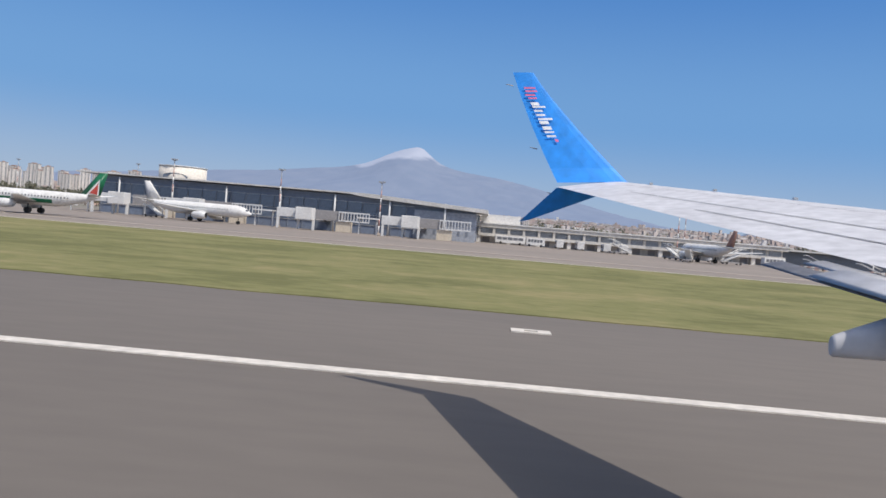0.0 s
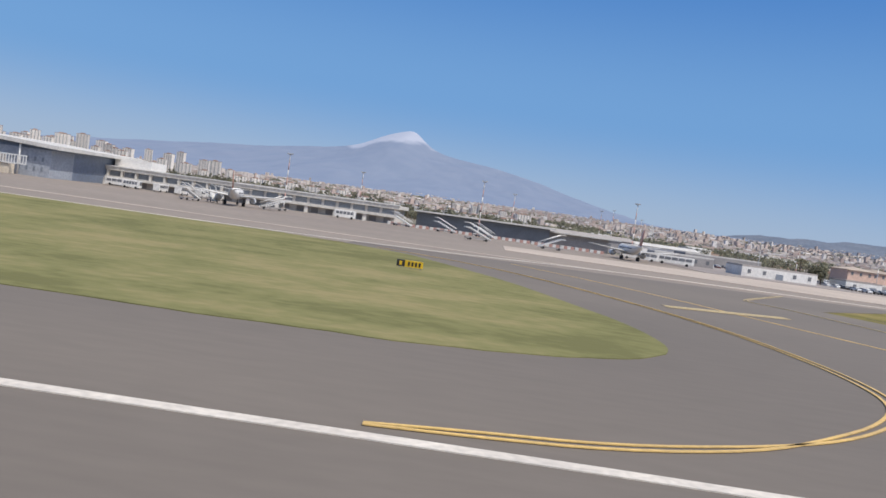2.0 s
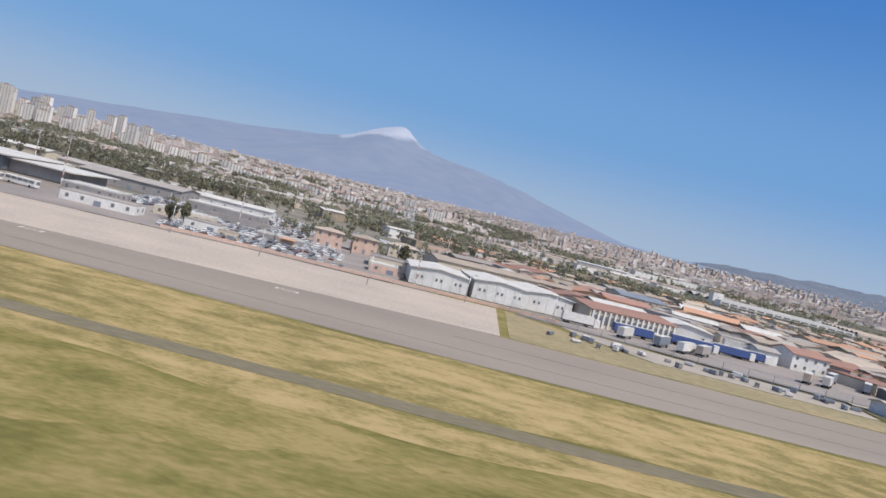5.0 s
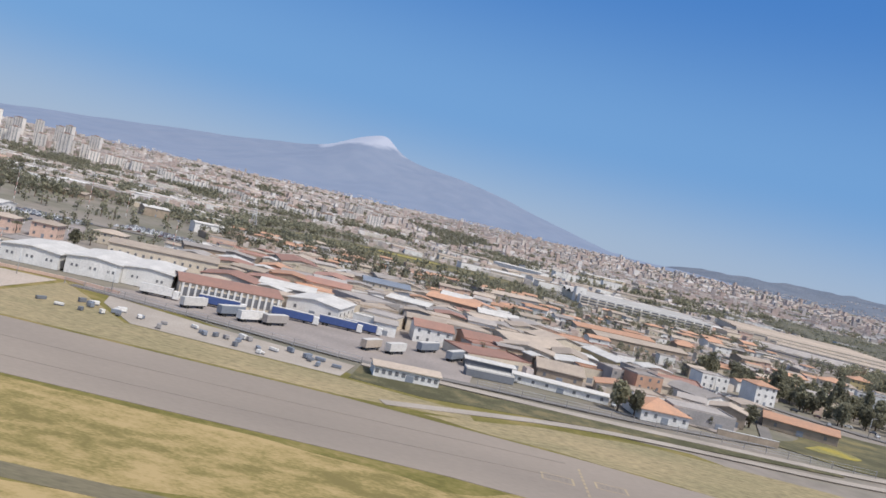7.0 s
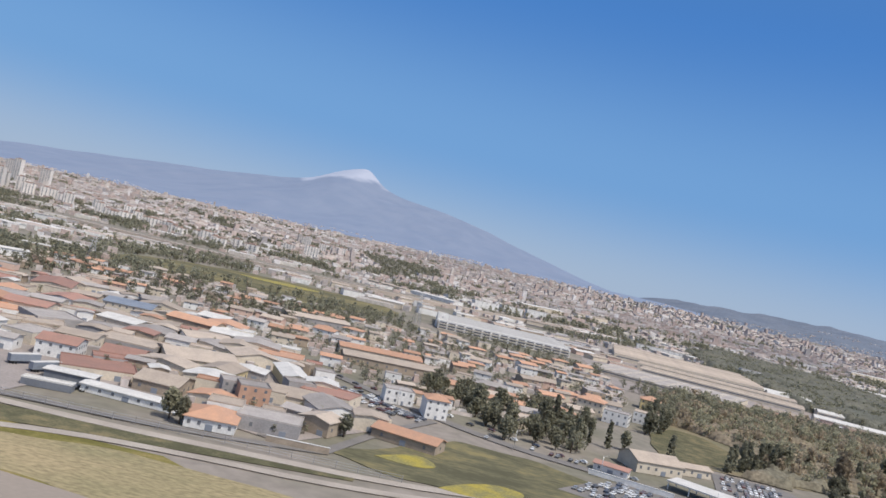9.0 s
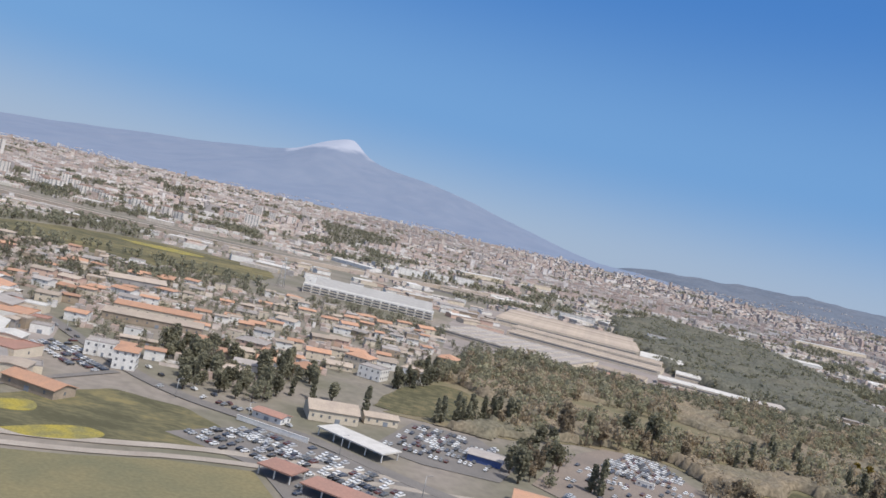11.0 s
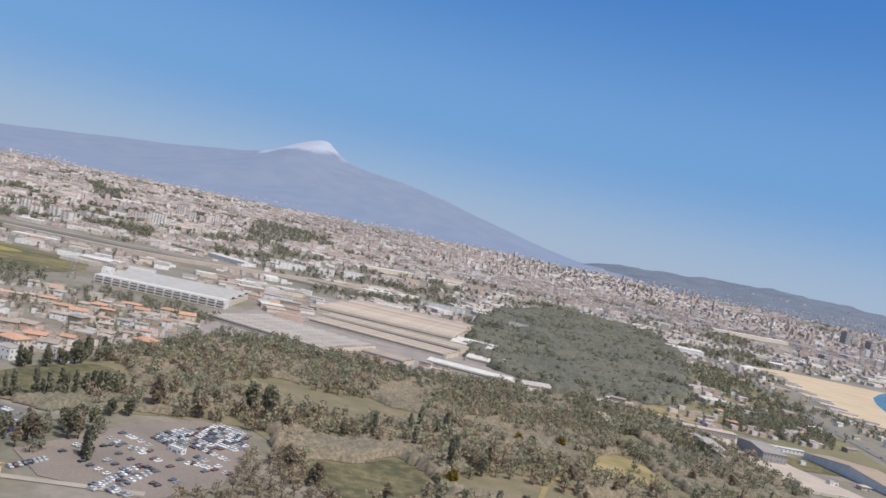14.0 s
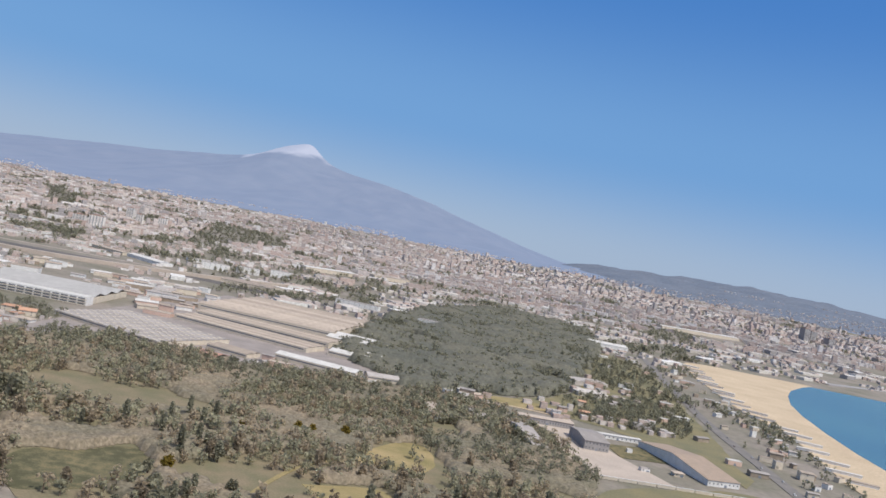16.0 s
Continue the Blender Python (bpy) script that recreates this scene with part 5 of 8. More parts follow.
    for k in range(26):
        u = length * (0.30 - 0.58 * k / 25)
        for s in (-1, 1):
            box(win, u - 0.045, u + 0.045, s * r * 0.985 - 0.03, s * r * 0.985 + 0.03, r * 2.12, r * 2.12 + 0.13)
    part("cabin_windows", win, M["pane"], ob)
    part("cockpit_glass", boxes((length * 0.452, length * 0.47, -r * 0.45, r * 0.45, r * 2.15, r * 2.42)), M["pane"], ob)
    return ob


airliner("white airliner with a green, white and red tail", -37.4, 66, 180, 11.6, "green", "green", "red")
airliner("white airliner parked at the terminal", -34.5, 96, -8, 13.5, "white")
airliner("white airliner with a red tail on the apron", 26, 104, 103, 13.5, "roof_red")
airliner("white airliner with a pale red tail beside the hall", 76.6, 109.5, 93, 12.5, "mast_red")


def stairs(x, y, rz):
    ob = thing("boarding_stairs", "white mobile boarding stairs on the apron", "boarding stairs", pose(x, y, 0.05, 0, 0, rz), "boarding stairs")
    bm = bmesh.new()
    for k in range(9):
        box(bm, -1.6 + 0.3 * k, -1.3 + 0.3 * k, -0.35, 0.35, 0.2 + 0.13 * k, 0.36 + 0.13 * k)
    part("steps", bm, M["steel_white"], ob)
    for s in (-0.38, 0.38):
        part("rail", tubes(((-1.6, s, 0.75), (1.1, s, 1.95), 0.04, 0.04, 6), ((1.1, s, 1.95), (1.7, s, 1.95), 0.04, 0.04, 6)), M["white"], ob)
    part("platform", boxes((1.1, 1.7, -0.4, 0.4, 1.35, 1.45)), M["steel_white"], ob)
    part("chassis", boxes((-1.5, 1.5, -0.42, 0.42, 0.14, 0.3)), M["grey"], ob)
    for a in (-1.0, 1.0):
        for b in (-0.4, 0.4):
            share("wheel", WHEEL, ob, a, b, 0.14)
    return ob


def bus(x, y, rz, label="white apron bus with dark windows", paint="white", length=4.4):
    ob = thing("bus", label, "bus", pose(x, y, 0.05, 0, 0, rz), "apron vehicles")
    part("body", boxes((-length / 2, length / 2, -0.5, 0.5, 0.16, 1.2), bevel=0.06), M[paint], ob)
    for s in (-0.505, 0.505):
        for k in range(5):
            u = -length / 2 + 0.25 + (length - 0.5) * k / 5
            part("window", boxes((u, u + (length - 0.5) / 5 - 0.08, s - 0.008, s + 0.008, 0.62, 1.02)), M["pane"], ob)
    part("windscreen", boxes((length / 2 - 0.01, length / 2 + 0.012, -0.42, 0.42, 0.55, 1.05)), M["pane"], ob)
    for a in (-0.32, 0.32):
        for b in (-0.46, 0.46):
            share("wheel", WHEEL, ob, a * length, b, 0.18, s=(1.2, 1.2, 1.2))
    return ob


for x_, y_, r_ in ((45.5, 121, 160), (17.5, 117, 200), (22.5, 106, 120), (30, 107, 20), (52, 119, 170), (57.5, 121, 150), (-40.5, 98, 150), (57, 98, 200), (22.5, 98, 250), (29.5, 112, 20), (66, 104, 10)):
    stairs(x_, y_, r_)
for x_, y_, r_, l_ in ((2.5, 123, 5, 4.4), (9.5, 121, 90, 3.4), (12.5, 121.5, 90, 3.4), (16, 120, 90, 3.2), (18.5, 120, 90, 2.2), (6, 119, 0, 2.6), (-5.3, 118, 85, 2.2), (79, 116, -4, 5.2), (84, 117, -6, 5.2), (38, 116, 10, 3.0)):
    bus(x_, y_, r_, length=l_)


def barrier(x, y, rz):
    ob = thing("barrier", "red and white plastic traffic barrier", "barrier", pose(x, y, 0.03, 0, 0, rz), "apron barriers")
    for k in range(4):
        part("block", boxes((-1.0 + 0.5 * k, -0.52 + 0.5 * k, -0.13, 0.13, 0, 0.42), bevel=0.03), M["mast_red" if k % 2 else "white"], ob)
    return ob


for k in range(15):
    barrier(44 + 2.15 * k, 124.5 - 0.12 * k, -3)


def ground_sign(x, y, s, face="sign_yellow", label="yellow and black illuminated taxiway sign on the grass"):
    ob = thing("taxiway_sign", label, "airfield sign", pose(x, y, 0.0) @ Matrix.Diagonal((s, s, s, 1)), "taxiway signs")
    part("panel", boxes((-0.35, 0.85, -0.08, 0.08, 0.12, 0.55)), M[face], ob)
    part("panel", boxes((-0.9, -0.36, -0.08, 0.08, 0.12, 0.55)), M["black"], ob)
    for k in range(4 if face == "sign_yellow" else 0):
        part("letter_bar", boxes((-0.15 + 0.24 * k, -0.02 + 0.24 * k, -0.1, -0.08, 0.2, 0.47)), M["black"], ob)
    part("letter_bar", boxes((-0.72, -0.54, -0.1, -0.08, 0.2, 0.47)), M[face], ob)
    for a in (-0.7, 0.0, 0.7):
        part("leg", boxes((a - 0.03, a + 0.03, -0.03, 0.03, -0.02, 0.13)), M["grey"], ob)
    return ob


ground_sign(22.1, 19.0, 0.30)
for x_, y_, s_ in ((55.4, 34.2, 0.62), (81.2, 46.3, 0.62)):
    ground_sign(x_, y_, s_)

# ---- the wing of the departing aircraft, over the runway ----
M["wing_grey"] = mat("wing_grey", (0.56, 0.55, 0.56), 0.6, (0.51, 0.50, 0.51), 1.2, 10, 0.02)
M["wing_blue"] = mat("wing_blue", (0.012, 0.27, 0.80), 0.55, (0.010, 0.25, 0.75), 1.5, 8, 0.0)
M["seam"] = mat("seam", (0.26, 0.26, 0.28), 0.7, scale=2.0)
M["mark_white"] = mat("mark_white", (0.85, 0.85, 0.85), 0.5, scale=2.0, bump=0.0)
M["mark_pink"] = mat("mark_pink", (0.75, 0.16, 0.30), 0.5, scale=2.0, bump=0.0)


def lead(y):
    return Vector((0.96 + 0.52 * (6.9 - y), y, 1.97 - 0.092 * (6.9 - y)))


def trail(y):
    return Vector((0.46 + 0.245 * (6.9 - y), y, 1.89 - 0.113 * (6.9 - y)))


AIRFOIL = ((0.0, 0.0), (0.06, 0.035), (0.2, 0.06), (0.45, 0.062), (0.75, 0.032), (1.0, 0.003), (0.75, -0.01), (0.45, -0.035), (0.2, -0.04), (0.06, -0.026))


def section(a, b, up, thick=1.0):
    """A wing section from its leading point a to its trailing point b."""
    c = (b - a).length
    return [tuple(a + (b - a) * s + up * (w * c * thick)) for s, w in AIRFOIL]


def on_wing(y, s, lift=0.004):
    a, b = lead(y), trail(y)
    w = float(np.interp(s, [0, 0.06, 0.2, 0.45, 0.75, 1.0], [0, 0.035, 0.06, 0.062, 0.032, 0.003]))
    return a + (b - a) * s + Vector((0, 0, 0.22 * w * (b - a).length + lift))


def seam(rows, width):
    """A thin dark joint line over the wing's upper skin."""
    bm = bmesh.new()
    last = None
    for y, s in rows:
        p, q = on_wing(y, s), on_wing(y, s + width)
        v = [bm.verts.new(p), bm.verts.new(q)]
        if last:
            bm.faces.new((last[0], last[1], v[1], v[0]))
        last = v
    bmesh.ops.recalc_face_normals(bm, faces=bm.faces)
    return bm


def aircraft_wing():
    ob = thing("aircraft_wing", "light grey airliner wing with a bright blue split winglet", "aircraft wing", pose(0, 0, 0))
    up = Vector((0, 0, 1))
    part("wing_skin", loft([section(lead(y), trail(y), up, 0.22) for y in (6.86, 6.3, 5.5, 4.7, 3.9, 3.1, 2.4)], smooth=False), M["wing_grey"], ob)
    part("seam", seam([(6.55, 0.30), (5.6, 0.27), (4.6, 0.24), (2.4, 0.20)], 0.006), M["seam"], ob)
    part("seam", seam([(6.1, 0.62), (5.2, 0.60), (4.4, 0.58), (2.4, 0.55)], 0.010), M["seam"], ob)
    part("seam", seam([(5.0, 0.80), (4.3, 0.78), (2.4, 0.76)], 0.010), M["seam"], ob)
    for k in range(4):
        p = on_wing(6.5 - 0.62 * k, 0.05)
        part("leading_edge_bolt", boxes((p.x - 0.012, p.x + 0.012, p.y - 0.012, p.y + 0.012, p.z, p.z + 0.014)), M["metal"], ob)
    # winglet, upper and lower blades
    side = Vector((0, -1, 0.1))
    rows = []
    for t in np.linspace(0, 1, 9):
        k = t ** 0.8
        rear = Vector((0.47 - 0.42 * t - 0.02 * math.sin(math.pi * t), 6.86 + 0.20 * k, 1.92 + 0.88 * t))
        front = Vector((1.02 * (1 - t) ** 1.12 + 0.215 * (1 - (1 - t) ** 1.12), 6.86 + 0.20 * k, 1.965 + 0.845 * t))
        rows.append(section(front, rear, side, 0.3))
    upper = part("upper_winglet", loft(rows, smooth=False), M["wing_blue"], ob, "bright blue upper winglet")

    def mark_on(name, t0, t1, s0, s1, material):
        bm = bmesh.new()
        v = []
        for t, s in ((t0, s0), (t1, s0), (t1, s1), (t0, s1)):
            k = t ** 0.8
            rear = Vector((0.47 - 0.42 * t - 0.02 * math.sin(math.pi * t), 6.86 + 0.20 * k, 1.92 + 0.88 * t))
            front = Vector((1.02 * (1 - t) ** 1.12 + 0.215 * (1 - (1 - t) ** 1.12), 6.86 + 0.20 * k, 1.965 + 0.845 * t))
            v.append(bm.verts.new(rear + (front - rear) * s + Vector((0, -0.016 - 0.006 * (1 - t), 0))))
        bm.faces.new(v)
        bmesh.ops.recalc_face_normals(bm, faces=bm.faces)
        return part(name, bm, M[material], upper)

    for t0, t1, s0, s1, m_ in ((0.86, 0.845, 0.22, 0.66, "mark_pink"), (0.83, 0.815, 0.22, 0.66, "mark_pink"), (0.795, 0.78, 0.16, 0.50, "mark_pink"), (0.765, 0.75, 0.22, 0.50, "mark_pink"), (0.72, 0.69, 0.22, 0.46, "mark_white"), (0.685, 0.67, 0.22, 0.60, "mark_white"), (0.65, 0.632, 0.22, 0.45, "mark_white"), (0.612, 0.594, 0.22, 0.45, "mark_white"), (0.575, 0.558, 0.22, 0.58, "mark_white"), (0.55, 0.52, 0.22, 0.43, "mark_white"), (0.50, 0.47, 0.22, 0.42, "mark_white"), (0.455, 0.44, 0.22, 0.42, "mark_white"), (0.42, 0.403, 0.22, 0.41, "mark_white")):
        mark_on("logo_bar", t0, t1, s0, s1, m_)
    mark_on("logo_dot", 0.385, 0.36, 0.34, 0.40, "mark_pink")
    rows = []
    for t in np.linspace(0, 1, 5):
        front = Vector((0.93 - 0.65 * t, 6.88 + 0.16 * t, 1.90 - 0.29 * t))
        rear = Vector((0.47 - 0.27 * t, 6.88 + 0.16 * t, 1.88 - 0.29 * t))
        rows.append(section(front, rear, side, 0.3))
    part("lower_winglet", loft(rows, smooth=False), M["wing_blue"], ob, "blue lower winglet in its own shade")
    for t in (0.86, 0.30, -0.1):
        x, z = 0.06 + (0.86 - t) * 0.42, 1.92 + 0.88 * t
        part("static_wick", tubes(((x, 6.98, z), (x - 0.06, 6.98, z + 0.01), 0.005, 0.003, 5)), M["grey"], ob)
    # flap let down behind the trailing edge, and its track fairing
    def flap(y0, y1, drop, gap, chord, name):
        rows = []
        for y in (y0, y1):
            b = trail(y)
            a = b + Vector((-gap + 0.06, 0, -0.03))
            rows.append(section(a, a + Vector((-chord, 0, -drop)), up, 0.9))
        return part(name, loft(rows), M["wing_grey"], ob)

    flap(3.50, 2.4, 0.015, 0.05, 0.10, "flap_vane")
    flap(3.25, 2.4, 0.03, 0.13, 0.15, "flap")
    part("flap_gap", loft([section(trail(3.6) + Vector((-0.10, 0, -0.055)), trail(3.6) + Vector((-0.2, 0, -0.075)), up, 0.4), section(trail(2.4) + Vector((-0.10, 0, -0.055)), trail(2.4) + Vector((-0.2, 0, -0.075)), up, 0.4)]), M["seam"], ob)
    rows = []
    for x, r, z in ((1.12, 0.028, 1.205), (1.13, 0.034, 1.206), (1.4, 0.085, 1.265), (1.8, 0.125, 1.34), (2.3, 0.12, 1.42), (2.7, 0.03, 1.46)):
        rows.append([(x, 2.95 + 0.7 * r * math.cos(a), z + 1.1 * r * math.sin(a)) for a in np.linspace(0, 2 * math.pi, 14, endpoint=False)])
    part("flap_track_fairing", loft(rows), M["wing_grey"], ob, "grey canoe-shaped flap fairing")
    return ob


aircraft_wing()

# ---- behind the airport: offices, car parks, workshops ----
TAKEN = []


def claim(x, y, w, d):
    TAKEN.append((x, y, max(w, d) * 0.42 + min(w, d) * 0.16))


def put(name, label, category, x, y, w, d, h, rz=0, **more):
    claim(x, y, w, d)
    return building(name, label, category, x, y, w, d, h, rz, **more)


# pink hip-roofed villas by the fence
put("villa", "salmon-pink two-storey villa with a tiled hip roof", "villa", 122.6, 152, 5.0, 5.0, 2.9, 12, wall="pink", roof="hip", cover="roof_tan", pitch=0.12, storeys=2, step=1.3)
put("villa", "salmon-pink two-storey villa with a tiled hip roof", "villa", 128.6, 157, 4.8, 5.4, 2.9, 12, wall="pink", roof="hip", cover="roof_tan", pitch=0.12, storeys=2, step=1.3)
put("kiosk", "small brick-red kiosk among parked cars", "kiosk", 121.2, 127, 1.9, 1.7, 1.2, 5, wall="brick", roof="hip", cover="roof_tile", step=1.5)
put("long_shed", "long white-roofed storage shed", "shed", 94, 186, 18, 7, 2.0, 4, wall="white", cover="roof_white", pitch=0.08, step=3)
put("low_office", "low white office with a flat roof", "office", 96.8, 116, 10.5, 5, 1.3, 8, wall="white", roof="flat", cover="roof_grey", step=1.8)
put("low_office", "low cream office with a flat roof", "office", 110.2, 121, 5.2, 4.5, 1.1, 6, wall="white", roof="flat", cover="roof_grey", step=1.8)
put("low_office", "low grey office with a flat roof", "office", 88, 132, 9, 6, 1.4, 0, wall="grey", roof="flat", cover="roof_white", step=1.8)
put("warehouse", "grey warehouse with a pale roof", "warehouse", 76, 176, 22, 12, 2.2, 2, wall="grey", cover="roof_grey", pitch=0.06, step=3)
put("warehouse", "grey warehouse with a flat pale roof", "warehouse", 101, 160, 14, 8, 1.8, 3, wall="grey", roof="flat", cover="roof_white", step=3)
put("warehouse", "low grey warehouse behind the hall", "warehouse", 60, 190, 16, 10, 2.2, 2, wall="cream", cover="roof_grey", pitch=0.06, step=3)
put("low_office", "low cream office with a dark window band and flat roof", "office", 103.5, 131, 9.5, 4.2, 1.2, 10, wall="cream", roof="flat", cover="roof_white", step=1.6)
put("low_office", "small cream gatehouse among parked cars", "gatehouse", 115.2, 116.4, 2.6, 2.2, 0.9, 6, wall="cream", roof="flat", cover="roof_tan", step=1.2)
put("canopy_shed", "pale sheet-roofed canopy over parked cars", "canopy", 118.5, 133.5, 7.5, 2.6, 0.9, 6, wall="grey", roof="flat", cover="roof_white", step=0)
put("canopy_shed", "long grey sheet-roofed canopy over parked cars", "canopy", 106.5, 150, 11, 2.6, 1.0, 5, wall="grey", roof="flat", cover="roof_grey", step=0)
put("low_hall", "low pale hall with a flat roof beside the hangar", "hall", 136.8, 124.6, 4.2, 4.6, 1.2, 8, wall="pink", roof="flat", cover="roof_white", step=2)
put("low_house", "cream house with a pale roof behind the villas", "house", 134.5, 172, 6, 5, 2.4, 10, wall="cream", roof="hip", cover="roof_tan", pitch=0.14, storeys=2, step=1.4)
structure("boundary_wall", ribbon([(109, 107.2), (120, 110.2), (135, 111.6), (154.6, 114.6), (163, 113.4)], 0.25, 0.0, 0.42), M["pink"], "low pale pinkish boundary wall along the concrete pad", "wall")
put("garage_block", "low cream garage block beside the hangars", "garage", 136, 136, 6, 8, 1.5, 8, wall="cream", roof="flat", cover="roof_grey", step=1.6)
put("depot", "tan-roofed depot with a ribbed front", "depot", 151, 160, 20, 11, 2.6, 18, wall="cream", cover="roof_tan", pitch=0.05, step=1.4)


def ribbed_factory():
    x, y, w, d, h = 172.8, 130.5, 15.5, 11.0, 2.6
    claim(x, y, w, d)
    ob = building("factory", "cream ribbed factory with a red low-pitched roof", "factory", x, y, w, d, h, 24, wall="cream", roof="gable", cover="roof_red", pitch=0.06, step=0)
    rib = mesh_of("wall_rib", boxes((-0.16, 0.16, -0.22, 0.0, 0, h - 0.05)), M["white"])
    slot = mesh_of("window_slot", boxes((-0.3, 0.3, -0.04, 0.02, 0, 1.3)), M["pane"])
    for k in range(16):
        share("wall_rib", rib, ob, -w / 2 + 0.5 + 0.97 * k, -d / 2 - 0.002, 0)
        if k < 15:
            share("window_slot", slot, ob, -w / 2 + 0.98 + 0.97 * k, -d / 2 - 0.01, 0.6)
    for k in range(10):
        share("wall_rib", rib, ob, w / 2 + 0.002, -d / 2 + 0.6 + 1.05 * k, 0, 90)
    return ob


ribbed_factory()
put("shed", "white metal shed with a ridged roof", "shed", 186, 143, 9, 12, 2.2, -4, wall="white", cover="roof_white", pitch=0.07, along="y", step=2.5)
put("shed", "red-roofed workshop with balconies beside the yard", "workshop", 205.5, 140.5, 6.5, 7, 2.6, 10, wall="white", cover="roof_red", pitch=0.12, storeys=2, step=1.4)
put("shed", "red-roofed open brick workshop", "workshop", 214, 147, 7, 8, 1.9, 12, wall="brick", cover="roof_red", pitch=0.1, step=2)
put("cottage_row", "long white single-storey airfield cottage with small windows", "cottage", 204.8, 102.2, 8.2, 3.6, 1.3, 13, wall="white", roof="gable", cover="roof_tan", pitch=0.1, step=0.8)
put("shelter", "white-roofed open shelter over vehicles", "shelter", 215.6, 117.5, 7.0, 2.0, 1.0, 12, wall="dark", roof="flat", cover="roof_white", step=0)
put("shelter", "dark shed with a white sheet roof", "shed", 215.6, 124.6, 7.4, 3.0, 1.3, 6, wall="dark", cover="roof_white", pitch=0.05, step=0)
put("long_roof", "long white sheet-roofed store", "store", 226.2, 121.2, 14.0, 3.0, 1.1, -3, wall="white", cover="roof_white", pitch=0.08, step=2)
put("shed", "tan-roofed workshop with an open front", "workshop", 226.8, 133, 7.2, 8.5, 1.7, 0, wall="stone", cover="roof_tan", pitch=0.12, step=2)
put("workshop", "ochre-yellow gabled workshop among sheds", "workshop", 230.6, 152, 6.2, 9.0, 2.1, -4, wall="yellow", cover="roof_tan", pitch=0.12, along="y", step=2)
put("workshop", "bright yellow gabled shed with a dark door", "workshop", 240.2, 166, 5.2, 14.0, 2.0, 22, wall="yellow", cover="roof_white", pitch=0.12, along="y", step=4)
put("brick_house", "unfinished brick house of three storeys", "house", 240.4, 135.4, 5.0, 4.6, 3.8, 24, wall="brick", roof="flat", cover="roof_grey", storeys=3, step=1.5)
put("brick_house", "bare concrete house with open balconies", "house", 236.4, 137.6, 4.0, 4.6, 3.4, 24, wall="grey", roof="flat", cover="roof_grey", storeys=3, step=1.2)
put("farmhouse", "white farmhouse with an orange tiled roof", "farmhouse", 239.6, 118.5, 7.0, 7.4, 1.6, 10, wall="white", roof="hip", cover="roof_tile", pitch=0.18, step=1.4)
put("arcade_store", "long warehouse with an arcaded front and brown roof", "warehouse", 222.6, 160.5, 13.5, 13.0, 1.9, 30, wall="cream", cover="roof_tan", pitch=0.08, step=1.3)
put("grey_shed", "grey metal-clad shed with a flat roof", "shed", 190.6, 165, 9.5, 10, 2.3, 50, wall="grey", roof="flat", cover="roof_grey", step=3)
put("solar_house", "cream two-storey workshop with solar panels on its roof", "workshop", 189.6, 207, 11.5, 12.0, 2.6, 10, wall="cream", cover="slate", pitch=0.06, storeys=2, step=1.6)
put("red_shed", "long cream shed with a dark red roof", "shed", 164.6, 216, 9.5, 16.0, 2.2, 20, wall="cream", cover="roof_red", pitch=0.08, along="y", step=2)
put("long_store", "very long store with a brown sheet roof", "store", 255, 217, 25, 9, 2.0, 14, wall="stone", cover="roof_tan", pitch=0.08, step=2.4)
put("long_store", "very long store with a faded pink roof", "store", 250.5, 232, 23, 9, 2.0, 14, wall="cream", cover="roof_tile", pitch=0.08, step=2.4)
put("long_store", "long open-sided store with a brown roof", "store", 222.5, 280, 21, 12, 2.4, 26, wall="grey", cover="roof_tan", pitch=0.06, step=2.4)
put("stone_barn", "ruined stone barn with a bare gable", "barn", 253.2, 130, 5.4, 5.2, 2.2, -18, wall="stone", cover="roof_tan", pitch=0.12, along="y", step=2)
put("stone_barn", "small grey stone outbuilding", "barn", 248.6, 134.5, 4.2, 4.4, 1.8, -12, wall="grey", cover="roof_grey", pitch=0.12, step=2)
put("red_barn", "long low barn with a red tiled roof", "barn", 266.8, 136, 11.2, 5.0, 1.5, -17, wall="stone", cover="roof_tile", pitch=0.16, step=3)
put("white_house", "white three-storey house with a tiled roof", "house", 269.4, 164.8, 4.4, 5.4, 3.8, 14, wall="white", roof="hip", cover="roof_tile", pitch=0.14, storeys=3, step=1.3)
put("white_house", "white flat-roofed house on the main road", "house", 261.5, 171, 6.0, 5.0, 2.9, 14, wall="white", roof="flat", cover="roof_grey", storeys=2, step=1.3)
put("cottage", "cream cottage with a wide brown tiled roof", "cottage", 312.2, 163.2, 9.8, 7.6, 2.1, 18, wall="cream", roof="gable", cover="roof_tan", pitch=0.16, step=1.6)
put("cottage", "low annex with a brown tiled roof", "cottage", 321.5, 168.5, 7.0, 4.0, 1.5, 18, wall="cream", roof="gable", cover="roof_tan", pitch=0.14, step=1.6)
put("cottage", "small hut with a red roof beside the road", "hut", 303, 151.8, 6.2, 3.4, 1.2, -20, wall="white", roof="gable", cover="roof_red", pitch=0.12, step=1.6)
put("bungalow", "bungalow with a bright orange tiled roof", "bungalow", 299, 203.5, 6.4, 6.0, 1.3, -20, wall="cream", roof="hip", cover="roof_tile", pitch=0.2, step=1.6)
put("white_house", "white two-storey house with terraces", "house", 314.5, 215, 6.4, 5.6, 3.0, -18, wall="white", roof="flat", cover="roof_grey", storeys=2, step=1.3)
put("white_house", "white two-storey house with a tiled roof", "house", 309.5, 226, 7.0, 6.0, 3.2, -18, wall="cream", roof="hip", cover="roof_tile", pitch=0.18, storeys=2, step=1.3)
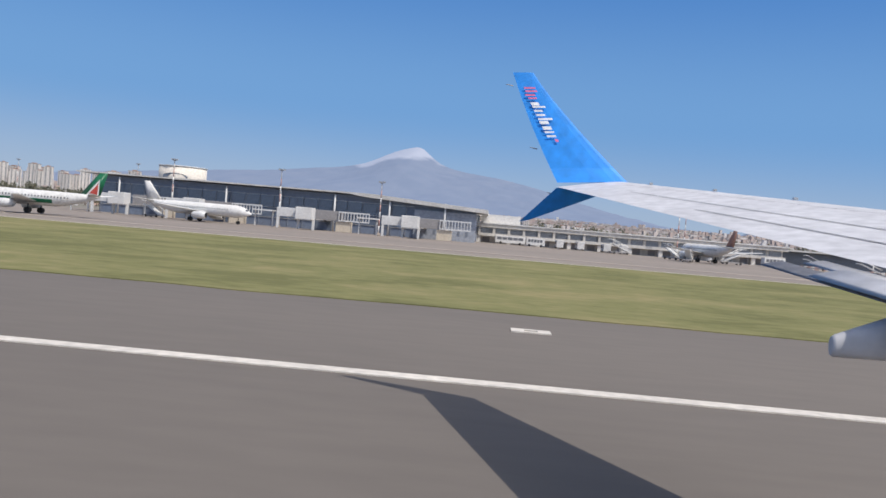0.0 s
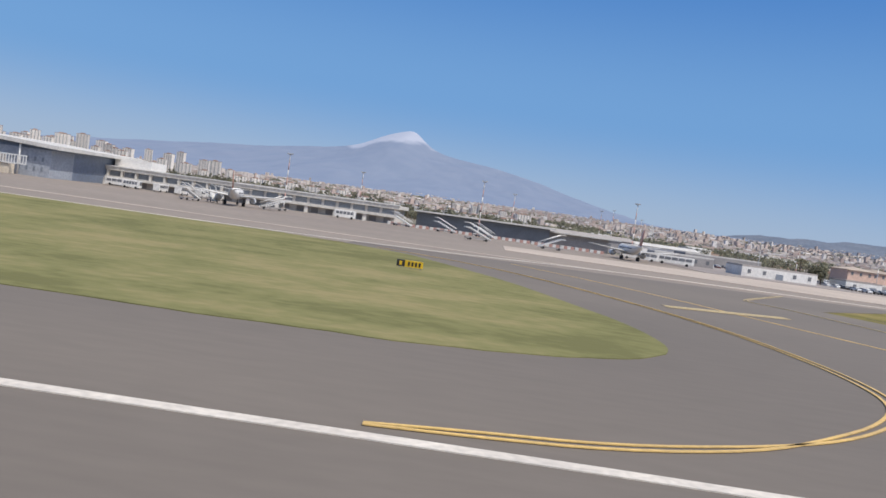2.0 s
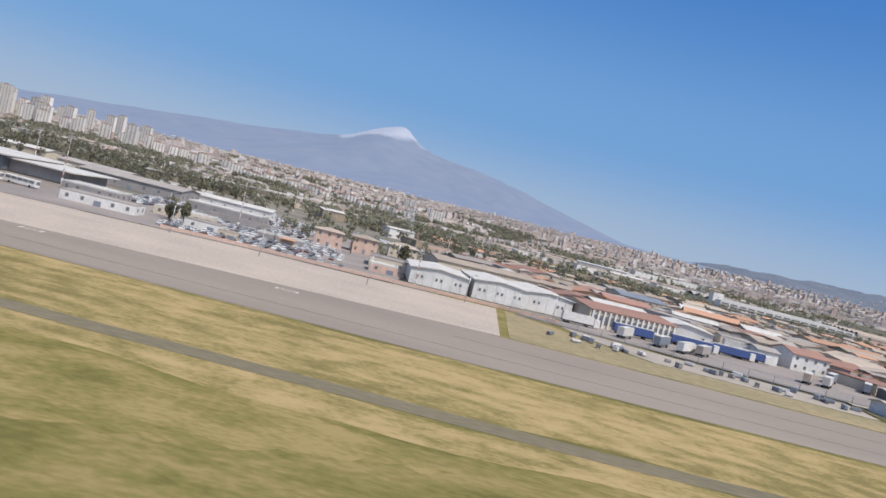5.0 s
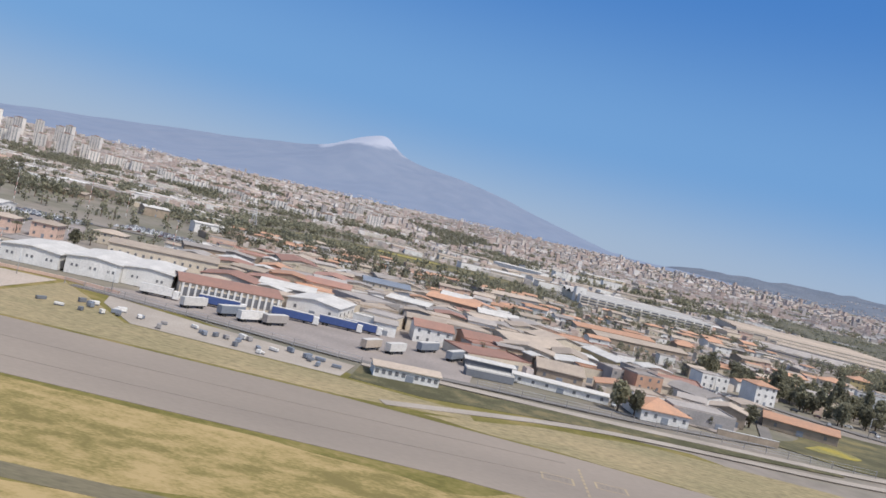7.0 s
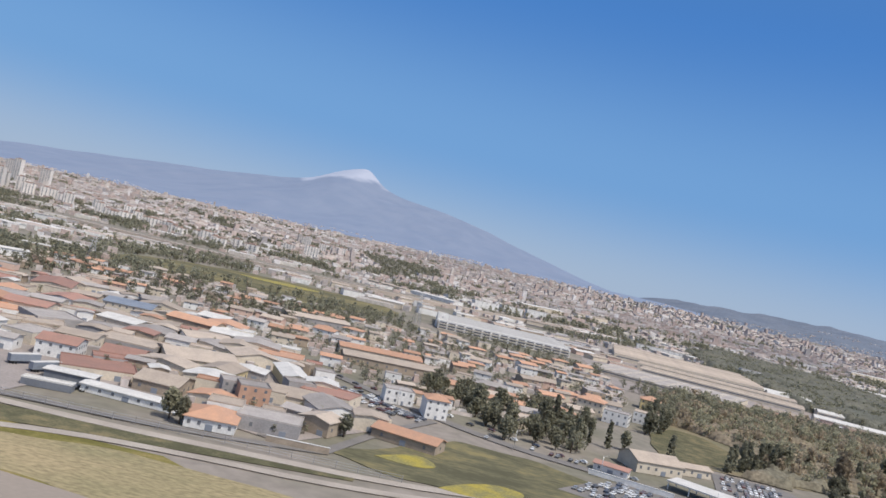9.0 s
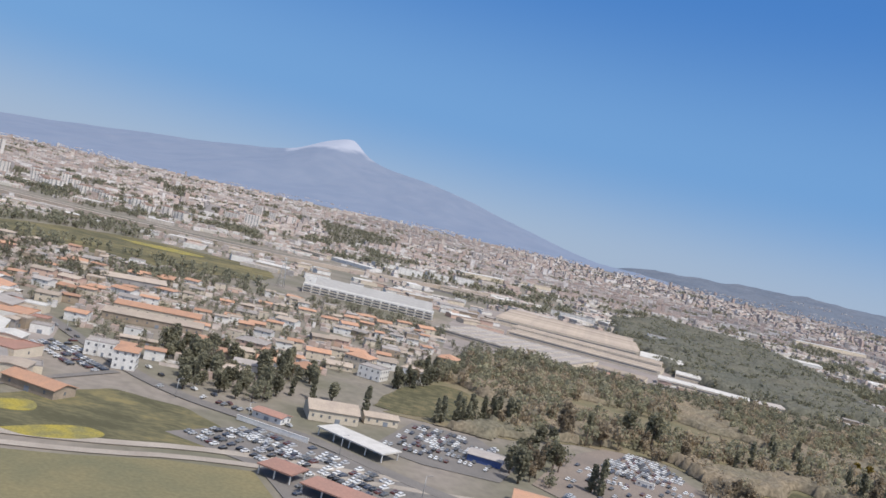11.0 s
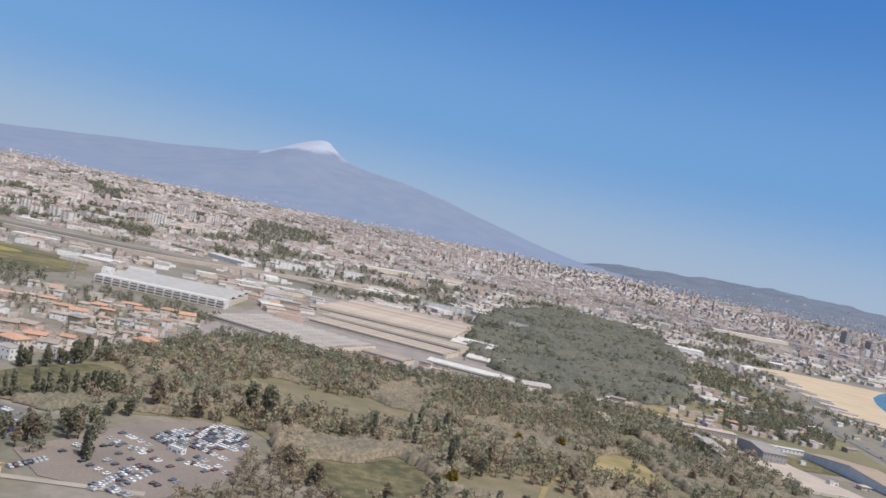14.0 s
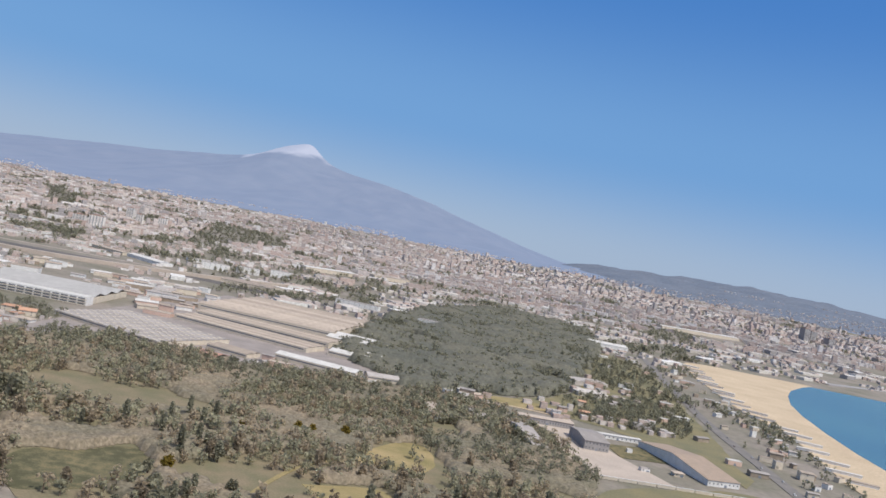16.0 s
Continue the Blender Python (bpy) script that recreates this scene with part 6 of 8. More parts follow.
put("white_house", "white house with stepped terraces", "house", 324.5, 226, 6.8, 5.6, 3.0, -16, wall="white", roof="flat", cover="roof_tan", storeys=2, step=1.3)
put("orange_house", "orange-walled house with a tiled roof", "house", 333, 262, 6.0, 6.0, 3.0, -10, wall="yellow", roof="hip", cover="roof_tile", pitch=0.2, storeys=2, step=1.3)


def canopy(x, y, w, d, h, rz, cover, label):
    ob = thing("parking_canopy", label, "canopy", pose(x, y, 0.06, 0, 0, rz))
    claim(x, y, w, d)
    part("roof", boxes((-w / 2, w / 2, -d / 2, d / 2, h, h + 0.22)), M[cover], ob)
    n = max(3, int(w / 2.6))
    for k in range(n):
        for s in (-0.42, 0.42):
            part("post", boxes((-w / 2 + 0.3 + (w - 0.6) * k / (n - 1) - 0.08, -w / 2 + 0.3 + (w - 0.6) * k / (n - 1) + 0.08, s * d - 0.08, s * d + 0.08, 0, h)), M["steel_white"], ob)
    return ob


canopy(320, 146.8, 15.5, 5.4, 1.4, -33, "roof_white", "white-roofed forecourt canopy over parked cars")
canopy(321.4, 116.8, 10.5, 5.0, 1.4, -20, "roof_red", "red tiled car port in the car park")
canopy(312, 121.6, 6.0, 5.0, 1.4, -20, "roof_red", "red tiled car port in the car park")
put("orange_hall", "hall with a bright orange roof and ochre wall", "hall", 352, 134.4, 9.0, 7.0, 1.7, -6, wall="yellow", cover="roof_tile", pitch=0.12, step=2)
put("site_cabin", "long white site cabin in the car park", "cabin", 334, 106.5, 6.0, 2.0, 0.9, -24, wall="white", roof="flat", cover="roof_white", step=1.2)
put("site_cabin", "white site cabin on the earth car park", "cabin", 376.5, 168, 3.6, 1.4, 1.0, -22, wall="white", roof="flat", cover="roof_white", step=1.2)
put("blue_shed", "low blue-walled shed beside the car park", "shed", 343.5, 158, 6.5, 5.0, 1.3, -10, wall="blue", cover="roof_grey", pitch=0.06, step=0)


# ---- factory complex ----
def sheds_row(x, y, w, d, h, rz, n, cover, label):
    """A block of parallel ridged factory bays."""
    claim(x, y, w, d)
    ob = thing("factory_block", label, "factory", pose(x, y, rise(x, y) + 0.02, 0, 0, rz), "factory blocks")
    part("wall", boxes((-w / 2, w / 2, -d / 2, d / 2, 0, h)), M["cream"], ob)
    b = d / n
    bay = mesh_of("roof_bay", gable_roof(w, b, 0, 0.10, 0.0, "x"), M[cover])
    for k in range(n):
        share("roof_bay", bay, ob, 0, -d / 2 + b * (k + 0.5), h + 0.02)
    win = mesh_of("window_strip", boxes((-w / 2 * 0.96, w / 2 * 0.96, -0.05, 0.02, 0, 0.5)), M["pane"])
    share("window_strip", win, ob, 0, -d / 2 - 0.01, h * 0.55)
    light = mesh_of("skylight", boxes((-1.3, 1.3, -b * 0.2, b * 0.2, 0, 0.10)), M["cream"])
    if n > 10:
        for k in range(n):
            for i in range(int(w / 6)):
                share("skylight", light, ob, -w / 2 + 3 + 6 * i, -d / 2 + b * (k + 0.25), h + 0.10 + 0.05 * b)
    return ob


sheds_row(361, 357, 60, 42, 1.8, -25, 12, "roof_grey", "saw-roofed factory hall with many skylights")
sheds_row(396, 401, 74, 18, 2.0, -19, 5, "roof_tan", "long factory hall with brown-grey ridged roofs")
sheds_row(400, 424, 76, 16, 2.6, -16, 5, "roof_tan", "long factory hall with pale tan roofs")
sheds_row(399, 490, 78, 84, 3.2, -9, 9, "roof_tan", "wide factory hall with rows of tan roofs")
sheds_row(439, 350, 37, 9, 2.2, -15, 1, "roof_white", "long shed with a bright white roof")
sheds_row(450, 395, 22, 20, 2.0, -14, 2, "roof_white", "factory annex with a pale roof")
sheds_row(442, 440, 22, 24, 2.4, -12, 2, "roof_white", "factory annex with a white roof")
sheds_row(466, 351, 14, 9, 1.6, 16, 1, "roof_grey", "low grey-roofed annex beside the long shed")
sheds_row(400, 325, 12, 10, 1.4, -20, 1, "roof_red", "small red-roofed factory annex")
sheds_row(404, 345, 20, 10, 1.6, -20, 2, "roof_tan", "low factory annex with brown roofs")
sheds_row(289, 418, 62, 46, 3.0, 3, 3, "roof_blue", "white factory block with a bluish-grey roof")
office_front = put("white_block", "long white office front with rows of windows", "office", 291, 390, 62, 8, 4.0, 2, wall="white", roof="flat", cover="roof_white", storeys=3, step=0)
for z_ in (0.5, 1.75, 3.0):
    for k_ in range(15):
        part("window", boxes((-30.4 + 4.1 * k_, -27.2 + 4.1 * k_, -4.06, -3.98, z_, z_ + 0.65)), M["pane"], office_front)
    part("balcony_band", boxes((-31, 31, -4.35, -4.0, z_ - 0.35, z_ - 0.12)), M["cream"], office_front)
put("white_block", "white square stair tower of the office front", "office", 261, 397, 5, 5, 6.8, 8, wall="white", roof="flat", cover="roof_white", storeys=2, step=3)

put("white_block", "long cream apartment block", "apartment block", 420, 640, 34, 8, 3.4, -8, wall="white", roof="flat", cover="roof_grey", storeys=3, step=4)
put("white_block", "white stepped apartment block", "apartment block", 480, 600, 22, 10, 4.5, -8, wall="white", roof="flat", cover="roof_grey", storeys=3, step=4)
put("white_hall", "white-roofed hall near the coast road", "hall", 627, 722, 34, 16, 3.0, 8, wall="white", cover="roof_white", pitch=0.08, step=5)
put("far_station", "very long pale shed by the harbour", "shed", 820, 1115, 138, 12, 4.0, 28, wall="cream", cover="roof_white", pitch=0.06, step=10)


for x_, y_, w_, d_, h_, r_ in ((286, 712, 22, 8, 5.5, 20), (309, 735, 20, 8, 5.5, 14), (333, 760, 18, 8, 6.0, 10), (262, 752, 26, 10, 3.0, 30)):
    put("white_block", "white mid-rise block of flats behind the railway", "apartment block", x_, y_, w_, d_, h_, r_, wall="white", roof="flat", cover="roof_grey", storeys=4, step=4, doors=0)
put("far_hall", "long pale hall with a low roof", "hall", 350, 925, 66, 14, 4.0, 42, wall="cream", cover="roof_white", pitch=0.06, step=8)
put("far_hall", "long pale hall with a flat roof", "hall", 414, 990, 50, 12, 4.0, 38, wall="cream", cover="roof_tan", pitch=0.06, step=8)
put("far_hall", "wide low store with a tan roof", "hall", 338, 634, 40, 22, 2.4, -6, wall="cream", cover="roof_tan", pitch=0.04, step=6)
put("far_hall", "white-roofed shed beside the railway", "hall", 246, 668, 46, 12, 2.6, -36, wall="white", cover="roof_white", pitch=0.05, step=6)
put("far_hall", "white-roofed shed beside the railway", "hall", 205, 690, 40, 9, 2.4, -30, wall="cream", cover="roof_tan", pitch=0.05, step=6)

# ---- barracks ----
def barrack(x, y, w, d, h, rz, label, cover="roof_tan", wall="white", step=1.6):
    return put("barrack", label, "barrack", x, y, w, d, h, rz, wall=wall, cover=cover, pitch=0.05, storeys=1 if h < 2.4 else 2, step=step)


barrack(498, 307, 22, 5, 1.7, 8, "low white barrack with a tan roof")
barrack(489, 306, 4.5, 22, 1.7, 10, "low white barrack wing")
barrack(505, 314, 5, 20, 1.7, 20, "low dark-roofed barrack wing", "roof_grey")
barrack(522, 295, 5, 44, 1.8, 13, "narrow barrack wing with a grey roof", "roof_grey")
barrack(533, 328, 22, 5, 2.2, 7, "long barrack with a dark windowed front", "roof_tan", "grey", 1.1)
barrack(547, 307, 9, 20, 3.2, 8, "grey barrack hall with a windowed end", "roof_grey", "grey", 1.2)
barrack(581.5, 301.5, 12.5, 45, 2.0, 18, "long barrack block with a brown roof and windowed white end", "roof_brown", "white", 1.4)
barrack(561, 325, 19, 2.4, 1.6, 10, "low white linking wing", "roof_white")
put("guard_hut", "small hut in the barracks lawn", "hut", 574, 284, 3.6, 2.8, 1.2, 10, wall="cream", roof="hip", cover="roof_tan", step=1.4)
put("guard_hut", "small white hut in the barracks yard", "hut", 562, 281, 3.2, 2.2, 1.0, 10, wall="white", roof="flat", cover="roof_grey", step=1.4)
put("gym_board", "small white pavilion on the barracks lawn", "pavilion", 562, 306, 2.0, 1.6, 1.2, 10, wall="white", roof="flat", cover="roof_white", step=0)
for k_ in range(9):
    part_ = thing("wall_panel", "low cream boundary wall panel of the barracks", "boundary wall", pose(546 + 6.3 * k_, 259.5 + 1.1 * k_, 0.02, 0, 0, 10), "barracks boundary wall")
    part("panel", boxes((-3.0, 3.0, -0.1, 0.1, 0, 0.9)), M["cream"], part_)
    part("coping", boxes((-3.05, 3.05, -0.16, 0.16, 0.9, 1.0)), M["white"], part_)

# ---- towers of flats behind the airport ----
rt = random.Random(41)
for k_ in range(34):
    x_ = -600 + 15.6 * k_ + rt.uniform(-3, 3)
    tower_block("apartment_tower", "tall pale apartment tower with balcony bands", x_, 850 + rt.uniform(-25, 30) - 0.04 * x_, rt.uniform(8, 13), 7, rt.uniform(25, 34) if k_ < 15 else (rt.uniform(13, 22) if k_ < 25 else rt.uniform(9, 13)), rt.uniform(8, 40))
for k_ in range(16):
    x_ = -760 + 27 * k_ + rt.uniform(-6, 6)
    tower_block("apartment_tower", "far pale apartment tower", x_, 1150 + rt.uniform(-30, 40), rt.uniform(9, 15), 8, rt.uniform(22, 34), rt.uniform(-12, 25))
for k_ in range(16):
    x_ = -95 + 11.5 * k_ + rt.uniform(-3, 3)
    tower_block("apartment_block", "long mid-rise block of pale flats", x_, 800 - 0.9 * (x_ + 95) * 0.4 + rt.uniform(-15, 20), rt.uniform(8, 14), 7, rt.uniform(6, 9), rt.uniform(-5, 25))
for x_, y_, h_, w_ in ((41, 1130, 17, 9), (70, 1090, 13, 9), (90, 1120, 12, 12), (-230, 845, 24, 11), (33, 1152, 14, 12), (91, 915, 13, 16), (60, 940, 9, 14)):
    tower_block("apartment_tower", "single pale apartment tower above low houses", x_, y_, w_, 8, h_, 12)


for k_ in range(22):
    x_ = -640 + 13.5 * k_ + rt.uniform(-3, 3)
    tower_block("apartment_tower", "broad pale apartment tower in a dense row", x_, 905 + rt.uniform(-12, 12) - 0.04 * x_, rt.uniform(9, 13), 6, rt.uniform(22, 31), rt.uniform(-5, 25))

# ---- power pylon ----
def pylon(x, y, h):
    ob = thing("pylon", "grey steel lattice power pylon", "pylon", pose(x, y, 0, 0, 0, 25))
    for sx in (-1, 1):
        for sy in (-1, 1):
            part("leg", tubes(((sx * 1.6, sy * 1.6, 0), (sx * 0.3, sy * 0.3, h), 0.11, 0.07, 5)), M["metal"], ob)
    for k in range(8):
        z0, z1 = h * k / 8, h * (k + 1) / 8
        r0, r1 = 1.6 - 1.3 * k / 8, 1.6 - 1.3 * (k + 1) / 8
        part("brace", tubes(((-r0, -r0, z0), (r1, -r1, z1), 0.05, 0.05, 4), ((r0, -r0, z0), (-r1, -r1, z1), 0.05, 0.05, 4), ((r0, -r0, z0), (r1, r1, z1), 0.05, 0.05, 4), ((-r0, r0, z0), (-r1, -r1, z1), 0.05, 0.05, 4)), M["metal"], ob)
    for z, w in ((0.72, 2.6), (0.84, 2.1), (0.95, 1.6)):
        part("cross_arm", tubes(((-w, 0, h * z), (w, 0, h * z), 0.09, 0.09, 5)), M["metal"], ob)
    return ob


pylon(250, 384, 14)
pylon(120, 330, 10)


def lamp_post(x, y, h=3.6):
    ob = thing("street_lamp", "slim grey street lamp post", "street lamp", pose(x, y, 0), "street lamps")
    part("post", tubes(((0, 0, 0), (0, 0, h), 0.06, 0.04, 6)), M["metal"], ob)
    part("arm", tubes(((0, 0, h), (0.7, 0, h + 0.2), 0.035, 0.03, 5)), M["metal"], ob)
    part("head", boxes((0.55, 0.95, -0.08, 0.08, h + 0.15, h + 0.24)), M["grey"], ob)
    return ob


for x_, y_ in ((112, 103), (124, 102), (138, 101), (150, 110), (162, 113), (100, 132), (118, 132), (136, 150), (285, 151), (300, 146), (318, 139), (333, 127), (262, 168), (248, 183)):
    lamp_post(x_, y_)


def fence(x0, y0, x1, y1, n, label="grey airfield perimeter fence with thin posts"):
    ob = thing("fence", label, "fence", pose(0, 0, 0.02))
    post = mesh_of("post", boxes((-0.04, 0.04, -0.04, 0.04, 0, 1.0)), M["grey"])
    rail = mesh_of("rail", boxes((0, math.hypot(x1 - x0, y1 - y0) / n, -0.02, 0.02, 0, 0.03)), M["metal"])
    a = math.degrees(math.atan2(y1 - y0, x1 - x0))
    for k in range(n + 1):
        t = k / n
        share("post", post, ob, x0 + (x1 - x0) * t, y0 + (y1 - y0) * t, 0)
        if k < n:
            for z in (0.25, 0.6, 0.95):
                share("rail", rail, ob, x0 + (x1 - x0) * t, y0 + (y1 - y0) * t, z, a)
    return ob


fence(156, 111.5, 199, 104.5, 14)
fence(214, 108.2, 268, 112, 18)


def wall_run(x0, y0, x1, y1, h, material, label):
    ob = thing("boundary_wall", label, "boundary wall", pose(x0, y0, 0.02, 0, 0, math.degrees(math.atan2(y1 - y0, x1 - x0))))
    n = max(1, int(math.hypot(x1 - x0, y1 - y0) / 4))
    step = math.hypot(x1 - x0, y1 - y0) / n
    seg = mesh_of("panel", boxes((0.0, step - 0.03, -0.08, 0.08, 0, h)), M[material])
    for k in range(n):
        share("panel", seg, ob, step * k, 0, 0)
    part("coping", boxes((0, step * n, -0.12, 0.12, h, h + 0.07)), M["white"], ob)
    return ob


wall_run(248, 116.5, 257, 117.5, 0.9, "stone", "old stone wall by the farmhouse")
wall_run(298, 146.5, 312, 142, 0.8, "white", "low white wall beside the main road")

# lorries in the yard
for x_, y_, r_, p_, l_ in ((166, 119, 10, "white", 4.6), (172.5, 116.5, 62, "roof_white", 4.4), (174.5, 122.0, 12, "blue", 6.0), (177.8, 117.3, 60, "slate", 4.6), (181, 116.6, 58, "white", 4.8), (184, 118.6, 60, "roof_grey", 4.4), (184.5, 127.5, 4, "blue", 6.4), (191.2, 130.6, 2, "blue", 6.0), (194.6, 132.6, 0, "blue", 5.2), (198.4, 117.6, 65, "roof_tan", 4.2), (201.8, 119.2, 62, "roof_white", 4.2), (206, 128, 60, "slate", 5.0), (210.5, 126.0, 65, "slate", 5.0)):
    lorry(x_, y_, r_, p_, l_, cab=p_ in ("white", "blue"))


# scrap on the gravel strip
def scrap(x, y, rz, rnd):
    ob = thing("scrap_crate", "dark crate of airport scrap on the gravel", "crate", pose(x, y, 0.05, 0, 0, rz), "scrap on the gravel")
    w, d, h = rnd.uniform(0.5, 1.3), rnd.uniform(0.35, 0.6), rnd.uniform(0.3, 0.6)
    part("crate", boxes((-w / 2, w / 2, -d / 2, d / 2, 0.1, h), bevel=0.03), M[rnd.choice(("white", "grey", "dark", "slate", "white"))], ob)
    part("skid", boxes((-w / 2, w / 2, -d / 2, -d / 4, 0, 0.1), (-w / 2, w / 2, d / 4, d / 2, 0, 0.1)), M["dark"], ob)
    return ob


rs = random.Random(51)
for _ in range(36):
    scrap(rs.uniform(160, 197), rs.uniform(95.8, 102.5), rs.uniform(0, 180), rs)

TAKEN_PUT = len(TAKEN)

# ---- filling the quarters ----
def free(x, y, r):
    return all((x - a) ** 2 + (y - b) ** 2 > (r + c) ** 2 for a, b, c in TAKEN)


def fill(poly, count, seed, maker, r0, r1, skip=()):
    rnd = random.Random(seed)
    xs, ys = [p[0] for p in poly], [p[1] for p in poly]
    made = 0
    for _ in range(count * 30):
        x, y, r = rnd.uniform(min(xs), max(xs)), rnd.uniform(min(ys), max(ys)), rnd.uniform(r0, r1)
        if inside(x, y, poly) and free(x, y, r * 0.66) and not any(inside(x, y, s) for s in skip):
            maker(x, y, r, rnd)
            TAKEN.append((x, y, r * 0.66))
            made += 1
            if made >= count:
                break


def workshop(x, y, r, rnd):
    w, d = r * rnd.uniform(1.3, 2.1), r * rnd.uniform(1.2, 1.7)
    cover = rnd.choice(("roof_tan", "roof_grey", "roof_red", "roof_tile", "roof_tan", "roof_white", "roof_grey"))
    wall = rnd.choice(("cream", "white", "grey", "stone", "cream"))
    tint = {"roof_tan": "brown", "roof_grey": "grey", "roof_red": "dark red", "roof_tile": "terracotta", "roof_white": "white"}[cover]
    building("workshop", "low %s workshop with a %s roof" % (wall, tint), "workshop", x, y, w, d, rnd.uniform(1.4, 2.5), rnd.choice((8, 12, -6, 30, 5)) + rnd.uniform(-4, 4), wall=wall, roof=rnd.choice(("gable", "gable", "flat")), cover=cover, pitch=rnd.uniform(0.05, 0.12), along=rnd.choice("xy"), step=rnd.choice((3.6, 4.6)), sides="fr" if y < 180 else "f", group="workshops")


def dwelling(x, y, r, rnd):
    w, d, n = r * rnd.uniform(1.2, 1.7), r * rnd.uniform(1.1, 1.5), rnd.choice((1, 1, 2, 2, 2))
    cover = rnd.choice(("roof_tile", "roof_tile", "roof_tan", "roof_tan", "roof_grey"))
    wall = rnd.choice(("cream", "white", "pink", "cream", "cream", "stone", "white"))
    kind = rnd.choice(("hip", "gable")) if cover == "roof_tile" else rnd.choice(("hip", "flat", "gable"))
    building("house", "%s %s-storey house with a %s roof" % (wall, ("single", "two", "three")[n - 1], {"roof_tile": "terracotta", "roof_tan": "brown", "roof_grey": "grey"}[cover]), "house", x, y, w, d, 1.0 * n + 0.2, rnd.choice((12, 16, 14, -6)) + rnd.uniform(-5, 5), wall=wall, roof=kind, cover=cover, pitch=0.11, storeys=n, step=rnd.choice((2.2, 2.8)), sides="fr" if y < 215 else "f", doors=y < 215, group="houses")


def low_block(x, y, r, rnd):
    w, d, n = r * rnd.uniform(1.3, 2.4), r * rnd.uniform(0.9, 1.3), rnd.choice((1, 1, 1, 2))
    wall = rnd.choice(("cream", "white", "white", "stone", "pink"))
    cover = rnd.choice(("roof_grey", "roof_tan", "roof_white", "roof_tan"))
    building("block", "%s low block with a plain roof" % wall, "building", x, y, w, d, 1.3 * n + 0.4, 14 + rnd.uniform(-25, 25), wall=wall, roof=rnd.choice(("flat", "gable")), cover=cover, pitch=0.08, storeys=n, step=0 if y > 330 else 5.0, sides="f", group="low blocks")


fill([(156, 152), (184, 142), (214, 132), (250, 122), (258, 140), (240, 186), (203, 226), (150, 232), (140, 190)], 60, 61, workshop, 3.8, 6.6)
fill([(156, 146), (184, 138), (214, 130), (250, 122), (262, 140), (244, 186), (205, 230), (150, 232), (140, 190)], 74, 161, workshop, 2.0, 3.6)
fill([(200, 232), (243, 194), (268, 172), (290, 172), (300, 195), (322, 240), (330, 290), (330, 340), (250, 345), (190, 300)], 130, 62, dwelling, 2.4, 4.6)
fill([(150, 236), (200, 236), (190, 300), (215, 345), (150, 345), (110, 300)], 50, 63, dwelling, 2.4, 4.6)
fill([(-60, 150), (80, 165), (140, 200), (145, 240), (100, 330), (-150, 330), (-250, 200)], 46, 64, low_block, 3.5, 7.0)
fill([(-260, 340), (110, 335), (90, 400), (120, 480), (170, 525), (120, 540), (-330, 560)], 70, 65, low_block, 4.0, 8.0, (FIELD,))
fill([(205, 445), (250, 440), (335, 450), (335, 520), (250, 540), (185, 540)], 26, 66, low_block, 4.0, 8.0, (FIELD,))
fill([(318, 450), (350, 400), (362, 440), (350, 540), (300, 545), (270, 520)], 26, 72, low_block, 3.5, 7.0)
fill([(560, 360), (612, 300), (622, 420), (640, 620), (655, 720), (600, 690), (570, 450)], 24, 67, low_block, 2.2, 4.2)
fill([(636, 250), (648, 300), (656, 375), (662, 430), (660, 500), (668, 610), (682, 700), (655, 640), (636, 500), (628, 410), (624, 330), (622, 250)], 44, 68, low_block, 1.6, 3.0)
fill([(508, 345), (560, 352), (580, 400), (560, 430), (530, 385)], 7, 69, dwelling, 2.2, 3.4)
fill([(470, 352), (510, 350), (500, 365), (480, 362)], 6, 70, low_block, 2.2, 4.0)
fill([(412, 322), (470, 340), (455, 345), (415, 340)], 8, 71, low_block, 2.2, 3.6)


# ---- parked cars ----
MORE_CARS = []


def car_rows(poly, rz, row, gap, fullness, seed, where, limit):
    rnd = random.Random(seed)
    a = radians(rz)
    xs, ys = [p[0] for p in poly], [p[1] for p in poly]
    cx, cy = sum(xs) / len(xs), sum(ys) / len(ys)
    span, made = max(max(xs) - min(xs), max(ys) - min(ys)), 0
    v = -span
    while v < span:
        u = -span
        while u < span:
            x, y = cx + u * math.cos(a) - v * math.sin(a), cy + u * math.sin(a) + v * math.cos(a)
            if inside(x, y, poly) and rnd.random() < fullness and free(x, y, 0.3):
                if made >= limit:
                    MORE_CARS.append((x, y, rz + 90 + rnd.uniform(-4, 4)))
                    u += gap
                    continue
                car(x, y, rz + 90 + rnd.uniform(-4, 4), rnd, "parked cars", where)
                made += 1
            u += gap
        v += row


car_rows([(292.5, 131), (297, 138), (303, 143), (318, 138), (336, 124), (345, 110), (322, 106), (309, 125)], -32, 2.7, 1.05, 0.62, 81, "in the asphalt car park", 85)
car_rows([(324, 152), (329, 174), (340, 174), (347, 160), (344, 150)], -14, 2.6, 1.0, 0.6, 82, "in the car park by the trees", 30)
car_rows([(368, 176), (378, 194), (386, 190), (388, 178), (375, 170)], -25, 2.3, 0.95, 0.9, 83, "in tight rows on the earth lot", 26)
car_rows([(356, 150), (362, 172), (370, 176), (386, 174), (388, 156), (378, 144)], -30, 4.5, 1.2, 0.45, 84, "on the earth car park", 20)
car_rows([(107, 109), (120, 112), (136, 114), (136, 116), (124, 118), (131, 124), (126, 148), (104, 150)], 7, 2.5, 1.0, 0.66, 85, "in the car park behind the low wall", 26)
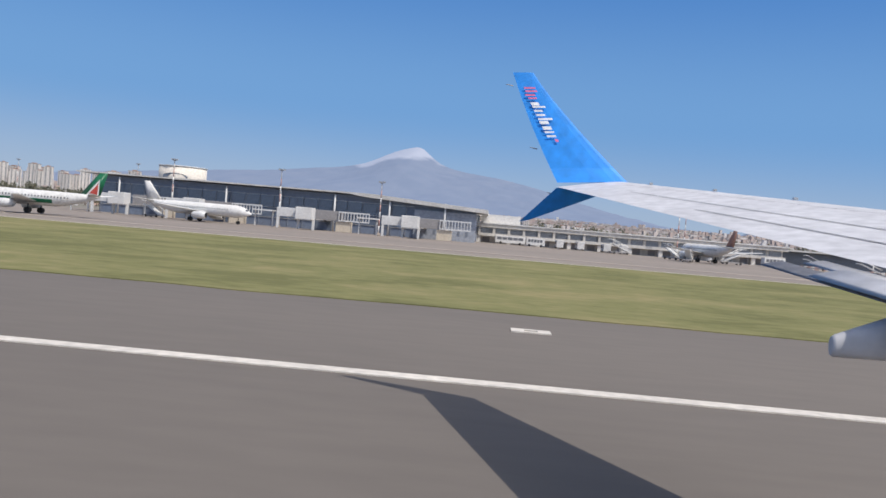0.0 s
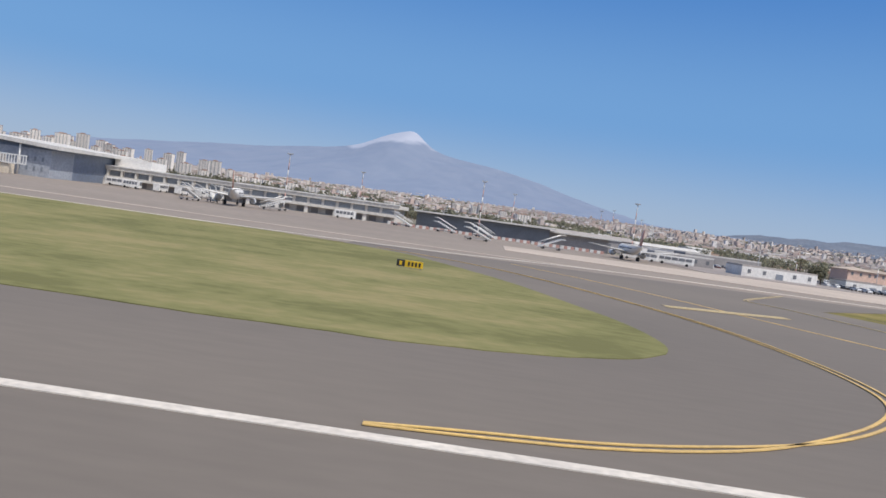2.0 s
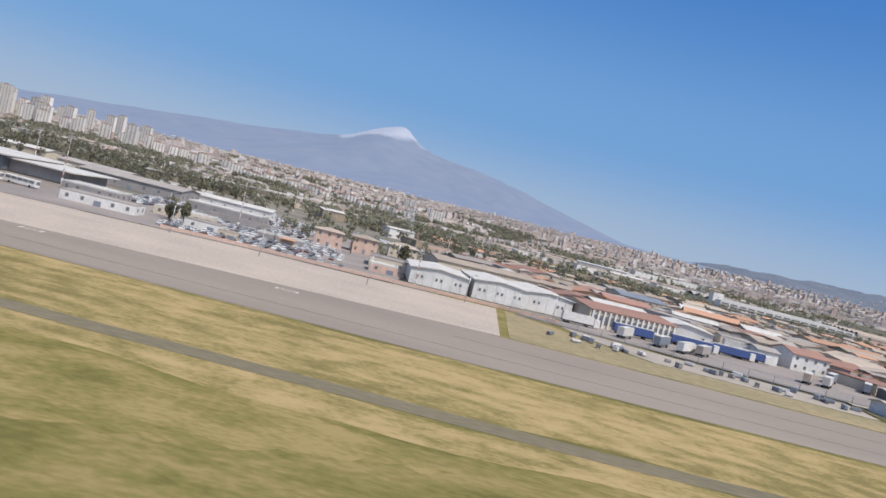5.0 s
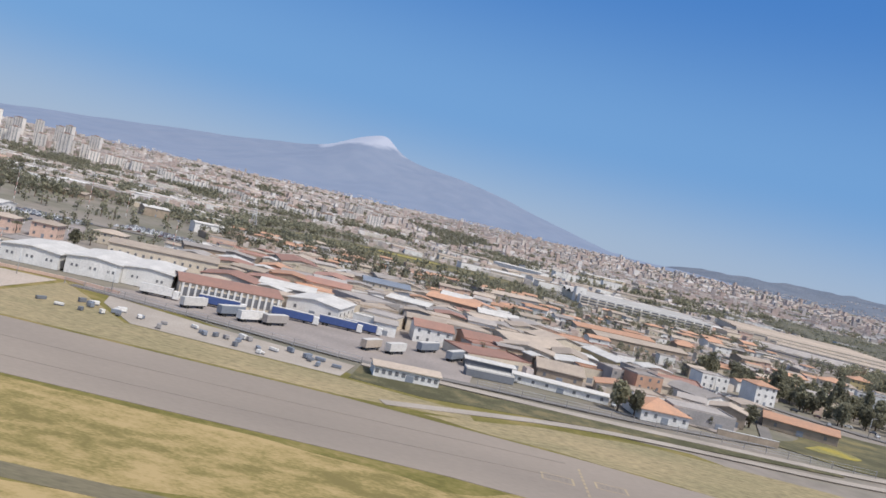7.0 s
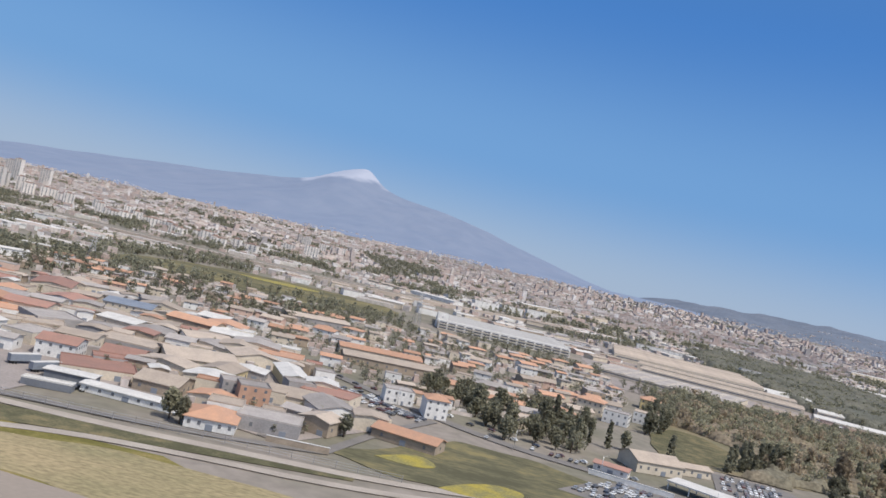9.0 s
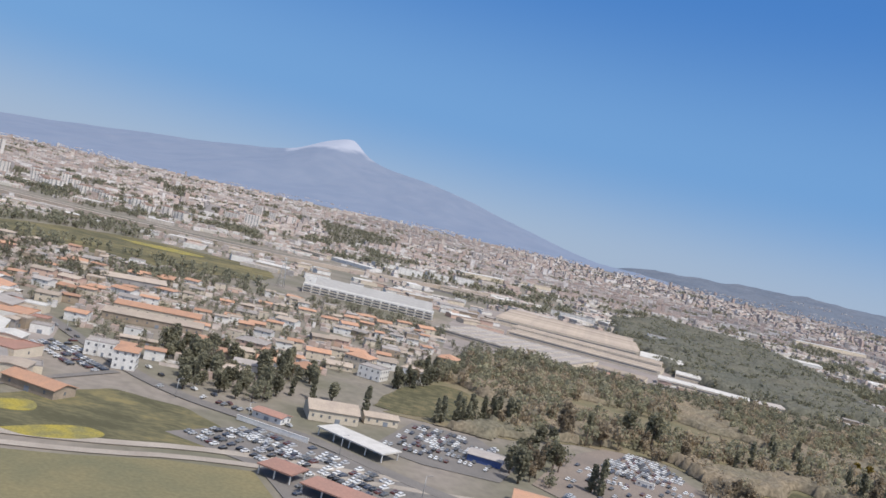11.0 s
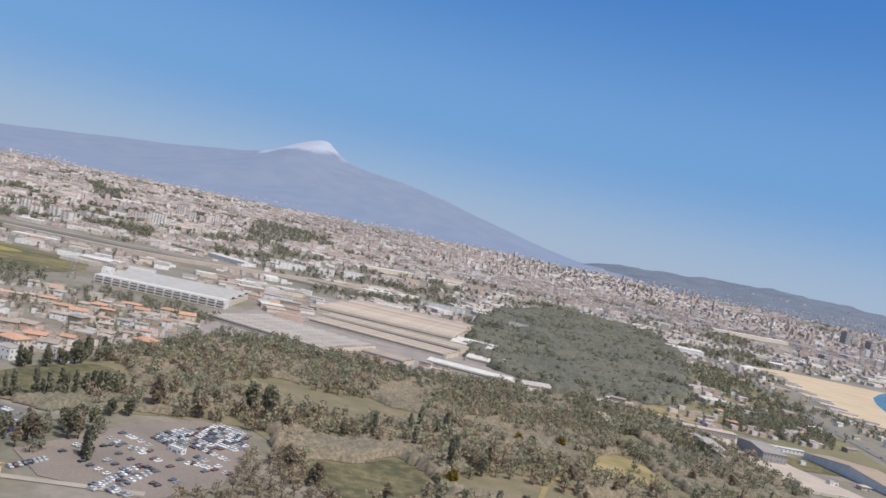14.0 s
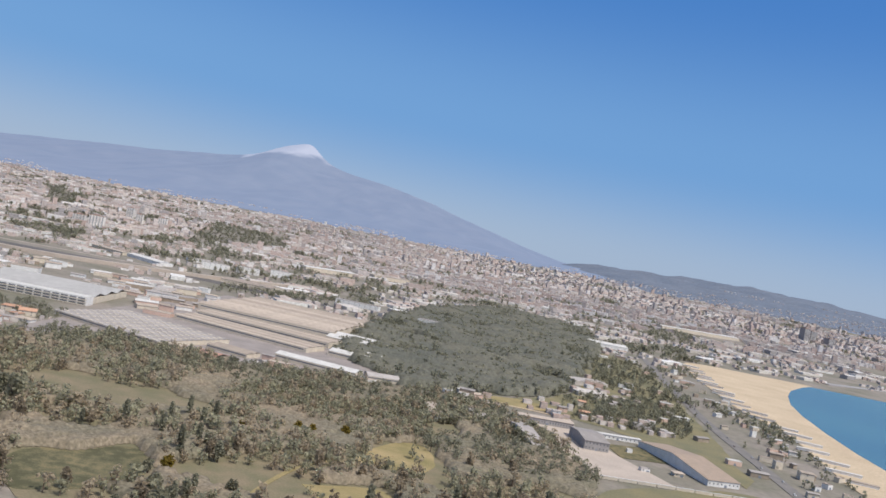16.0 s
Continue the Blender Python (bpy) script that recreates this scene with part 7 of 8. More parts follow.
car_rows([(84, 136), (104, 140), (118, 154), (114, 184), (84, 178)], 5, 2.8, 1.1, 0.6, 86, "in the far car park", 0)
car_rows([(248, 166), (262, 156), (270, 156), (268, 160), (252, 178)], -37, 2.6, 1.1, 0.7, 87, "outside the workshops", 24)
car_rows([(280, 156), (300, 150.5), (302, 153), (284, 159)], -18, 2.2, 1.2, 0.5, 88, "along the main road", 20)
car_rows([(217, 119), (234, 117.4), (234, 119.6), (218, 121.6)], -3, 2.2, 1.2, 0.5, 89, "beside the long store", 12)
car_rows([(300, 136), (312, 131), (314, 134), (302, 140)], -22, 2.0, 1.1, 0.7, 90, "beside the main road", 20)
rc = random.Random(91)
for k_ in range(14):
    y_ = 290 + 17 * k_ * 1.05
    x_ = np.interp(y_, [250, 326, 410, 496, 628, 830], [616, 619, 622, 631, 645, 672])
    car(float(x_) + (1.1 if k_ % 2 else -1.1), y_, 85, rc, "road traffic", "driving on the coast road", 0.12)
for k_ in range(16):
    t_ = k_ / 16
    car(243 + 68 * t_, 189 - 42 * t_ ** 0.85 + (0.8 if k_ % 2 else -0.8), -32, rc, "road traffic", "on the main road", 0.12)


def car_mass(spots):
    """The cars past the nearest few hundred, as one mesh."""
    rnd = random.Random(93)
    verts, faces = [], []
    body = CARS[0][1]
    base = [tuple(v.co) for v in body.vertices]
    polys = [tuple(p.vertices) for p in body.polygons]
    for x, y, rz in spots:
        c, s, k = math.cos(radians(rz)), math.sin(radians(rz)), len(verts)
        verts += [(x + a * c - b * s, y + a * s + b * c, q - 0.12) for a, b, q in base]
        faces += [tuple(k + i for i in p) for p in polys]
    me = bpy.data.meshes.new("more_cars")
    me.from_pydata(verts, [], faces)
    me.materials.append(island_mat("car_paints", [c for n, c in PAINTS], 0.35))
    ob = tagged(new("more_cars", me), "more cars parked in far rows", "cars", kind="stuff")
    verts, faces = [], []
    base = [tuple(v.co) for v in CARS[0][2].vertices]
    polys = [tuple(p.vertices) for p in CARS[0][2].polygons]
    for x, y, rz in spots:
        c, s, k = math.cos(radians(rz)), math.sin(radians(rz)), len(verts)
        verts += [(x + a * c - b * s, y + a * s + b * c, q - 0.12) for a, b, q in base]
        faces += [tuple(k + i for i in p) for p in polys]
    glass = bpy.data.meshes.new("glasshouse")
    glass.from_pydata(verts, [], faces)
    glass.materials.append(M["pane"])
    new("glasshouse", glass).parent = ob
    return ob


rl = random.Random(95)
for (ax, ay), (bx, by), n_ in (((371.8, 139), (374.2, 158), 15), ((381.5, 163), (395.5, 160), 12), ((363.5, 163.5), (373.3, 165), 8), ((356.3, 141), (359.2, 149), 8), ((343.3, 162), (346, 170), 8), ((353, 200), (358.4, 192), 7), ((371.3, 141), (379, 139.4), 7), ((374.5, 140), (377, 156), 9)):
    for k_ in range(n_):
        t_ = (k_ + rl.uniform(-0.15, 0.15)) / n_
        if rl.random() < 0.85:
            MORE_CARS.append((ax + (bx - ax) * t_, ay + (by - ay) * t_, math.degrees(math.atan2(by - ay, bx - ax)) + 78))
for x_, y_, n_ in ((107, 200, 60), (125, 222, 70), (140, 225, 40)):
    for k_ in range(n_):
        MORE_CARS.append((x_ + 1.2 * (k_ % 15) - 9 + rl.uniform(-0.2, 0.2), y_ + 3.0 * (k_ // 15) - 6, 95 + rl.uniform(-4, 4)))
car_mass(MORE_CARS)

# ---- single trees ----
def scatter_spots(poly, step, seed):
    rnd = random.Random(seed)
    xs, ys = [p[0] for p in poly], [p[1] for p in poly]
    y = min(ys)
    while y < max(ys):
        x = min(xs)
        while x < max(xs):
            px, py = x + rnd.uniform(-0.5, 0.5) * step, y + rnd.uniform(-0.5, 0.5) * step
            if inside(px, py, poly):
                yield px, py, rnd.uniform(0.7, 1.2)
            x += step
        y += step


MORE_TREES = []
for x_, y_, k_, s_ in ((234, 116.5, "round", 1.0), (236, 115, "round", 0.8), (257, 130.5, "dark", 0.8), (248, 121, "round", 0.6), (318, 172, "cypress", 1.1), (306, 176, "cypress", 0.9), (310, 178, "dark", 0.9), (364.8, 153, "cypress", 1.2), (363.4, 154.2, "cypress", 1.1), (356, 183, "dark", 0.9), (359, 186, "dark", 1.0), (421, 220.5, "cypress", 1.1), (423.4, 229, "cypress", 1.2), (428.5, 225, "cypress", 1.1), (430.6, 229, "cypress", 1.2), (440.6, 198.7, "dark", 0.9), (430, 182, "round", 0.9), (436, 205, "dark", 1.0), (449.5, 178.7, "round", 1.0), (435.7, 169.5, "round", 1.1), (433.2, 184.3, "gold", 1.0), (438, 229.6, "gold", 0.8), (452, 239.5, "gold", 1.0), (456, 240, "gold", 0.9), (465, 245, "gold", 1.0), (104.6, 121.5, "dark", 0.72), (106.2, 123, "dark", 0.62), (103.4, 124, "palm", 1.0), (128, 147, "palm", 0.9), (137, 151, "round", 0.8)):
    tree(k_, x_, y_, s_)
for poly_, step_, kinds_, seed_ in (
        ([(282, 158), (300, 160), (306, 196), (296, 196), (276, 178)], 3.4, ("dark", "dark", "cypress", "round"), 1),
        ([(320, 208), (324, 208), (337, 246), (347, 290), (338, 290), (330, 252)], 2.6, ("cypress", "dark", "tall", "cypress"), 2),
        ([(330, 179), (340, 184), (356, 204), (352, 208), (338, 190)], 2.4, ("cypress", "cypress", "dark"), 12),
        ([(276, 176), (300, 198), (296, 215), (262, 195)], 4.0, ("round", "dark", "tall"), 3),
        ([(345, 150), (354, 146), (362, 172), (352, 176)], 3.6, ("dark", "tall", "cypress"), 5),
        ([(480, 262), (520, 285), (545, 262), (540, 246), (500, 236)], 3.8, ("tall", "dark", "tall", "cypress"), 6),
        ([(330, 300), (420, 306), (480, 330), (440, 340), (400, 322), (335, 320)], 4.6, ("tall", "brown", "tall", "dark"), 7),
        ([(545, 352), (600, 352), (616, 430), (590, 440), (560, 380)], 5.0, ("dark", "round"), 8),
        ([(270, 345), (330, 330), (332, 350), (300, 372), (268, 372)], 5.0, ("dark", "round", "tall"), 9),
        ([(224, 300), (262, 335), (240, 360), (205, 345)], 5.0, ("round", "dark", "tall"), 10)):
    for n_, (x_, y_, h_) in enumerate(scatter_spots(poly_, step_, seed_ + 200)):
        if free(x_, y_, 0.6) and (y_ > 240 or n_ % 3 == 2):
            MORE_TREES.append((x_, y_, h_ * 4.6))
        elif free(x_, y_, 0.6):
            tree(kinds_[n_ % len(kinds_)], x_, y_, h_, "trees beside the houses")

# ---- harbour behind the beach ----
structure("mole", ribbon([(846, 790), (880, 812), (960, 862), (1060, 940), (1180, 1040)], 12, -0.2, 1.2, 1), M["grey"], "long grey harbour mole", "mole")
structure("quay", slab([(900, 850), (960, 905), (1060, 1120), (1100, 1300), (960, 1250), (820, 860)], -0.2, 0.8), M["lot"], "paved harbour quay", "quay")
structure("water_basin", slab([(985, 935), (1075, 1000), (1180, 1200), (1120, 1240), (1060, 1100)], -0.2, 1.0), M["water"], "calm harbour basin", "water")


def ferry(x, y, rz):
    ob = thing("ferry", "large white ferry with a teal stripe moored in the harbour", "ship", pose(x, y, 0.5, 0, 0, rz))
    rows = []
    for u, w in ((-30, 4.2), (-28, 5), (18, 5), (26, 3.2), (31, 0.3)):
        rows.append([(u, -w, 5.0), (u * 0.985, -w * 0.8, 0.3), (u * 0.985, w * 0.8, 0.3), (u, w, 5.0)])
    part("hull", loft(rows, smooth=False), M["white"], ob)
    part("stripe", boxes((-29, 19, -5.06, -4.98, 2.2, 3.2), (-29, 19, 4.98, 5.06, 2.2, 3.2)), M["sea_teal"], ob)
    part("deckhouse", boxes((-24, 20, -4.6, 4.6, 5.0, 8.4), bevel=0.2), M["white"], ob)
    for z in (5.8, 7.2):
        part("window_row", boxes((-23, 19, -4.66, -4.58, z, z + 0.5)), M["pane"], ob)
    part("bridge", boxes((12, 19, -5.2, 5.2, 8.4, 10.0), bevel=0.2), M["white"], ob)
    part("funnel", loft([[(-14 + a, b, z) for a, b in ((-2, -1.3), (2, -1.3), (2, 1.3), (-2, 1.3))] for z in (8.4, 12.0)], smooth=False), M["sea_teal"], ob)
    return ob


M["sea_teal"] = mat("sea_teal", (0.05, 0.24, 0.27), 0.5, scale=0.4)
ferry(1012, 972, 50)
rh = random.Random(71)
for k_ in range(14):
    building("port_shed", "long pale port shed on the quay", "shed", rh.uniform(880, 1080), rh.uniform(880, 1250), rh.uniform(16, 34), rh.uniform(8, 12), rh.uniform(2.5, 4.5), rh.uniform(30, 60), wall=rh.choice(("white", "grey", "cream")), cover=rh.choice(("roof_white", "roof_grey")), pitch=0.06, step=0, group="port sheds")
for x_, y_, h_ in ((1075, 1395, 22), (1092, 1410, 19), (1110, 1380, 14)):
    tower_block("office_tower", "dark grey office tower near the harbour", x_, y_, 12, 12, h_, 20, "grey")


def beach_row(x, y, rz):
    ob = thing("beach_cabins", "row of low beach cabins with a pale roof", "beach cabins", pose(x, y, 0.17, 0, 0, rz), "beach cabins")
    part("wall", boxes((-7, 7, -1.0, 1.0, 0, 1.0)), M["white"], ob)
    part("roof", boxes((-7.2, 7.2, -1.2, 1.2, 1.0, 1.15)), M[("roof_white", "roof_tan", "roof_grey")[int(y) % 3]], ob)
    return ob


for k_ in range(20):
    y_ = 330 + 19 * k_ + rh.uniform(-4, 4)
    x_ = float(np.interp(y_, [326, 375, 420, 497, 560, 612, 703], [655, 662, 669, 667, 673, 677, 690]))
    beach_row(x_ + rh.uniform(0, 5), y_, rh.uniform(-22, -8))

# ---- trees, woods and the far city ----
from mathutils.bvhtree import BVHTree

WOOD = [(436, 400), (439, 576), (471, 765), (555, 930), (632, 840), (618, 682), (560, 440), (545, 395), (506, 362), (478, 341)]
PARK = [(322, 180), (340, 290), (362, 330), (414, 322), (473, 338), (512, 342), (532, 306), (542, 254), (520, 150), (440, 130), (400, 170), (386, 200), (360, 190), (345, 178)]
CLEAR = [[(402, 172), (402, 181), (413, 189), (420, 199), (428, 190), (432, 177), (424, 167), (413, 155)], [(385, 240), (399, 256), (424, 251), (436, 241), (420, 239), (401, 225), (388, 226)], [(471, 222), (476, 250), (490, 258), (494, 224)], [(462, 196), (482, 205), (486, 190), (470, 180)],
         [(316, 180), (322, 212), (335, 238), (348, 216), (342, 186), (328, 178)], [(352, 150), (361, 178), (372, 194), (382, 196), (389, 178), (390, 154), (382, 140), (362, 140)]]


def wood(name, label, spots, leaf, seed, sprays=40, wide=0.27):
    """Many trees as one mass of leaf sprays on tapered trunks."""
    bases = np.array([(x, y, rise(x, y)) for x, y, h in spots])
    heights = np.array([h for x, y, h in spots])
    verts, faces = crown_sprays(bases, heights, sprays, wide, seed)
    ring = np.array([(math.cos(a), math.sin(a)) for a in (0.3, 2.4, 4.5)])
    foot = np.repeat(bases[:, None, :], 3, 1)
    low, top = foot.copy(), foot.copy()
    low[:, :, :2] += ring[None] * heights[:, None, None] * 0.03
    low[:, :, 2] -= 0.1
    top[:, :, :2] += ring[None] * heights[:, None, None] * 0.02
    top[:, :, 2] += heights[:, None] * 0.6
    start = len(verts) + 6 * np.arange(len(bases))[:, None]
    sides = np.concatenate([start + np.array(q) for q in ((0, 1, 4, 3), (1, 2, 5, 4), (2, 0, 3, 5))])
    me = bpy.data.meshes.new(name)
    me.from_pydata(np.concatenate([verts, np.concatenate([low, top], 1).reshape(-1, 3)]).tolist(), [], faces.tolist() + sides.tolist())
    me.materials.append(M[leaf])
    me.materials.append(M["bark"])
    me.polygons.foreach_set("material_index", [0] * len(faces) + [1] * len(sides))
    me.update()
    return tagged(new(name, me), label, "woods", kind="stuff")


def scatter(poly, step, seed, hmin, hmax, gap=0.0, skip=()):
    rnd = random.Random(seed)
    xs, ys = [p[0] for p in poly], [p[1] for p in poly]
    y = min(ys)
    while y < max(ys):
        x = min(xs)
        while x < max(xs):
            px, py = x + rnd.uniform(-0.5, 0.5) * step, y + rnd.uniform(-0.5, 0.5) * step
            open_ = noise.noise(Vector((px * 0.035, py * 0.035, seed))) < gap - 0.5 if gap else False
            if inside(px, py, poly) and not open_ and not any(inside(px, py, c) for c in skip):
                yield px, py, rnd.uniform(hmin, hmax)
            x += step
        y += step


def thicket(label, poly, step, height, cell, seed, material, gap=0.0, skip=()):
    """A continuous canopy of low tree crowns over rough ground."""
    xs, ys = [p[0] for p in poly], [p[1] for p in poly]
    nx, ny = int((max(xs) - min(xs)) / step) + 1, int((max(ys) - min(ys)) / step) + 1
    rnd = random.Random(seed)
    bm = bmesh.new()
    grid = {}
    for j in range(ny + 1):
        for i in range(nx + 1):
            x, y = min(xs) + (i + rnd.uniform(-0.35, 0.35)) * step, min(ys) + (j + rnd.uniform(-0.35, 0.35)) * step
            wob = Vector((noise.noise(Vector((x * 0.12, y * 0.12, 2.0))), noise.noise(Vector((x * 0.12, y * 0.12, 4.0))), 0)) * cell * 1.6
            if not inside(x + wob.x, y + wob.y, poly) or any(inside(x + wob.x * 0.5, y + wob.y * 0.5, c) for c in skip):
                continue
            if gap and noise.noise(Vector((x * 0.030, y * 0.030, seed))) < gap - 0.5:
                continue
            grid[i, j] = (x, y)
    made = {}
    for (i, j), (x, y) in grid.items():
        rim = sum((i + a, j + b) in grid for a in (-1, 0, 1) for b in (-1, 0, 1)) < 9
        d = noise.voronoi(Vector((x / cell, y / cell, seed)))[0][0]
        dome = math.sqrt(max(0.0, 1 - min(d / 0.85, 1.0) ** 2))
        tall = 0.8 + 0.55 * noise.noise(Vector((x * 0.05, y * 0.05, seed + 3.0)))
        z = height * tall * (0.42 + 0.58 * dome) + rnd.uniform(-0.12, 0.16) * height
        made[i, j] = bm.verts.new((x, y, rise(x, y) + (0.05 * height if rim else max(z, 0.1))))
    for i, j in grid:
        ring = [made.get(k) for k in ((i, j), (i + 1, j), (i + 1, j + 1), (i, j + 1))]
        if all(ring):
            bm.faces.new(ring).smooth = True
    return tagged(part("thicket", bm, M[material]), label, "thicket", kind="stuff")


DARK_PARKS = ([(179, 952), (63, 1452), (167, 1389), (264, 1184), (213, 1088)], [(-287, 1538), (-300, 1640), (-69, 1230), (-75, 1142)], [(-40, 1010), (20, 1080), (40, 1000), (0, 940)], [(-190, 1000), (-150, 1080), (-80, 1040), (-120, 960)])
thicket("grey-green canopy of the wood", WOOD, 1.9, 4.6, 4.2, 3, "wood_canopy", 0.12)
thicket("brownish leafless thicket in the park", PARK, 0.95, 2.5, 3.0, 5, "thicket", 0.36, CLEAR)
for x_, y_, h_ in scatter([(200, 232), (243, 194), (268, 172), (290, 172), (300, 195), (322, 240), (330, 290), (330, 340), (250, 345), (190, 300)], 4.4, 91, 1.8, 3.6, 0.42):
    if free(x_, y_, 0.3):
        MORE_TREES.append((x_, y_, h_))
for x_, y_, h_ in scatter([(150, 150), (184, 140), (214, 130), (250, 122), (260, 140), (243, 186), (204, 228), (150, 232)], 7.0, 92, 1.6, 3.0, 0.35):
    if free(x_, y_, 0.3):
        MORE_TREES.append((x_, y_, h_))
for x_, y_, h_ in scatter([(84, 168), (112, 160), (140, 160), (150, 205), (60, 205)], 7.0, 93, 2.6, 4.6, 0.42):
    if free(x_, y_, 0.5):
        MORE_TREES.append((x_, y_, h_))
wood("woods", "dark trees between the houses", MORE_TREES, "leaf_dark", 9, 90, 0.34)
wood_spots = list(scatter(WOOD, 5.6, 3, 4.2, 6.6, 0.22))
wood("woods", "tall trees standing out of the wood", wood_spots, "leaf_dark", 4, 40, 0.34)
spots = list(scatter(PARK, 3.3, 5, 3.0, 6.8, 0.37, CLEAR))
wood("woods", "brownish leafless trees in the park", [s for k, s in enumerate(spots) if k % 3 == 0], "leaf_brown", 6, 64, 0.30)
wood("woods", "grey-green trees in the park", [s for k, s in enumerate(spots) if k % 3 == 1 or (k % 3 == 2 and s[1] >= 212)], "leaf", 7, 64, 0.30)
wood("woods", "brownish trees at the edge of the earth car park", list(scatter([(383, 198), (390, 180), (391, 154), (384, 138), (402, 136), (412, 158), (402, 172), (400, 184), (392, 200)], 2.8, 41, 2.4, 4.8, 0.2)), "leaf_brown", 42, 60, 0.34)
wood("woods", "dark trees between the barracks and the coast road", list(scatter([(548, 352), (596, 345), (612, 400), (634, 600), (606, 660), (572, 450)], 6.0, 43, 3.0, 5.6, 0.36)), "leaf_dark", 44, 60, 0.34)
wood("woods", "tall grey-green trees beside the factory", list(scatter([(336, 280), (352, 322), (414, 318), (473, 334), (512, 338), (530, 306), (538, 262), (520, 262), (500, 300), (470, 304), (420, 284), (380, 296), (360, 280)], 4.0, 15, 3.6, 5.8, 0.1)), "leaf_dark", 27, 80)
for k, (x, y, h) in enumerate(spots):
    if k % 6 == 2 and y < 212:
        tree(("tall", "round", "brown", "dark", "cypress", "tall", "brown", "round")[k // 3 % 8], x, y, h / 4.6, "park trees")
for poly_ in DARK_PARKS:
    wood("woods", "dark trees of a city park", list(scatter(poly_, 10, 17, 5, 8, 0.3)), "leaf_dark", 18, 26, 0.34)


TREE_OF_LAND = [BVHTree.FromObject(bpy.data.objects[n], bpy.context.evaluated_depsgraph_get()) for n in ("hills", "backdrop")]


def slope_height(x, y):
    hits = [t.ray_cast(Vector((x, y, 900)), Vector((0, 0, -1)))[0] for t in TREE_OF_LAND]
    return max((h.z for h in hits if h), default=None)


def city():
    """Houses, slabs of flats and sheds filling the plain up to the foot of the mountain, in districts with their own street grid."""
    rnd = random.Random(11)
    verts, faces, slots = [], [], []

    def put_block(x, y, w, d, h, a, mi, z=None):
        c, s, z = math.cos(a), math.sin(a), rise(x, y) if z is None else z
        base = len(verts)
        for q in (z - 1.5, z + h):
            for u, v in ((-w / 2, -d / 2), (w / 2, -d / 2), (w / 2, d / 2), (-w / 2, d / 2)):
                verts.append((x + u * c - v * s, y + u * s + v * c, q))
        for k in range(4):
            faces.append((base + k, base + (k + 1) % 4, base + 4 + (k + 1) % 4, base + 4 + k))
            slots.append(mi)
        faces.append((base + 4, base + 5, base + 6, base + 7))
        slots.append(mi + 1)

    y0 = 345.0
    while y0 < 2120:
        step = 4.9 + 0.0036 * (y0 - 345)
        x0 = -0.62 * y0 - 60
        while x0 < 520 + 0.62 * y0:
            x0 += step
            x = x0 + rnd.uniform(-0.4, 0.4) * step
            y = y0 + rnd.uniform(-0.4, 0.4) * step
            big = noise.noise(Vector((x * 0.0035, y * 0.0035, 3.0)))
            mid = noise.noise(Vector((x * 0.014, y * 0.014, 7.0)))
            edge = 1800 + 260 * big
            if y > edge and rnd.random() < 0.5 * smooth_step(edge, edge + 300, y) + 0.2:
                continue
            dense = smooth_step(760, 1150, y - 0.15 * (x - 240))
            if rnd.random() > 0.30 + 0.64 * dense or mid > 0.10 + (0.12 if x < 300 else 0.26) * dense or any(inside(x, y, p) for p in DARK_PARKS):
                continue
            if inside(x, y, WOOD) or inside(x, y, SEA) or inside(x, y, BEACH) or inside(x, y, FIELD) or (230 < x < 480 and y < 545 and not (y > 450 and x < 330)):
                continue
            if x > 590 and y < 660 - 0.3 * (x - 600):
                continue
            if (548 < y < 642 and 60 < x < 330 and not (x > 250 and y < 590)) or (552 < y + 0.25 * (x - 60) < 640 and x <= 60) or any((x - a) ** 2 + (y - b) ** 2 < (c + 3) ** 2 for a, b, c in TAKEN[:TAKEN_PUT]):
                continue
            a = radians(14) + 0.9 * noise.noise(Vector((x * 0.0022, y * 0.0022, 1.0))) + rnd.choice((0, 0, 0, 1.5708))
            kind = rnd.random()
            if kind < 0.08 - 0.05 * dense:
                put_block(x, y, rnd.uniform(14, 30), rnd.uniform(8, 14), rnd.uniform(1.6, 2.6), a, 2)
            elif kind < 0.08 + 0.16 * dense:
                put_block(x, y, rnd.uniform(8, 16), rnd.uniform(3.5, 5), rnd.uniform(3.2, 6.0), a, 0)
            elif kind < 0.08 + 0.175 * dense and dense > 0.5:
                put_block(x, y, rnd.uniform(4, 6), rnd.uniform(4, 6), rnd.uniform(8, 13), a, 0)
            else:
                put_block(x, y, rnd.uniform(0.4, 0.95) * step, rnd.uniform(0.35, 0.75) * step, rnd.choice((1.2, 1.6, 2.2, 2.8, 3.6)) * (0.8 + 0.4 * dense), a, 0)
        y0 += step
    # suburbs thinning out up the slopes
    for _ in range(9000):
        s = rnd.random() ** 1.4
        x = rnd.uniform(-1900, 2300)
        y = 1880 + 620 * s
        if noise.noise(Vector((x * 0.006, y * 0.006, 4.0))) < 0.55 * s - 0.3 or inside(x, y, SEA):
            continue
        z = slope_height(x, y)
        if z is not None and z > rise(x, y) - 2:
            w = rnd.uniform(2.4, 5.0)
            put_block(x, y, w, w * rnd.uniform(0.5, 0.9), rnd.uniform(0.9, 2.2), rnd.uniform(0, 1.5), 0, z)
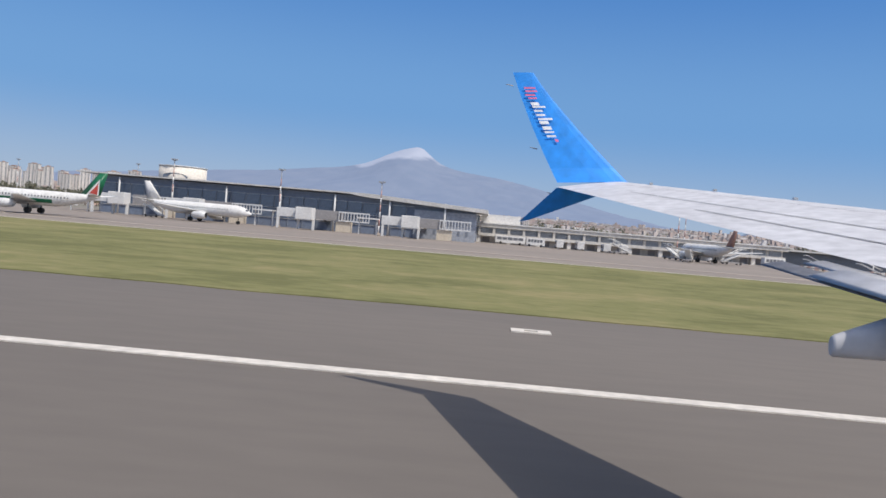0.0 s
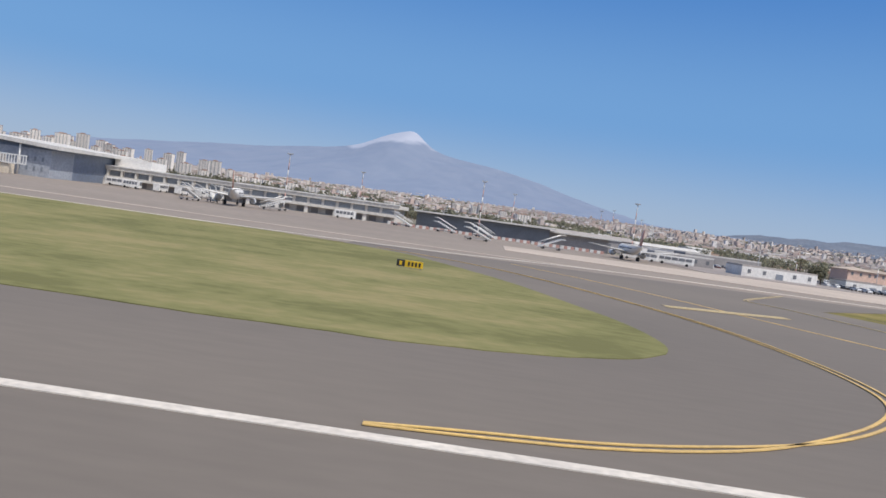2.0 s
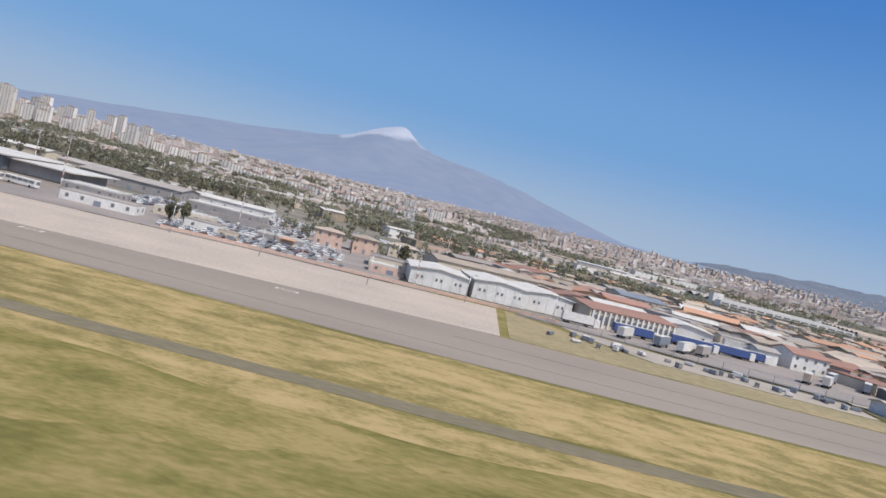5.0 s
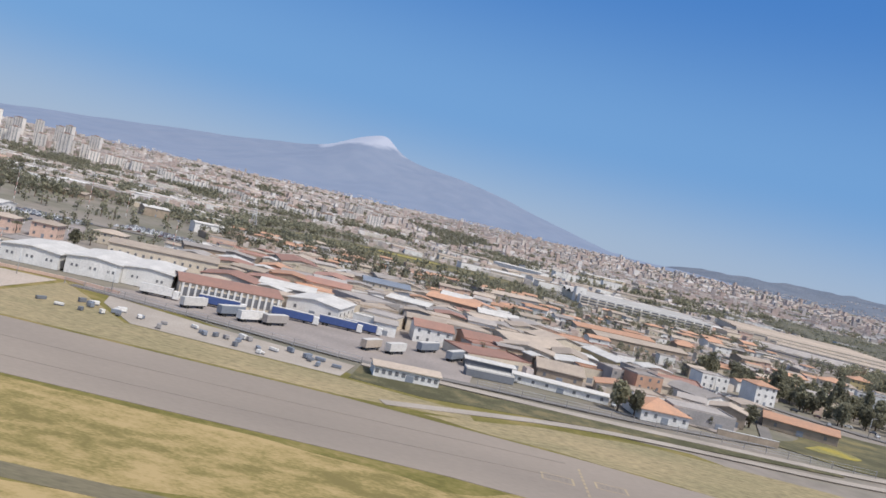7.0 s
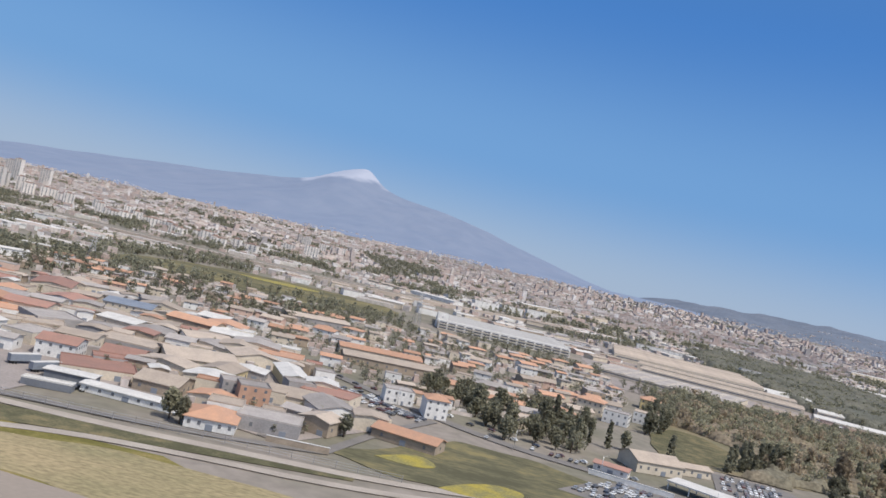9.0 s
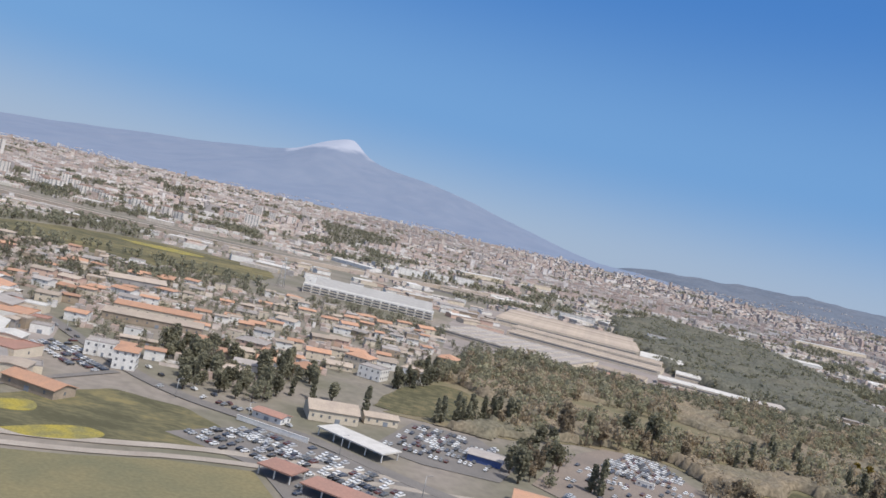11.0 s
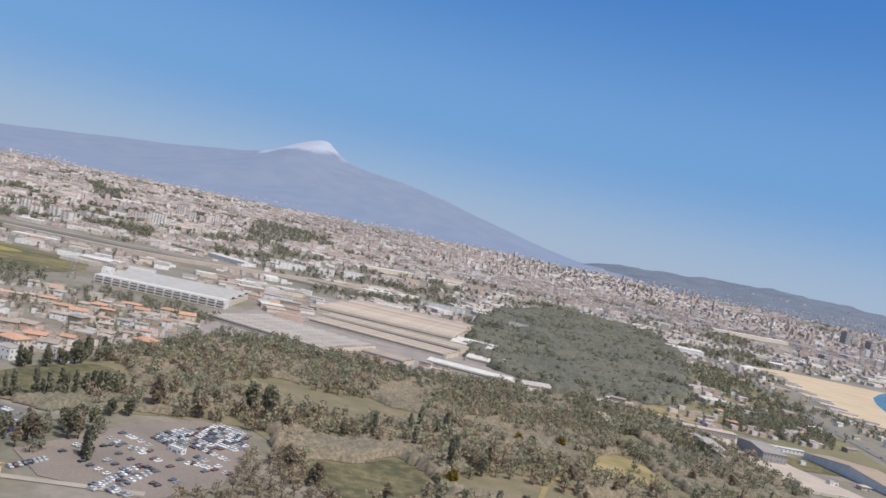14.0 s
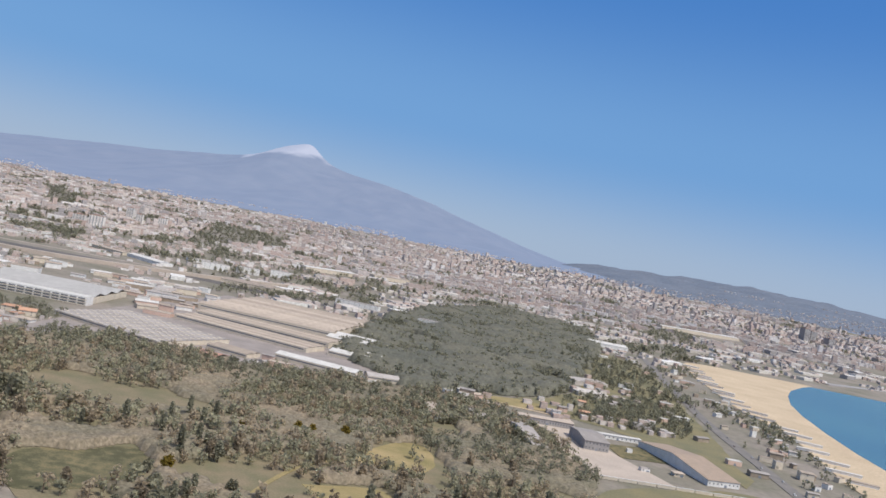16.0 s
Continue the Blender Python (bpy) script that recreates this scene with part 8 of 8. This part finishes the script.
    # outbuildings and yard walls among the nearer houses
    for zone, n in (([(200, 232), (243, 194), (268, 172), (290, 172), (300, 195), (322, 240), (330, 290), (330, 340), (250, 345), (190, 300)], 900), ([(150, 236), (200, 236), (190, 300), (215, 345), (150, 345), (110, 300)], 400), ([(150, 150), (214, 130), (250, 122), (244, 186), (205, 230), (150, 232)], 300)):
        xs, ys = [p[0] for p in zone], [p[1] for p in zone]
        for _ in range(n):
            x, y = rnd.uniform(min(xs), max(xs)), rnd.uniform(min(ys), max(ys))
            if inside(x, y, zone) and free(x, y, 0.7):
                long = rnd.random() < 0.3
                put_block(x, y, rnd.uniform(3, 6) if long else rnd.uniform(1.2, 2.6), 0.15 if long else rnd.uniform(1.0, 2.0), 0.6 if long else rnd.uniform(0.7, 1.7), radians(rnd.choice((10, 14, 100, 104))), 0)
    me = bpy.data.meshes.new("far_city")
    me.from_pydata(verts, [], faces)
    for n in ("city", "city_roof", "city_hall", "city_hall_roof"):
        me.materials.append(M[n])
    me.polygons.foreach_set("material_index", slots)
    me.update()
    return tagged(new("far_city", me), "dense far city of pale beige and pinkish houses", "city", kind="stuff")


city()
rnd_ = random.Random(21)
far_spots = []
for _ in range(17000):
    y = 230 + 1700 * rnd_.random() ** 1.5
    x = rnd_.uniform(-0.62 * y - 40, 500 + 0.62 * y)
    green = noise.noise(Vector((x * 0.014, y * 0.014, 7.0)))
    if (green < 0.10 and rnd_.random() < 0.80) or (y > 850 and rnd_.random() < 0.20):
        continue
    if inside(x, y, SEA) or inside(x, y, BEACH) or inside(x, y, FIELD) or (x > 225 and x < 480 and y < 545) or (150 < x < 262 and y < 240) or inside(x, y, WOOD) or (540 < y < 640 and -60 < x < 330):
        continue
    if (x > 500 and y < 360 and x < 625) or (x > 800 and y < 1260):
        continue
    for _ in range((3 if green > 0.1 else 1) + (2 if x < 120 and y > 480 else 0)):
        far_spots.append((x + rnd_.uniform(-4, 4), y + rnd_.uniform(-4, 4), rnd_.uniform(2.8, 5.6) * (1 + 0.4 * (y > 700))))
far_spots += [(100 + 150 * k / 70 + rnd_.uniform(-4, 4), 338 + 34 * math.sin(k / 70 * 2.2) + rnd_.uniform(-7, 7), rnd_.uniform(3.8, 6.5)) for k in range(70)]
wood("street_trees", "scattered dark trees among the houses", far_spots, "leaf_dark", 22, 24, 0.30)
wood("tree_belt", "belt of dark trees behind the airport", [(x, y, h) for x, y, h in scatter([(-300, 190), (60, 185), (84, 215), (60, 330), (-60, 420), (-420, 430)], 7.0, 31, 3.5, 6.5, 0.36)] + list(scatter([(130, 240), (225, 262), (235, 300), (150, 330), (110, 290)], 5.0, 32, 3.0, 5.0, 0.2)), "leaf_dark", 33, 64, 0.30)
